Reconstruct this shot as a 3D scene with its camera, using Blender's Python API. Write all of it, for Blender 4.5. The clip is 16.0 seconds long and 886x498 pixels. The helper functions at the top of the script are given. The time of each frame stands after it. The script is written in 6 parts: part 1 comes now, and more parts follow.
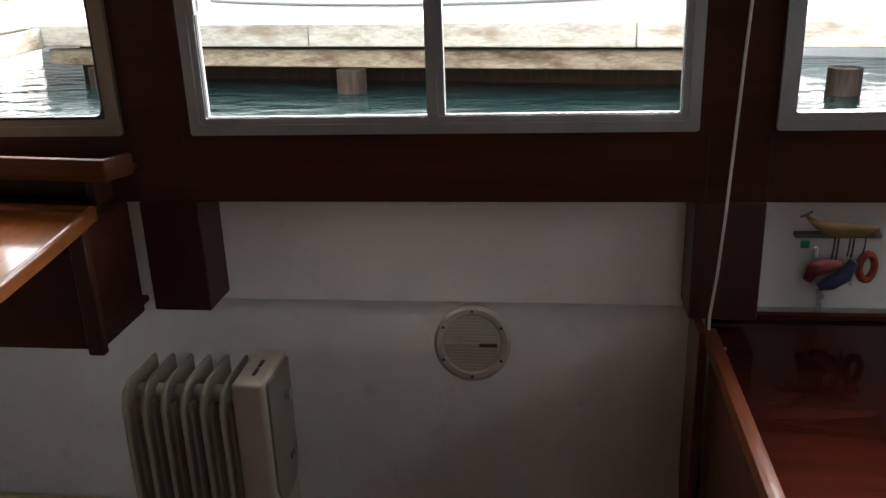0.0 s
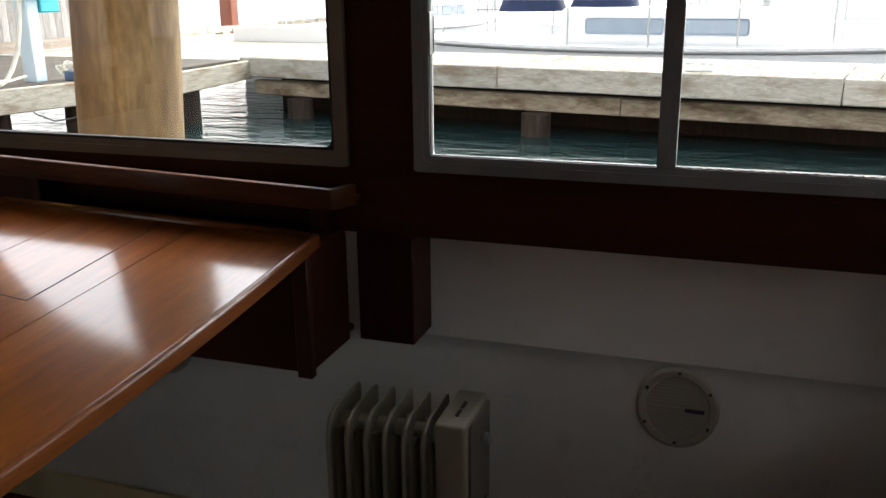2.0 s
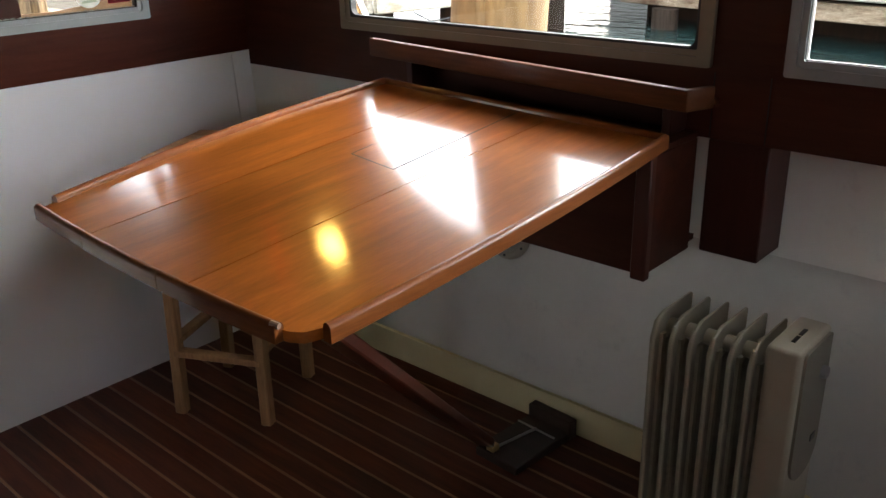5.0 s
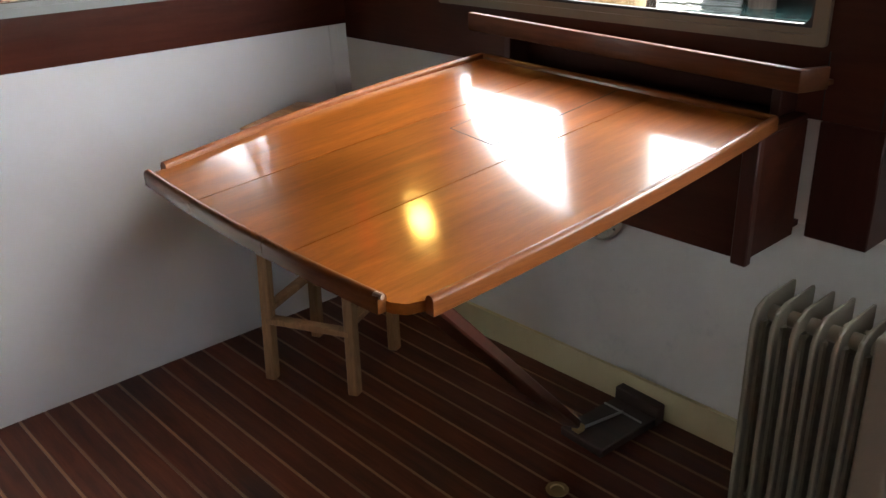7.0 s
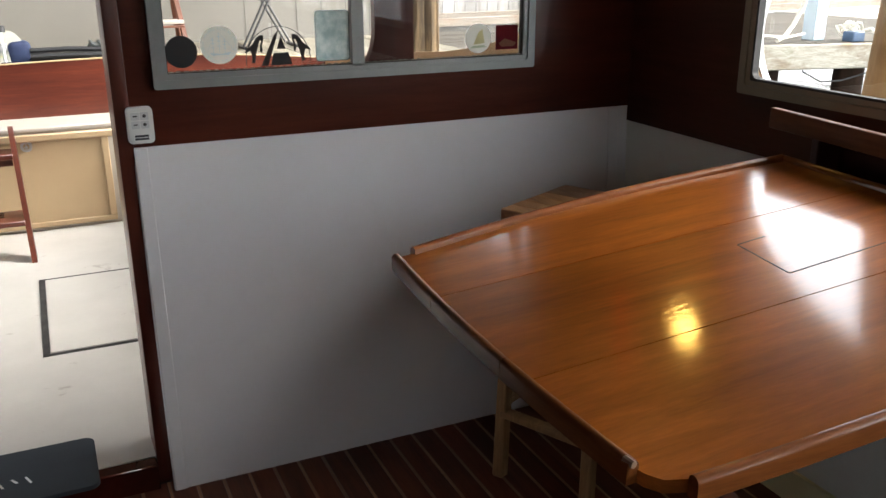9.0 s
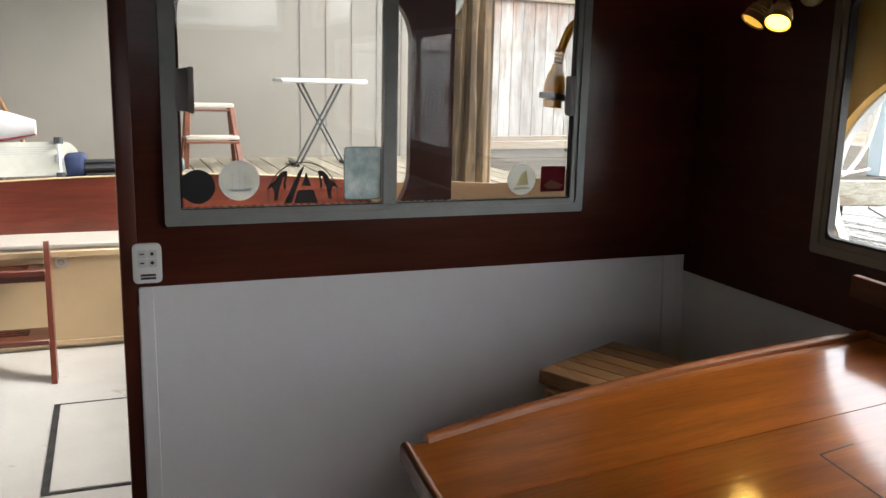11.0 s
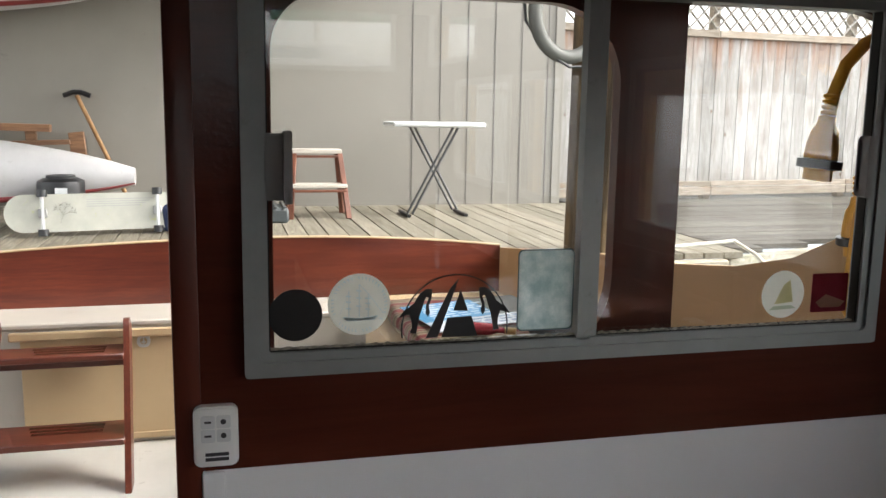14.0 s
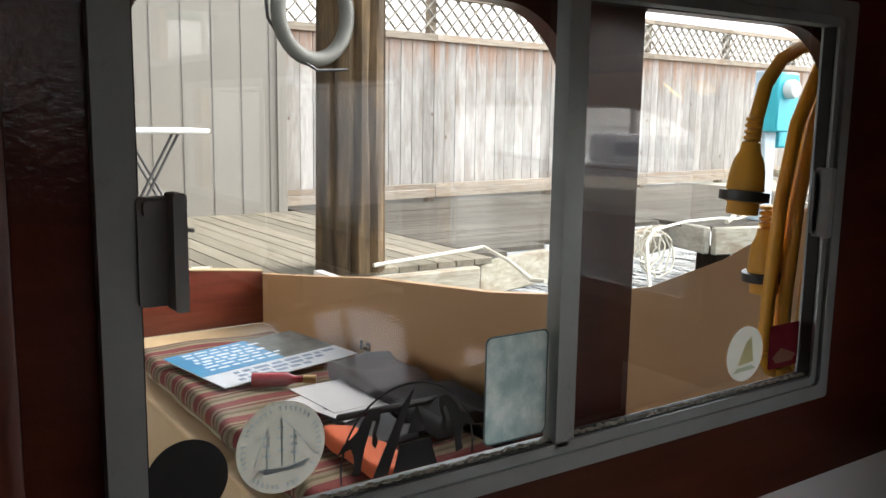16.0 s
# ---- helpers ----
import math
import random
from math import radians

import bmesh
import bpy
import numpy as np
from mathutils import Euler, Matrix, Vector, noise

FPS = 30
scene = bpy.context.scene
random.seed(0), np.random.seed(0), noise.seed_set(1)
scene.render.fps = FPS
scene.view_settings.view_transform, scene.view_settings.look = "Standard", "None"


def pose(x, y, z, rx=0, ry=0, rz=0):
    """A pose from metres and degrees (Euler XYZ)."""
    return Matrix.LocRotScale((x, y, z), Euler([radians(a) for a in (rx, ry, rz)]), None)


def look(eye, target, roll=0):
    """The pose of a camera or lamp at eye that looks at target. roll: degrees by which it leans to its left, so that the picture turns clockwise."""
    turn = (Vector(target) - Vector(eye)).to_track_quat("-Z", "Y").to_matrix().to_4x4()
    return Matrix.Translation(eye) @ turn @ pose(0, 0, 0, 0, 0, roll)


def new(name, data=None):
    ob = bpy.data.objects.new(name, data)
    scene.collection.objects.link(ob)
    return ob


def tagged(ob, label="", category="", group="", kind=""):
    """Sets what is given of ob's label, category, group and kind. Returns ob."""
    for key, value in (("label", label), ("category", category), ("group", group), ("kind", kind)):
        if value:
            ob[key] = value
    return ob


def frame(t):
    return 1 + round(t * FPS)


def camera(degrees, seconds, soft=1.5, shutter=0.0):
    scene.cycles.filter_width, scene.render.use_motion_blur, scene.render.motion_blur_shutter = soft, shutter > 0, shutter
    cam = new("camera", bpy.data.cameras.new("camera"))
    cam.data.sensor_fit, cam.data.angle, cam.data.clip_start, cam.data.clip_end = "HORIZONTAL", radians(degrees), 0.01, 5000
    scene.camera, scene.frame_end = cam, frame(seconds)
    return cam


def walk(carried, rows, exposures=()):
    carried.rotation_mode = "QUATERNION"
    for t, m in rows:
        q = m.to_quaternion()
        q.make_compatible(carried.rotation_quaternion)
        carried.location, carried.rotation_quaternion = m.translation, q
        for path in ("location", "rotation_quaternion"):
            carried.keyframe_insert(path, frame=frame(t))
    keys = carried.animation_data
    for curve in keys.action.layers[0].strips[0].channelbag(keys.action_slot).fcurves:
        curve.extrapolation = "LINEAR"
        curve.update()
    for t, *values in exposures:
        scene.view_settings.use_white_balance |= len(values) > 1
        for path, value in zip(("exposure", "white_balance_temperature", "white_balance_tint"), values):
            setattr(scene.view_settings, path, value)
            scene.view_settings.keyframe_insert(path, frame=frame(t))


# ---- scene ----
cam = camera(54.0, 16.0)
PATH = [
    (0, (0.087, 0.171, 1.485), (-0.162, 2.038, 0.813), -2.1),
    (0.5, (0.075, 0.174, 1.487), (-0.26, 2.036, 0.836), -1.9),
    (1, (0.049, 0.177, 1.492), (-0.383, 2.036, 0.893), -1.3),
    (1.5, (0.015, 0.178, 1.49), (-0.503, 2.026, 0.927), -0.7),
    (2, (-0.034, 0.187, 1.484), (-0.647, 2.003, 0.912), -0.6),
    (2.5, (-0.05, 0.187, 1.477), (-0.835, 1.928, 0.882), -0.7),
    (3, (-0.042, 0.191, 1.47), (-1.021, 1.822, 0.851), -0.8),
    (3.5, (-0.035, 0.191, 1.465), (-1.133, 1.726, 0.803), -0.9),
    (4, (-0.039, 0.189, 1.457), (-1.213, 1.647, 0.753), -1.0),
    (4.5, (-0.035, 0.185, 1.451), (-1.247, 1.601, 0.725), -1.3),
    (5, (-0.03, 0.173, 1.447), (-1.275, 1.551, 0.704), -1.3),
    (5.2, (-0.027, 0.162, 1.462), (-1.284, 1.519, 0.702), -1.6),
    (7.5, (-0.097, 0.139, 1.435), (-1.489, 1.349, 0.663), -1.5),
    (8, (-0.182, 0.122, 1.432), (-1.63, 1.282, 0.687), -1.7),
    (8.5, (-0.212, 0.177, 1.443), (-1.792, 1.185, 0.745), -1.2),
    (9, (-0.246, 0.273, 1.451), (-1.968, 1.064, 0.809), -0.2),
    (9.5, (-0.279, 0.324, 1.452), (-2.041, 1.093, 0.899), 1.2),
    (10, (-0.347, 0.333, 1.466), (-2.124, 1.108, 0.973), 1.2),
    (12.5, (-0.778, 0.554, 1.528), (-2.665, 1.148, 1.239), 1.4),
    (13, (-0.966, 0.528, 1.542), (-2.85, 1.132, 1.25), 0.4),
    (13.5, (-1.105, 0.507, 1.536), (-2.984, 1.085, 1.163), 0.3),
    (14, (-1.274, 0.507, 1.529), (-3.187, 0.997, 1.213), 0.9),
    (14.5, (-1.429, 0.469, 1.553), (-3.34, 0.979, 1.257), 1.1),
    (14.8, (-1.531, 0.401, 1.567), (-3.376, 1.126, 1.303), 0.1),
    (15, (-1.576, 0.393, 1.573), (-3.391, 1.191, 1.308), -0.0),
    (15.5, (-1.679, 0.356, 1.575), (-3.381, 1.357, 1.257), 0.2),
    (16, (-1.79, 0.366, 1.568), (-3.421, 1.482, 1.26), 0.9),
]
walk(cam, [(t, look(eye, target, roll)) for t, eye, target, roll in PATH],
     exposures=[(0.0, 2.9), (1.0, 2.42), (2.0, 1.72), (3.5, 2.42), (5.0, 3.01), (7.5, 3.4), (8.5, 2.7), (9.5, 2.1), (12.5, 2.05), (14.0, 1.92), (16.0, 1.75)])

# ---- daylight: a bright overcast sky with a soft sun ----
world = bpy.data.worlds.new("overcast_sky")
scene.world = world
world.use_nodes = True
wn, wl = world.node_tree.nodes, world.node_tree.links
wn.clear()
sky = wn.new("ShaderNodeTexSky")
sky.sky_type = "NISHITA"
sky.sun_disc = False
sky.sun_elevation, sky.sun_rotation = radians(36), radians(11)
sky.dust_density = 3.0
soften = wn.new("ShaderNodeHueSaturation")
soften.inputs["Saturation"].default_value = 0.22
soften.inputs["Value"].default_value = 1.6
wbg = wn.new("ShaderNodeBackground")
wbg.inputs["Strength"].default_value = 0.15
wout = wn.new("ShaderNodeOutputWorld")
wl.new(sky.outputs[0], soften.inputs["Color"])
wl.new(soften.outputs[0], wbg.inputs["Color"])
wl.new(wbg.outputs[0], wout.inputs["Surface"])

sun_data = bpy.data.lights.new("sun", "SUN")
sun_data.energy, sun_data.angle, sun_data.color = 0.3, radians(30), (1.0, 0.96, 0.9)
sun = new("sun", sun_data)
sun.matrix_basis = look((4.5, 24, 18), (0, 0, 0))


# ---- mesh helpers ----
def flush(bm, tmp):
    me = bpy.data.meshes.new("tmp")
    tmp.to_mesh(me)
    tmp.free()
    bm.from_mesh(me)
    bpy.data.meshes.remove(me)


def box(bm, x0, x1, y0, y1, z0, z1, bev=0.0, m=None, seg=1):
    t = bmesh.new()
    bmesh.ops.create_cube(t, size=1.0)
    for v in t.verts:
        v.co = Vector((x0 + (v.co.x + 0.5) * (x1 - x0), y0 + (v.co.y + 0.5) * (y1 - y0), z0 + (v.co.z + 0.5) * (z1 - z0)))
    if bev > 0:
        bmesh.ops.bevel(t, geom=t.edges[:], offset=bev, segments=seg, profile=0.5, affect="EDGES")
    if m is not None:
        bmesh.ops.transform(t, matrix=m, verts=t.verts)
    flush(bm, t)
    return bm


def beam(bm, p0, p1, w, h, bev=0.003, up=(0, 0, 1)):
    """A squared bar from p0 to p1, w wide and h high across its length."""
    p0, p1 = Vector(p0), Vector(p1)
    d = (p1 - p0)
    z = d.normalized()
    x = Vector(up).cross(z)
    if x.length < 1e-4:
        x = Vector((1, 0, 0))
    x.normalize()
    y = z.cross(x)
    m = Matrix((x, y, z)).transposed().to_4x4()
    m.translation = p0
    return box(bm, -w / 2, w / 2, -h / 2, h / 2, 0, d.length, bev, m)


def tube(bm, pts, r, seg=10, caps=True):
    """A round tube along points; r is a number or one radius for each point."""
    pts = [Vector(p) for p in pts]
    rs = r if isinstance(r, (list, tuple)) else [r] * len(pts)
    rings, ref = [], None
    for i, p in enumerate(pts):
        d = (pts[min(i + 1, len(pts) - 1)] - pts[max(i - 1, 0)]).normalized()
        if ref is None:
            ref = Vector((0, 0, 1)) if abs(d.z) < 0.9 else Vector((1, 0, 0))
        x = (ref - d * ref.dot(d)).normalized()
        ref = x
        y = d.cross(x)
        rings.append([bm.verts.new(p + (x * math.cos(a) + y * math.sin(a)) * rs[i]) for a in [2 * math.pi * k / seg for k in range(seg)]])
    for a, b in zip(rings, rings[1:]):
        for k in range(seg):
            bm.faces.new((a[k], a[(k + 1) % seg], b[(k + 1) % seg], b[k]))
    if caps:
        bm.faces.new(list(reversed(rings[0])))
        bm.faces.new(rings[-1])
    return bm


def lathe(bm, profile, m=None, seg=24):
    """Turns (radius, height) pairs round z."""
    rings = []
    for r, z in profile:
        rings.append([bm.verts.new((r * math.cos(2 * math.pi * k / seg), r * math.sin(2 * math.pi * k / seg), z)) for k in range(seg)])
    for a, b in zip(rings, rings[1:]):
        for k in range(seg):
            bm.faces.new((a[k], a[(k + 1) % seg], b[(k + 1) % seg], b[k]))
    bm.faces.new(list(reversed(rings[0])))
    bm.faces.new(rings[-1])
    if m is not None:
        bmesh.ops.transform(bm, matrix=m, verts=[v for ring in rings for v in ring])
    return bm


def rounded(u0, u1, v0, v1, r, seg=8):
    """The loop of a rectangle with round corners; r is one radius or four (from the lower left, turning left)."""
    rs = r if isinstance(r, (list, tuple)) else [r] * 4
    out = []
    for (cx, cy, a0), q in zip(((u0, v0, 180), (u1, v0, 270), (u1, v1, 0), (u0, v1, 90)), rs):
        sx, sy = (1 if cx == u0 else -1), (1 if cy == v0 else -1)
        if q < 1e-4:
            out.append((cx, cy))
            continue
        for k in range(seg + 1):
            a = radians(a0 + 90 * k / seg)
            out.append((cx + sx * q + q * math.cos(a), cy + sy * q + q * math.sin(a)))
    return out


def plate(bm, outer, holes, d0, d1, put):
    """A board with openings: loops of (u, v), between depths d0 and d1; put(u, v, d) gives the place."""
    t = bmesh.new()
    for loop in [outer, *holes]:
        vs = [t.verts.new((u, v, 0)) for u, v in loop]
        for a, b in zip(vs, vs[1:] + vs[:1]):
            t.edges.new((a, b))
    bmesh.ops.triangle_fill(t, use_beauty=True, use_dissolve=False, edges=t.edges[:])
    faces = t.faces[:]
    ext = bmesh.ops.extrude_face_region(t, geom=faces, use_keep_orig=True)
    moved = {v for v in ext["geom"] if isinstance(v, bmesh.types.BMVert)}
    for v in t.verts:
        d = d1 if v in moved else d0
        v.co = Vector(put(v.co.x, v.co.y, d))
    bmesh.ops.recalc_face_normals(t, faces=t.faces)
    flush(bm, t)
    return bm


def finish(ob_name, bm, material, smooth=True):
    me = bpy.data.meshes.new(ob_name)
    bmesh.ops.recalc_face_normals(bm, faces=bm.faces)
    bm.to_mesh(me)
    bm.free()
    if smooth:
        me.shade_smooth()
        me.set_sharp_from_angle(angle=radians(38))
    if material:
        me.materials.append(material)
    return me


def solid(name, bm, material, label="", category="", kind="", group=""):
    """A top-level mesh."""
    ob = new(name, finish(name, bm, material))
    return tagged(ob, label, category, group, kind)


def thing(name, at, label="", category="", group="", kind=""):
    """A top-level empty at the thing's base, to carry its parts."""
    ob = new(name)
    ob.empty_display_size = 0.1
    ob.matrix_basis = Matrix.Translation(at)
    return tagged(ob, label, category, group, kind)


def part(name, bm, material, parent, label=""):
    """One mesh, built in world places, under a thing or a part."""
    ob = new(name, finish(name, bm, material))
    ob.parent = parent
    ob.matrix_parent_inverse = parent.matrix_basis.inverted()
    if label:
        ob["label"] = label
    return ob


def piece(name, mesh, parent, m):
    ob = new(name, mesh)
    ob.parent = parent
    ob.matrix_parent_inverse = parent.matrix_basis.inverted()
    ob.matrix_basis = m
    return ob


B = bmesh.new


# ---- materials ----
def nodes_of(name):
    mt = bpy.data.materials.new(name)
    mt.use_nodes = True
    n, l = mt.node_tree.nodes, mt.node_tree.links
    n.clear()
    out = n.new("ShaderNodeOutputMaterial")
    p = n.new("ShaderNodeBsdfPrincipled")
    l.new(p.outputs[0], out.inputs["Surface"])
    return mt, n, l, p


def coords(n, l, stretch, rand=True):
    tc = n.new("ShaderNodeTexCoord")
    mp = n.new("ShaderNodeMapping")
    mp.inputs["Scale"].default_value = stretch
    l.new(tc.outputs["Object"], mp.inputs["Vector"])
    if rand:
        oi = n.new("ShaderNodeObjectInfo")
        mul = n.new("ShaderNodeVectorMath")
        mul.operation = "SCALE"
        mul.inputs[0].default_value = (37.0, 23.0, 51.0)
        l.new(oi.outputs["Random"], mul.inputs["Scale"])
        l.new(mul.outputs[0], mp.inputs["Location"])
    return mp.outputs[0]


def noise_of(n, l, vec, scale, detail=5.0, rough=0.6, dist=0.0):
    t = n.new("ShaderNodeTexNoise")
    t.inputs["Scale"].default_value = scale
    t.inputs["Detail"].default_value = detail
    t.inputs["Roughness"].default_value = rough
    t.inputs["Distortion"].default_value = dist
    l.new(vec, t.inputs["Vector"])
    return t.outputs["Fac"]


def ramp(n, l, fac, stops):
    r = n.new("ShaderNodeValToRGB")
    e = r.color_ramp.elements
    while len(e) < len(stops):
        e.new(0.5)
    for el, (pos, c) in zip(e, stops):
        el.position, el.color = pos, (*c, 1)
    l.new(fac, r.inputs[0])
    return r.outputs[0]


def mix(n, l, fac, a, b, mode="MIX"):
    m = n.new("ShaderNodeMix")
    m.data_type, m.blend_type = "RGBA", mode
    for sock, val in ((m.inputs[0], fac), (m.inputs[6], a), (m.inputs[7], b)):
        if isinstance(val, (int, float)):
            sock.default_value = val
        elif isinstance(val, tuple):
            sock.default_value = (*val, 1)
        else:
            l.new(val, sock)
    return m.outputs[2]


def bump(n, l, p, height, strength, distance=0.002):
    b = n.new("ShaderNodeBump")
    b.inputs["Strength"].default_value = strength
    b.inputs["Distance"].default_value = distance
    l.new(height, b.inputs["Height"])
    l.new(b.outputs[0], p.inputs["Normal"])


def wood(name, dark, light, axis="x", grain=1.0, rough=0.35, coat=0.0, relief=0.15, spread=0.25, coat_rough=0.08, fine=0.4, spec=0.5):
    mt, n, l, p = nodes_of(name)
    p.inputs["Specular IOR Level"].default_value = spec
    long = {"x": (1.2, 14, 14), "y": (14, 1.2, 14), "z": (14, 14, 1.2)}[axis]
    vec = coords(n, l, tuple(s * grain for s in long))
    g1 = noise_of(n, l, vec, 2.2, 6, 0.65, 0.6)
    vec2 = coords(n, l, tuple(s * grain * 5 for s in long))
    g2 = noise_of(n, l, vec2, 2.5, 3, 0.7)
    broad = noise_of(n, l, coords(n, l, (1, 1, 1)), 1.7, 2)
    base = ramp(n, l, g1, [(0.3, dark), (0.7, light)])
    streak = ramp(n, l, g2, [(0.35, (0.55, 0.5, 0.45)), (0.6, (1, 1, 1))])
    base = mix(n, l, fine, base, streak, "MULTIPLY")
    tone = ramp(n, l, broad, [(0.3, (1 - spread,) * 3), (0.7, (1 + spread,) * 3)])
    base = mix(n, l, 1.0, base, tone, "MULTIPLY")
    oi = n.new("ShaderNodeObjectInfo")
    each = ramp(n, l, oi.outputs["Random"], [(0.0, (1 - spread * 0.8,) * 3), (1.0, (1 + spread * 0.5,) * 3)])
    base = mix(n, l, 1.0, base, each, "MULTIPLY")
    l.new(base, p.inputs["Base Color"])
    rr = n.new("ShaderNodeMapRange")
    rr.inputs["To Min"].default_value, rr.inputs["To Max"].default_value = rough * 0.8, min(1, rough * 1.25)
    l.new(broad, rr.inputs["Value"])
    l.new(rr.outputs[0], p.inputs["Roughness"])
    if coat:
        p.inputs["Coat Weight"].default_value = coat
        p.inputs["Coat Roughness"].default_value = coat_rough
    bump(n, l, p, g2, relief, 0.001)
    return mt


def plain(name, colour, rough=0.5, metal=0.0, vary=0.08, scale=6.0, relief=0.05, grain=90.0, coat=0.0, dirt=None, dirt_at=0.62):
    """Paint, plastic or metal: broad unevenness, fine grain, and stains if dirt is given."""
    mt, n, l, p = nodes_of(name)
    vec = coords(n, l, (1, 1, 1))
    a = noise_of(n, l, vec, scale, 4)
    f = noise_of(n, l, vec, grain, 3)
    tone = ramp(n, l, a, [(0.3, tuple(c * (1 - vary) for c in colour)), (0.7, tuple(min(1, c * (1 + vary)) for c in colour))])
    if dirt:
        s = noise_of(n, l, vec, scale * 2.3, 8, 0.7, 0.4)
        fac = ramp(n, l, s, [(dirt_at, (0, 0, 0)), (dirt_at + 0.12, (1, 1, 1))])
        tone = mix(n, l, fac, tone, dirt)
    l.new(tone, p.inputs["Base Color"])
    p.inputs["Roughness"].default_value = rough
    p.inputs["Metallic"].default_value = metal
    if coat:
        p.inputs["Coat Weight"].default_value = coat
        p.inputs["Coat Roughness"].default_value = 0.1
    bump(n, l, p, f, relief, 0.001)
    return mt


def weathered(name, dark, light, axis, stain=(0.18, 0.09, 0.04), stain_at=0.6, moss=None, grain=16, fine=0.5):
    mt, n, l, p = nodes_of(name)
    p.inputs["Specular IOR Level"].default_value = 0.15
    long = {"x": (1, grain, grain), "y": (grain, 1, grain), "z": (grain, grain, 1)}[axis]
    g1 = noise_of(n, l, coords(n, l, long), 2.5, 8, 0.7, 0.5)
    g2 = noise_of(n, l, coords(n, l, tuple(4 * s for s in long)), 2.5, 4, 0.7)
    blot = noise_of(n, l, coords(n, l, {"x": (1, 3, 3), "y": (3, 1, 3), "z": (4, 4, 0.7)}[axis]), 1.6, 5)
    base = ramp(n, l, g1, [(0.28, dark), (0.68, light)])
    base = mix(n, l, fine, base, ramp(n, l, g2, [(0.35, (0.45, 0.43, 0.4)), (0.62, (1, 1, 1))]), "MULTIPLY")
    base = mix(n, l, ramp(n, l, blot, [(stain_at - 0.06, (0, 0, 0)), (stain_at + 0.12, (0.8, 0.8, 0.8))]), base, stain)
    if moss:
        mo = noise_of(n, l, coords(n, l, (1, 1, 1)), 3.1, 6, 0.7)
        base = mix(n, l, ramp(n, l, mo, [(0.58, (0, 0, 0)), (0.72, (0.7, 0.7, 0.7))]), base, moss)
    oi = n.new("ShaderNodeObjectInfo")
    base = mix(n, l, 1.0, base, ramp(n, l, oi.outputs["Random"], [(0.0, (0.75, 0.74, 0.72)), (1.0, (1.12, 1.1, 1.08))]), "MULTIPLY")
    l.new(base, p.inputs["Base Color"])
    p.inputs["Roughness"].default_value = 0.85
    bump(n, l, p, g2, 0.5, 0.003)
    return mt


def glass(name, tint=(1, 1, 1), ior=1.45):
    mt = bpy.data.materials.new(name)
    mt.use_nodes = True
    n, l = mt.node_tree.nodes, mt.node_tree.links
    n.clear()
    out = n.new("ShaderNodeOutputMaterial")
    tr = n.new("ShaderNodeBsdfTransparent")
    tr.inputs[0].default_value = (*tint, 1)
    gl = n.new("ShaderNodeBsdfGlossy")
    gl.inputs["Roughness"].default_value = 0.005
    fr = n.new("ShaderNodeFresnel")
    fr.inputs["IOR"].default_value = ior
    ms = n.new("ShaderNodeMixShader")
    l.new(fr.outputs[0], ms.inputs[0])
    l.new(tr.outputs[0], ms.inputs[1])
    l.new(gl.outputs[0], ms.inputs[2])
    l.new(ms.outputs[0], out.inputs["Surface"])
    return mt


def clear(name, tint):
    mt = bpy.data.materials.new(name)
    mt.use_nodes = True
    n, l = mt.node_tree.nodes, mt.node_tree.links
    n.clear()
    out = n.new("ShaderNodeOutputMaterial")
    tr = n.new("ShaderNodeBsdfTransparent")
    tr.inputs[0].default_value = (*tint, 1)
    l.new(tr.outputs[0], out.inputs["Surface"])
    return mt


def glow(name, colour, strength):
    mt, n, l, p = nodes_of(name)
    p.inputs["Base Color"].default_value = (*colour, 1)
    p.inputs["Emission Color"].default_value = (*colour, 1)
    p.inputs["Emission Strength"].default_value = strength
    return mt


MAHOG_X = wood("mahogany_along_x", (0.044, 0.0135, 0.0078), (0.074, 0.0215, 0.0118), "x", 0.45, 0.5, 0.08, 0.06, 0.25, coat_rough=0.2, fine=0.2, spec=0.1)
MAHOG_Y = wood("mahogany_along_y", (0.066, 0.0145, 0.0078), (0.112, 0.0245, 0.0125), "y", 0.5, 0.5, 0.75, 0.06, 0.3, coat_rough=0.1, fine=0.22, spec=0.1)
MAHOG_Z = wood("mahogany_upright", (0.068, 0.015, 0.008), (0.112, 0.0245, 0.0125), "z", 0.45, 0.4, 0.4, 0.05, 0.2, coat_rough=0.13, fine=0.18, spec=0.3)
MAHOG_POST = wood("dark_mahogany_upright", (0.040, 0.0125, 0.0088), (0.064, 0.019, 0.0125), "z", 0.45, 0.45, 0.12, 0.06, 0.2, coat_rough=0.2, fine=0.18, spec=0.25)
DARK_OAK = wood("dark_brown_block_wood", (0.018, 0.0085, 0.006), (0.042, 0.019, 0.0125), "x", 0.8, 0.4, 0.2, 0.1)
EDGE_RED = wood("red_edge_wood", (0.10, 0.024, 0.010), (0.19, 0.05, 0.018), "y", 0.6, 0.45, 0.08, 0.1, spec=0.15)
RED_MAHOG = wood("red_varnished_mahogany", (0.085, 0.014, 0.007), (0.165, 0.033, 0.014), "y", 0.6, 0.4, 0.3, 0.1)
RED_MAHOG_X = wood("red_varnished_mahogany_x", (0.075, 0.014, 0.007), (0.15, 0.032, 0.013), "x", 0.6, 0.4, 0.3, 0.1)
TABLE_WOOD = wood("varnished_teak", (0.155, 0.043, 0.0065), (0.275, 0.084, 0.0120), "y", 0.75, 0.3, 1.0, 0.22, 0.28, 0.095, 0.36, 0.1)


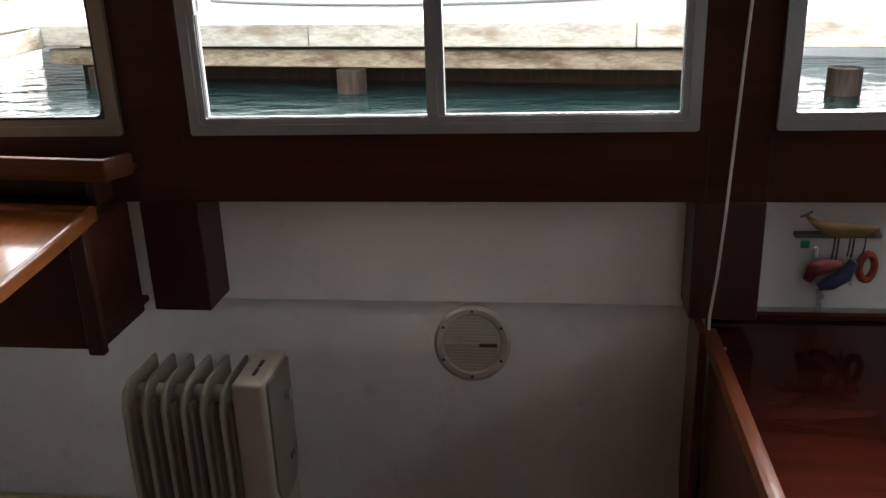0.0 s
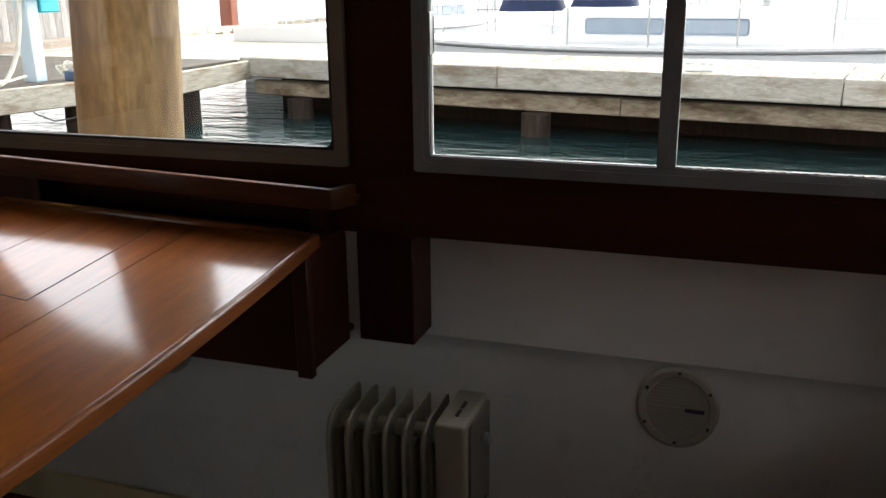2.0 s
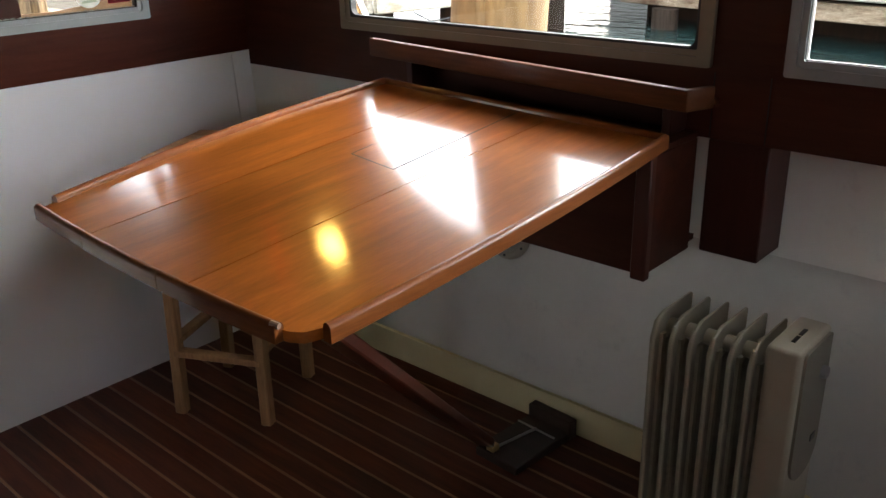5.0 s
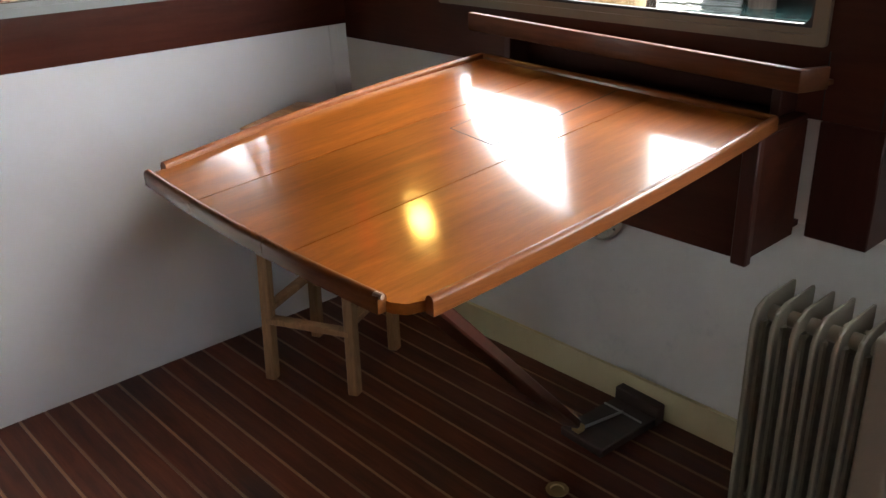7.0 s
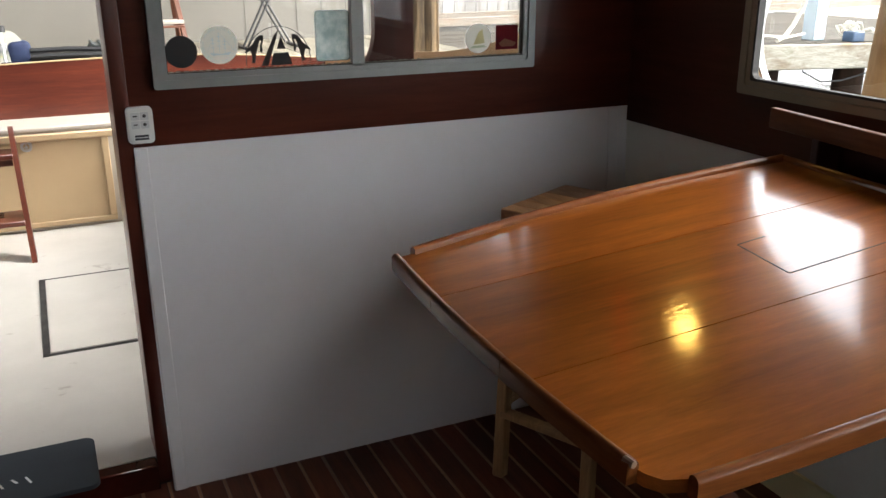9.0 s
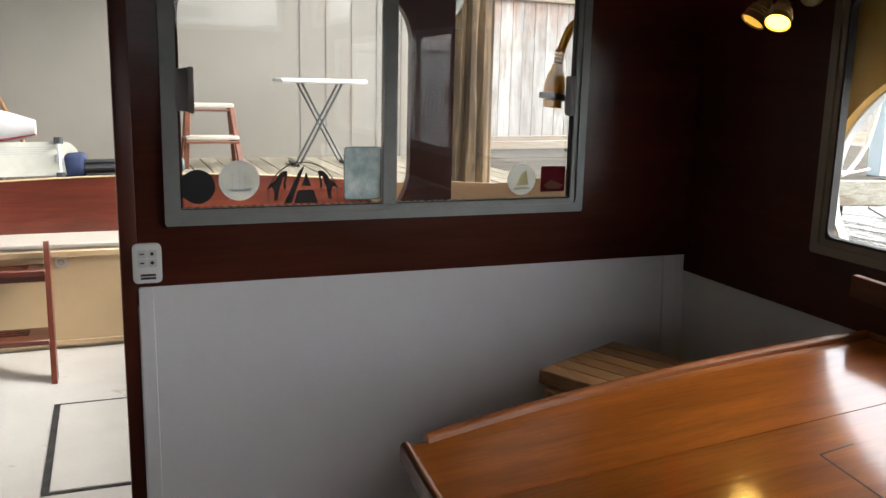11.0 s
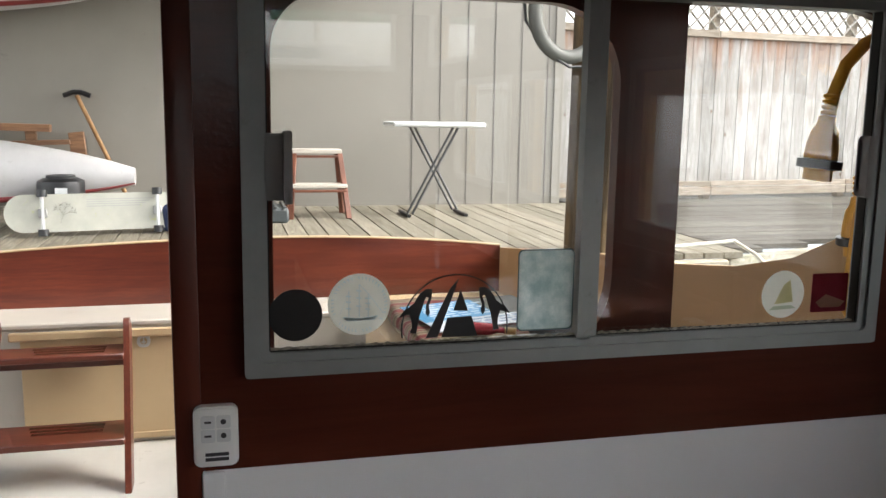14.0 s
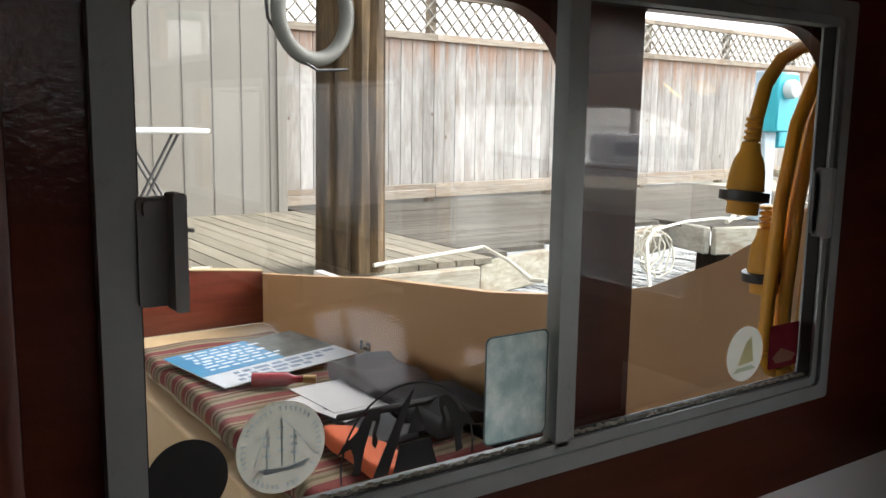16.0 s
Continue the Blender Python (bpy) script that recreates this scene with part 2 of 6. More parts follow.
def varnish_relief(mt, stretch, scale, strength, distance=0.001):
    """Unevenness of the varnish itself, over the wood's own grain."""
    n, l = mt.node_tree.nodes, mt.node_tree.links
    b = n.new("ShaderNodeBump")
    b.inputs["Strength"].default_value, b.inputs["Distance"].default_value = strength, distance
    l.new(noise_of(n, l, coords(n, l, stretch), scale, 3), b.inputs["Height"])
    l.new(b.outputs[0], n["Principled BSDF"].inputs["Coat Normal"])


varnish_relief(MAHOG_Z, (1, 1, 1), 130, 0.8)
varnish_relief(MAHOG_Y, (1, 1, 1), 130, 0.7)
TABLE_WOOD.node_tree.nodes["Principled BSDF"].inputs["Coat IOR"].default_value = 1.7
varnish_relief(TABLE_WOOD, (45, 7, 45), 3.0, 0.2)
DARK_STRUT = wood("dark_strut_wood", (0.05, 0.014, 0.008), (0.085, 0.023, 0.012), "y", 0.8, 0.4, 0.2, 0.1)
TABLE_RAIL_X = wood("varnished_teak_rail_x", (0.115, 0.034, 0.008), (0.20, 0.064, 0.0145), "x", 0.8, 0.45, 0.45, 0.06, 0.2, 0.1, spec=0.1)
TABLE_RAIL_Y = wood("varnished_teak_rail_y", (0.115, 0.034, 0.008), (0.20, 0.064, 0.0145), "y", 0.8, 0.45, 0.45, 0.06, 0.2, 0.1, spec=0.1)
PINE = wood("bare_pine", (0.22, 0.115, 0.046), (0.38, 0.215, 0.09), "z", 0.9, 0.6, 0.0, 0.2)
BLOCK_WOOD = wood("butcher_block", (0.20, 0.095, 0.035), (0.40, 0.22, 0.09), "x", 0.55, 0.5, 0.1, 0.2, 0.4)
SOLE = wood("teak_sole", (0.05, 0.0125, 0.006), (0.12, 0.031, 0.0135), "x", 0.8, 0.5, 0.12, 0.25, 0.3, 0.25, spec=0.25)
HOLLY = wood("pale_strip", (0.17, 0.085, 0.04), (0.29, 0.155, 0.075), "x", 0.8, 0.5)
WHITE = plain("white_wall_paint", (0.69, 0.70, 0.715), 0.55, vary=0.04, scale=2.5, relief=0.12, grain=60, dirt=(0.68, 0.67, 0.65), dirt_at=0.6)
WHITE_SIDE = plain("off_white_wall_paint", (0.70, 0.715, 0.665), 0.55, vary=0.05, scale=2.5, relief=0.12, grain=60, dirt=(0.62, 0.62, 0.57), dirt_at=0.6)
# darker, greyer tone for the side lining below z 0.64
GREY_SIDE = plain("lower_lining_grey", (0.55, 0.555, 0.51), 0.6, vary=0.08, scale=3.5, relief=0.15, grain=60, dirt=(0.47, 0.48, 0.45), dirt_at=0.56)
CREAM = plain("cream_paint", (0.60, 0.54, 0.31), 0.5, vary=0.06, relief=0.08, dirt=(0.45, 0.4, 0.28))
CEIL = wood("ceiling_boards", (0.30, 0.24, 0.185), (0.42, 0.35, 0.28), "x", 0.8, 0.5)
ALU = plain("grey_aluminium", (0.27, 0.285, 0.285), 0.45, 0.5, vary=0.1, scale=9, relief=0.06, dirt=(0.2, 0.2, 0.19))
BRONZE = plain("tan_window_metal", (0.155, 0.122, 0.08), 0.5, 0.2, vary=0.1, scale=8)
ALU_PALE = plain("pale_grey_rim", (0.55, 0.57, 0.57), 0.5, vary=0.1)
DARK = plain("black_gap", (0.012, 0.011, 0.01), 0.7)
LATCH = plain("grey_plastic", (0.25, 0.255, 0.26), 0.5, vary=0.06)
PLASTIC = plain("white_plastic", (0.74, 0.75, 0.74), 0.35, vary=0.03, coat=0.2)
INK = plain("dark_ink", (0.03, 0.03, 0.035), 0.6)
ENAMEL = plain("cream_enamel", (0.33, 0.30, 0.225), 0.38, vary=0.07, scale=5, coat=0.15, dirt=(0.38, 0.35, 0.28), dirt_at=0.64)
ENAMEL2 = plain("warm_grey_panel", (0.17, 0.155, 0.12), 0.45, vary=0.06)
GRILLE = plain("beige_grille", (0.34, 0.315, 0.255), 0.55, vary=0.06)
STEEL = plain("dull_steel", (0.45, 0.45, 0.44), 0.35, 0.9)
BRASS = plain("worn_brass", (0.55, 0.42, 0.2), 0.35, 0.9, vary=0.2)
BLACK = plain("black_plastic", (0.015, 0.015, 0.016), 0.4)
TAN = plain("tan_paint", (0.41, 0.245, 0.118), 0.5, vary=0.06, scale=2.5, dirt=(0.35, 0.21, 0.10))
OCHRE = plain("ochre_paint", (0.40, 0.235, 0.06), 0.5, vary=0.06, scale=2.5, dirt=(0.3, 0.18, 0.05))
LOCKER = plain("cream_locker_paint", (0.48, 0.35, 0.20), 0.5, vary=0.05, scale=3)
DECKWHITE = plain("worn_white_deck_paint", (0.53, 0.51, 0.46), 0.55, vary=0.07, scale=3, relief=0.2, dirt=(0.27, 0.24, 0.2), dirt_at=0.63)
STERN_WHITE = plain("cream_white_paint", (0.42, 0.385, 0.33), 0.5, vary=0.06, scale=3, dirt=(0.3, 0.26, 0.2), dirt_at=0.64)
GLASS_BACK = clear("glass_back_face", (1, 1, 1))
GLASS = glass("window_glass", (0.96, 0.975, 0.97), 1.85)
GLASS_THIN = glass("thin_window_glass", (0.97, 0.98, 0.98), 1.45)
SIDING = plain("beige_siding", (0.25, 0.231, 0.199), 0.7, vary=0.05, scale=1.5, relief=0.15, dirt=(0.18, 0.165, 0.14), dirt_at=0.66)
DECK_PALE = weathered("pale_dock_plank", (0.17, 0.155, 0.12), (0.36, 0.33, 0.265), "x", (0.2, 0.17, 0.12), 0.62)
DECK_GREY = weathered("grey_dock_plank", (0.075, 0.068, 0.058), (0.18, 0.165, 0.14), "y", (0.09, 0.08, 0.065), 0.56)
FENCE = weathered("weathered_cedar", (0.27, 0.255, 0.24), (0.50, 0.49, 0.475), "z", (0.22, 0.185, 0.155), 0.60, None, 4.5, 0.3)


def board_wear(mt):
    """Knots and rain-washed brown below the top rail, over weathered boards."""
    n, l = mt.node_tree.nodes, mt.node_tree.links
    p = n["Principled BSDF"]
    base = p.inputs["Base Color"].links[0].from_socket
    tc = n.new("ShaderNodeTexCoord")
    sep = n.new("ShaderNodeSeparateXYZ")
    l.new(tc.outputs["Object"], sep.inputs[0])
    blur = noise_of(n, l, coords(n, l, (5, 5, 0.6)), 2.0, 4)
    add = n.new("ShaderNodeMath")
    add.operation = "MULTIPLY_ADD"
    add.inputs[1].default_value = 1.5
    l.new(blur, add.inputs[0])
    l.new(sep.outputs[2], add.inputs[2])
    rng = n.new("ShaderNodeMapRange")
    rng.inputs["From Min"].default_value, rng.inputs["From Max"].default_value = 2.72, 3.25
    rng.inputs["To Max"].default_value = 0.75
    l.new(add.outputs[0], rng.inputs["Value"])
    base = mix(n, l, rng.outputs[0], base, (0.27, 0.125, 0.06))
    vo = n.new("ShaderNodeTexVoronoi")
    vo.inputs["Scale"].default_value = 3.2
    l.new(coords(n, l, (1.6, 1.6, 1.0)), vo.inputs["Vector"])
    knot = ramp(n, l, vo.outputs["Distance"], [(0.05, (1, 1, 1)), (0.085, (0, 0, 0))])
    base = mix(n, l, knot, base, (0.13, 0.085, 0.055))
    l.new(base, p.inputs["Base Color"])


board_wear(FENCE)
BEAM_X = weathered("dock_timber_x", (0.42, 0.39, 0.31), (0.80, 0.77, 0.69), "x", (0.27, 0.20, 0.13), 0.58, (0.24, 0.25, 0.13))
BEAM_Y = weathered("dock_timber_y", (0.33, 0.30, 0.23), (0.68, 0.65, 0.56), "y", (0.20, 0.13, 0.07), 0.56, (0.24, 0.25, 0.13))
PILE = weathered("piling_wood", (0.13, 0.085, 0.045), (0.32, 0.225, 0.115), "z", (0.10, 0.055, 0.03), 0.53, (0.25, 0.24, 0.225), 3.5, 0.55)
# weathered grain and splits, plus dark blotches standing in for the post's shade
PILE_POST = weathered("split_post_wood", (0.06, 0.045, 0.032), (0.25, 0.17, 0.09), "z", (0.05, 0.038, 0.028), 0.44, None, 7, 0.6)
PILE_WET = weathered("worn_wet_pile", (0.022, 0.017, 0.013), (0.075, 0.055, 0.042), "z", (0.02, 0.012, 0.01), 0.55)
PILE_DARK = weathered("wet_piling", (0.012, 0.008, 0.006), (0.045, 0.028, 0.019), "z", (0.05, 0.025, 0.015), 0.6)
BEAM_LOW = weathered("wet_dock_timber", (0.24, 0.18, 0.125), (0.64, 0.54, 0.41), "x", (0.10, 0.05, 0.03), 0.52, (0.16, 0.17, 0.09))
# hull white darkened for the kayaks, with the shade they lie in
KAYAK_WHITE = plain("shaded_white_hull", (0.5, 0.49, 0.48), 0.35, vary=0.06, coat=0.2, dirt=(0.38, 0.37, 0.35))
FIN_ENAMEL = plain("grey_cream_enamel", (0.25, 0.228, 0.165), 0.45, vary=0.08, scale=5, dirt=(0.2, 0.19, 0.15), dirt_at=0.62)
HULLWHITE = plain("white_gelcoat", (0.8, 0.8, 0.79), 0.25, vary=0.03, coat=0.4)
NAVY = plain("navy_canvas", (0.015, 0.025, 0.07), 0.85, vary=0.2, relief=0.3)
TINTED = plain("tinted_cabin_window", (0.30, 0.36, 0.42), 0.25, coat=0.5)
ROPE = plain("white_rope", (0.66, 0.62, 0.52), 0.8, vary=0.15, relief=0.6, grain=220)
YELLOW = plain("yellow_cable", (0.70, 0.34, 0.028), 0.45, vary=0.08, dirt=(0.36, 0.2, 0.03))
BLUE = plain("turquoise_plastic", (0.05, 0.48, 0.58), 0.4, vary=0.08)


def water_material():
    mt, n, l, p = nodes_of("harbour_water")
    p.inputs["Base Color"].default_value = (0.012, 0.030, 0.029, 1)
    p.inputs["Roughness"].default_value = 0.04
    p.inputs["IOR"].default_value = 1.33
    a = noise_of(n, l, coords(n, l, (0.8, 2.2, 1), False), 1.7, 4, 0.55, 0.6)
    bump(n, l, p, a, 0.8, 0.08)
    return mt


WATER = water_material()
COUNTER = wood("dark_red_counter", (0.028, 0.006, 0.004), (0.06, 0.012, 0.007), "x", 0.25, 0.6, 0.5, 0.0, 0.15, 0.06, fine=0.1, spec=0.0)


def translucent(name, colour, vary=0.05, scale=20.0, share=0.6):
    """A thin film on glass that lets daylight glow through."""
    mt = bpy.data.materials.new(name)
    mt.use_nodes = True
    n, l = mt.node_tree.nodes, mt.node_tree.links
    n.clear()
    out = n.new("ShaderNodeOutputMaterial")
    tone = ramp(n, l, noise_of(n, l, coords(n, l, (1, 1, 1)), scale, 6, 0.65), [(0.35, tuple(c * (1 - vary) for c in colour)), (0.65, tuple(min(1, c * (1 + vary)) for c in colour))])
    df, tl, ms = n.new("ShaderNodeBsdfDiffuse"), n.new("ShaderNodeBsdfTranslucent"), n.new("ShaderNodeMixShader")
    ms.inputs[0].default_value = share
    l.new(tone, df.inputs[0])
    l.new(tone, tl.inputs[0])
    l.new(df.outputs[0], ms.inputs[1])
    l.new(tl.outputs[0], ms.inputs[2])
    l.new(ms.outputs[0], out.inputs["Surface"])
    return mt

# ---- the cabin shell ----
AFT, SIDE, TOP = -2.565, 2.0, 2.05
RISE, TOP2 = 1.0, 2.6                   # where the ceiling steps up, and its height there
#     # faces of the aft bulkhead and the side wall, ceiling height


def on_side(u, v, d):
    return (u, SIDE - d, v)


def on_aft(u, v, d):
    return (AFT + d, u, v)


def on_port(u, v, d):
    return (u, -SIDE + d, v)


def on_fore(u, v, d):
    return (2.6 - d, u, v)


def rect(u0, u1, v0, v1):
    return [(u0, v0), (u1, v0), (u1, v1), (u0, v1)]


SIDE_WINDOWS = [(-2.066, -0.870, 1.094, 1.72), (-0.708, 0.386, 1.093, 1.72), (0.54, 1.65, 1.093, 1.72)]
UPPER_WINDOW = (1.2, 2.42, 1.83, 2.42)
AFT_WINDOW = (0.534, 1.637, 1.129, 1.742)


def stepped(u0, v0):
    """Outline of a side wall whose top steps up towards the fore end."""
    return [(u0, v0), (2.6, v0), (2.6, TOP2), (RISE, TOP2), (RISE, TOP), (u0, TOP)]


def inset(w, k):
    return (w[0] + k, w[1] - k, w[2] + k, w[3] - k)


# sole: planks are laid at the end of the file
floor = solid("floor", box(B(), -2.62, 2.6, -2.1, 2.1, -0.06, -0.012), DARK, "dark wooden sole under striped teak planks", kind="structure")
ceiling = solid("ceiling", box(B(), -2.72, RISE, -2.2, 2.2, TOP, TOP + 0.05), CEIL, "plain painted cabin ceiling", kind="structure")
solid("ceiling_raised", box(B(), RISE - 0.04, 2.7, -2.2, 2.2, TOP2, TOP2 + 0.05), CEIL, "raised ceiling over the fore end of the cabin", kind="structure")
solid("wall_step", box(B(), RISE - 0.04, RISE, -2.04, 2.04, TOP + 0.051, TOP2), MAHOG_Y, "dark mahogany board where the ceiling steps up", kind="structure")

# side wall with three windows: inner wood, the white lining under it and the hull outside
wall_side = solid("wall_side", plate(B(), stepped(AFT, 0.937), [rect(*inset(w, 0.012)) for w in [*SIDE_WINDOWS, UPPER_WINDOW]], -0.04, 0.0, on_side), MAHOG_X,
                  "dark mahogany panelling round the side windows", kind="structure")
bm = B()
for u0, u1 in ((-0.862, -0.72), (0.39, 0.537)):
    box(bm, u0, u1, SIDE - 0.002, SIDE + 0.125, 0.665, 0.9365, 0.003)
part("post", bm, MAHOG_POST, wall_side)
# shallow groove lines that part the window posts from the rails
bm = B()
for u in (-0.735, -0.862, 0.41, 0.535):
    box(bm, u - 0.0015, u + 0.0015, SIDE - 0.001, SIDE + 0.004, 0.94, 1.085)
part("panel_joint", bm, DARK, wall_side)


def oval_end(k):
    """Outline of the outer opening of the fixed window: a rounded after end, square forward."""
    low = [(-1.94 - (0.215 - k) * math.sin(a), 1.245 - (0.215 - k) * math.cos(a)) for a in [math.pi / 2 * i / 10 for i in range(11)]]
    high = [(-1.62 - (0.535 - k) * math.cos(a), 1.245 + (0.352 - k) * math.sin(a)) for a in [math.pi / 2 * i / 20 for i in range(1, 21)]]
    return [(-0.84 - k, 1.03 + k)] + low + high + [(-0.84 - k, 1.597 - k)]


part("outer_skin", plate(B(), stepped(-2.72, 0.94), [oval_end(0.0), rounded(*inset(SIDE_WINDOWS[1], -0.05), 0.02), rounded(*inset(SIDE_WINDOWS[2], -0.03), 0.02), rounded(*inset(UPPER_WINDOW, -0.015), 0.02)],
     -0.14, -0.09, on_side), OCHRE, wall_side)
part("opening_rim", plate(B(), oval_end(0.0), [oval_end(0.006)], -0.142, -0.118, on_side), ALU_PALE, wall_side)

# white lining: upright above, sloping in towards the sole
bm = B()
xs = [-2.62 + 0.13 * i for i in range(41)]


def lining_y(x, z):
    bow = 2.135 - 0.135 * max(0.0, min(1.0, (-x - 0.75) / 1.75)) ** 1.5
    if z >= 0.64:
        return bow
    return bow + 0.012 + (2.006 - bow) * (0.64 - z) / 0.64


zs = [-0.02, 0.2, 0.42, 0.6385, 0.64, 0.8, 0.99]
rows = [[bm.verts.new((x, lining_y(x, z), z)) for x in xs] for z in zs]
for a, b in zip(rows, rows[1:]):
    for i in range(len(xs) - 1):
        bm.faces.new((a[i], a[i + 1], b[i + 1], b[i]))
g = bmesh.ops.extrude_face_region(bm, geom=bm.faces[:])
for v in [v for v in g["geom"] if isinstance(v, bmesh.types.BMVert)]:
    v.co.y += 0.03
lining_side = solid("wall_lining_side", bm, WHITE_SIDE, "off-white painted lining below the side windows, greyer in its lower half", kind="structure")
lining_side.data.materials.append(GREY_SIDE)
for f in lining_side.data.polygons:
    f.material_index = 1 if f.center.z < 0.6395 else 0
bm = B()
for i in range(len(xs) - 1):
    x0, x1 = xs[i], xs[i + 1]
    if x0 < -2.55 or x1 > 0.40:
        continue
    y0, y1 = lining_y(x0, 0.05), lining_y(x1, 0.05)
    box(bm, x0, x1 + 0.0005, min(y0, y1) - 0.014, min(y0, y1) - 0.001, 0.0, 0.098, 0.0)
bmesh.ops.remove_doubles(bm, verts=bm.verts, dist=0.0012)
tagged(solid("baseboard", bm, CREAM), "cream painted board along the foot of the wall", kind="structure")

# aft bulkhead: wood with the sliding window, white panel below, jamb at the doorway
wall_aft = solid("wall_aft", plate(B(), rect(0.4695, SIDE, 0.985, TOP), [rect(*inset(AFT_WINDOW, 0.012))], -0.035, 0.0, on_aft), MAHOG_Y,
                 "dark varnished mahogany bulkhead with a sliding window", kind="structure")
part("outer_skin", plate(B(), rect(0.47, 2.2, 0.5, TOP), [rounded(0.583, 1.165, 1.085, 1.705, [0.04, 0.16, 0.13, 0.09], 10), rounded(1.285, 1.775, 1.085, 1.715, [0.01, 0.03, 0.16, 0.01], 10)],
     -0.115, -0.085, on_aft), MAHOG_Z, wall_aft)
bm = B()
box(bm, AFT - 0.15, AFT + 0.0008, 0.431, 0.4698, 0.0, TOP, 0.003, seg=2)
part("door_jamb", bm, MAHOG_Z, wall_aft)
bm = B()
t = B()
box(t, -0.02, 0.0, 0.466, 2.03, -0.02, 0.985)
for v in t.verts:
    v.co.x += AFT - 0.002 + (0.058 * (1 - v.co.z / 0.985))
flush(bm, t)
lining_aft = solid("wall_lining_aft", bm, WHITE, "white painted panel below the aft window", kind="structure")
bm = B()
for y0, y1 in ((0.468, 0.502), (1.925, 1.962)):
    t = B()
    box(t, 0.0, 0.006, y0, y1, 0.0, 0.983, 0.002)
    for v in t.verts:
        v.co.x += AFT - 0.002 + (0.058 * (1 - v.co.z / 0.985))
    flush(bm, t)
part("corner_strip", bm, WHITE, lining_aft)
wall_aft_far = solid("wall_aft_far", box(B(), AFT - 0.115, AFT, -2.2, -0.40, 0.0, TOP), MAHOG_Y, "dark mahogany bulkhead beyond the doorway", kind="structure")
solid("door_lintel", box(B(), AFT - 0.115, AFT, -0.40, 0.431, 1.98, TOP), MAHOG_Y, "dark mahogany lintel over the doorway", kind="structure")
solid("door_sill", box(B(), AFT - 0.02, AFT + 0.03, -0.40, 0.431, -0.02, 0.0785, 0.004), COUNTER, "dark wooden step at the doorway", kind="structure")

# walls behind the camera, with the windows that light the cabin
# unseen port window, put in and sized to light the side lining
PORT_WINDOW = (0.54, 1.65, 1.36, 1.72)
wall_port = solid("wall_port", plate(B(), stepped(AFT - 0.1, 0.0), [rect(*inset(PORT_WINDOW, 0.012))], -0.04, 0.0, on_port), MAHOG_X,
                  "dark mahogany panelling on the opposite side", kind="structure")
FORE_WINDOWS = [(-0.52, 0.55, 1.80, 2.42), (0.68, 1.78, 1.80, 2.42)]
wall_fore = solid("wall_fore", plate(B(), rect(-2.1, 2.1, 0.0, TOP2), [rect(*inset(w, 0.012)) for w in FORE_WINDOWS], -0.04, 0.0, on_fore), MAHOG_Y,
                  "dark mahogany panelling at the fore end", kind="structure")


def pane(root, u0, u1, v0, v1, d, put):
    """A sheet of glass whose room side mirrors."""
    ob = part("pane", plate(B(), rect(u0, u1, v0, v1), [], d - 0.004, d, put), GLASS if put is on_aft else GLASS_THIN, root)
    ob.data.materials.append(GLASS_BACK)
    into = (Vector(put(0, 0, 1)) - Vector(put(0, 0, 0))).normalized()
    for f in ob.data.polygons:
        f.material_index = 0 if f.normal.dot(into) > 0.9 else 1
    ob.visible_shadow = False
    return ob


def window(name, w, put, metal, label, slide=None, depth=0.014, bar=0.036):
    """A metal frame let into a wall, with one pane, or two panes that slide past a middle bar."""
    root = thing(name, put((w[0] + w[1]) / 2, w[2], 0), label, kind="structure")
    bm = B()
    plate(bm, rounded(*w, 0.006, 2), [rounded(*inset(w, bar * 0.62), 0.012, 3)], -0.022, depth, put)
    plate(bm, rounded(*inset(w, bar * 0.6), 0.012, 3), [rounded(*inset(w, bar), 0.005, 3)], -0.022, depth - 0.006, put)
    part("window_frame", bm, metal, root)
    i = inset(w, bar - 0.004)
    if slide is None:
        pane(root, *i, -0.016, put)
        return root
    for a, b, d in ((i[0], slide + 0.014, -0.010), (slide - 0.014, i[1], -0.017)):
        pane(root, a, b, i[2], i[3], d, put)
    bm = B()
    plate(bm, rounded(slide - 0.019, slide + 0.003, i[2] - 0.002, i[3] + 0.002, 0.003, 2), [], -0.016, 0.008, put)
    plate(bm, rounded(slide + 0.003, slide + 0.018, i[2] - 0.002, i[3] + 0.002, 0.002, 2), [], -0.022, 0.001, put)
    part("mullion", bm, metal, root)
    # dark strips added over sill and jamb faces to stand in for their shade
    part("sliding_track", plate(B(), rect(i[0] + 0.004, slide - 0.02, i[2] + 0.0045, i[2] + 0.0062), [], -0.009, 0.004, put), DARK, root)
    part("sliding_track", plate(B(), rect(slide + 0.019, i[1] - 0.004, i[2] + 0.0045, i[2] + 0.0062), [], -0.0165, 0.003, put), DARK, root)
    part("jamb_felt", plate(B(), rect(i[1] - 0.0062, i[1] - 0.0045, i[2] + 0.0065, i[3] - 0.005), [], -0.0165, 0.003, put), DARK, root)
    part("jamb_felt", plate(B(), rect(i[0] + 0.0045, i[0] + 0.0062, i[2] + 0.0065, i[3] - 0.005), [], -0.009, 0.004, put), DARK, root)
    return root


window_1 = window("window_1", SIDE_WINDOWS[0], on_side, BRONZE, "fixed side window in a tan metal frame")
part("gasket", plate(B(), rounded(*inset(SIDE_WINDOWS[0], 0.034), 0.006, 3), [rounded(*inset(SIDE_WINDOWS[0], 0.0425), 0.02, 4)], -0.0155, 0.006, on_side), DARK, window_1)
window_2 = window("window_2", SIDE_WINDOWS[1], on_side, ALU, "sliding side window in a grey aluminium frame", slide=-0.16)
window_3 = window("window_3", SIDE_WINDOWS[2], on_side, ALU, "side window in a grey aluminium frame over the counter")
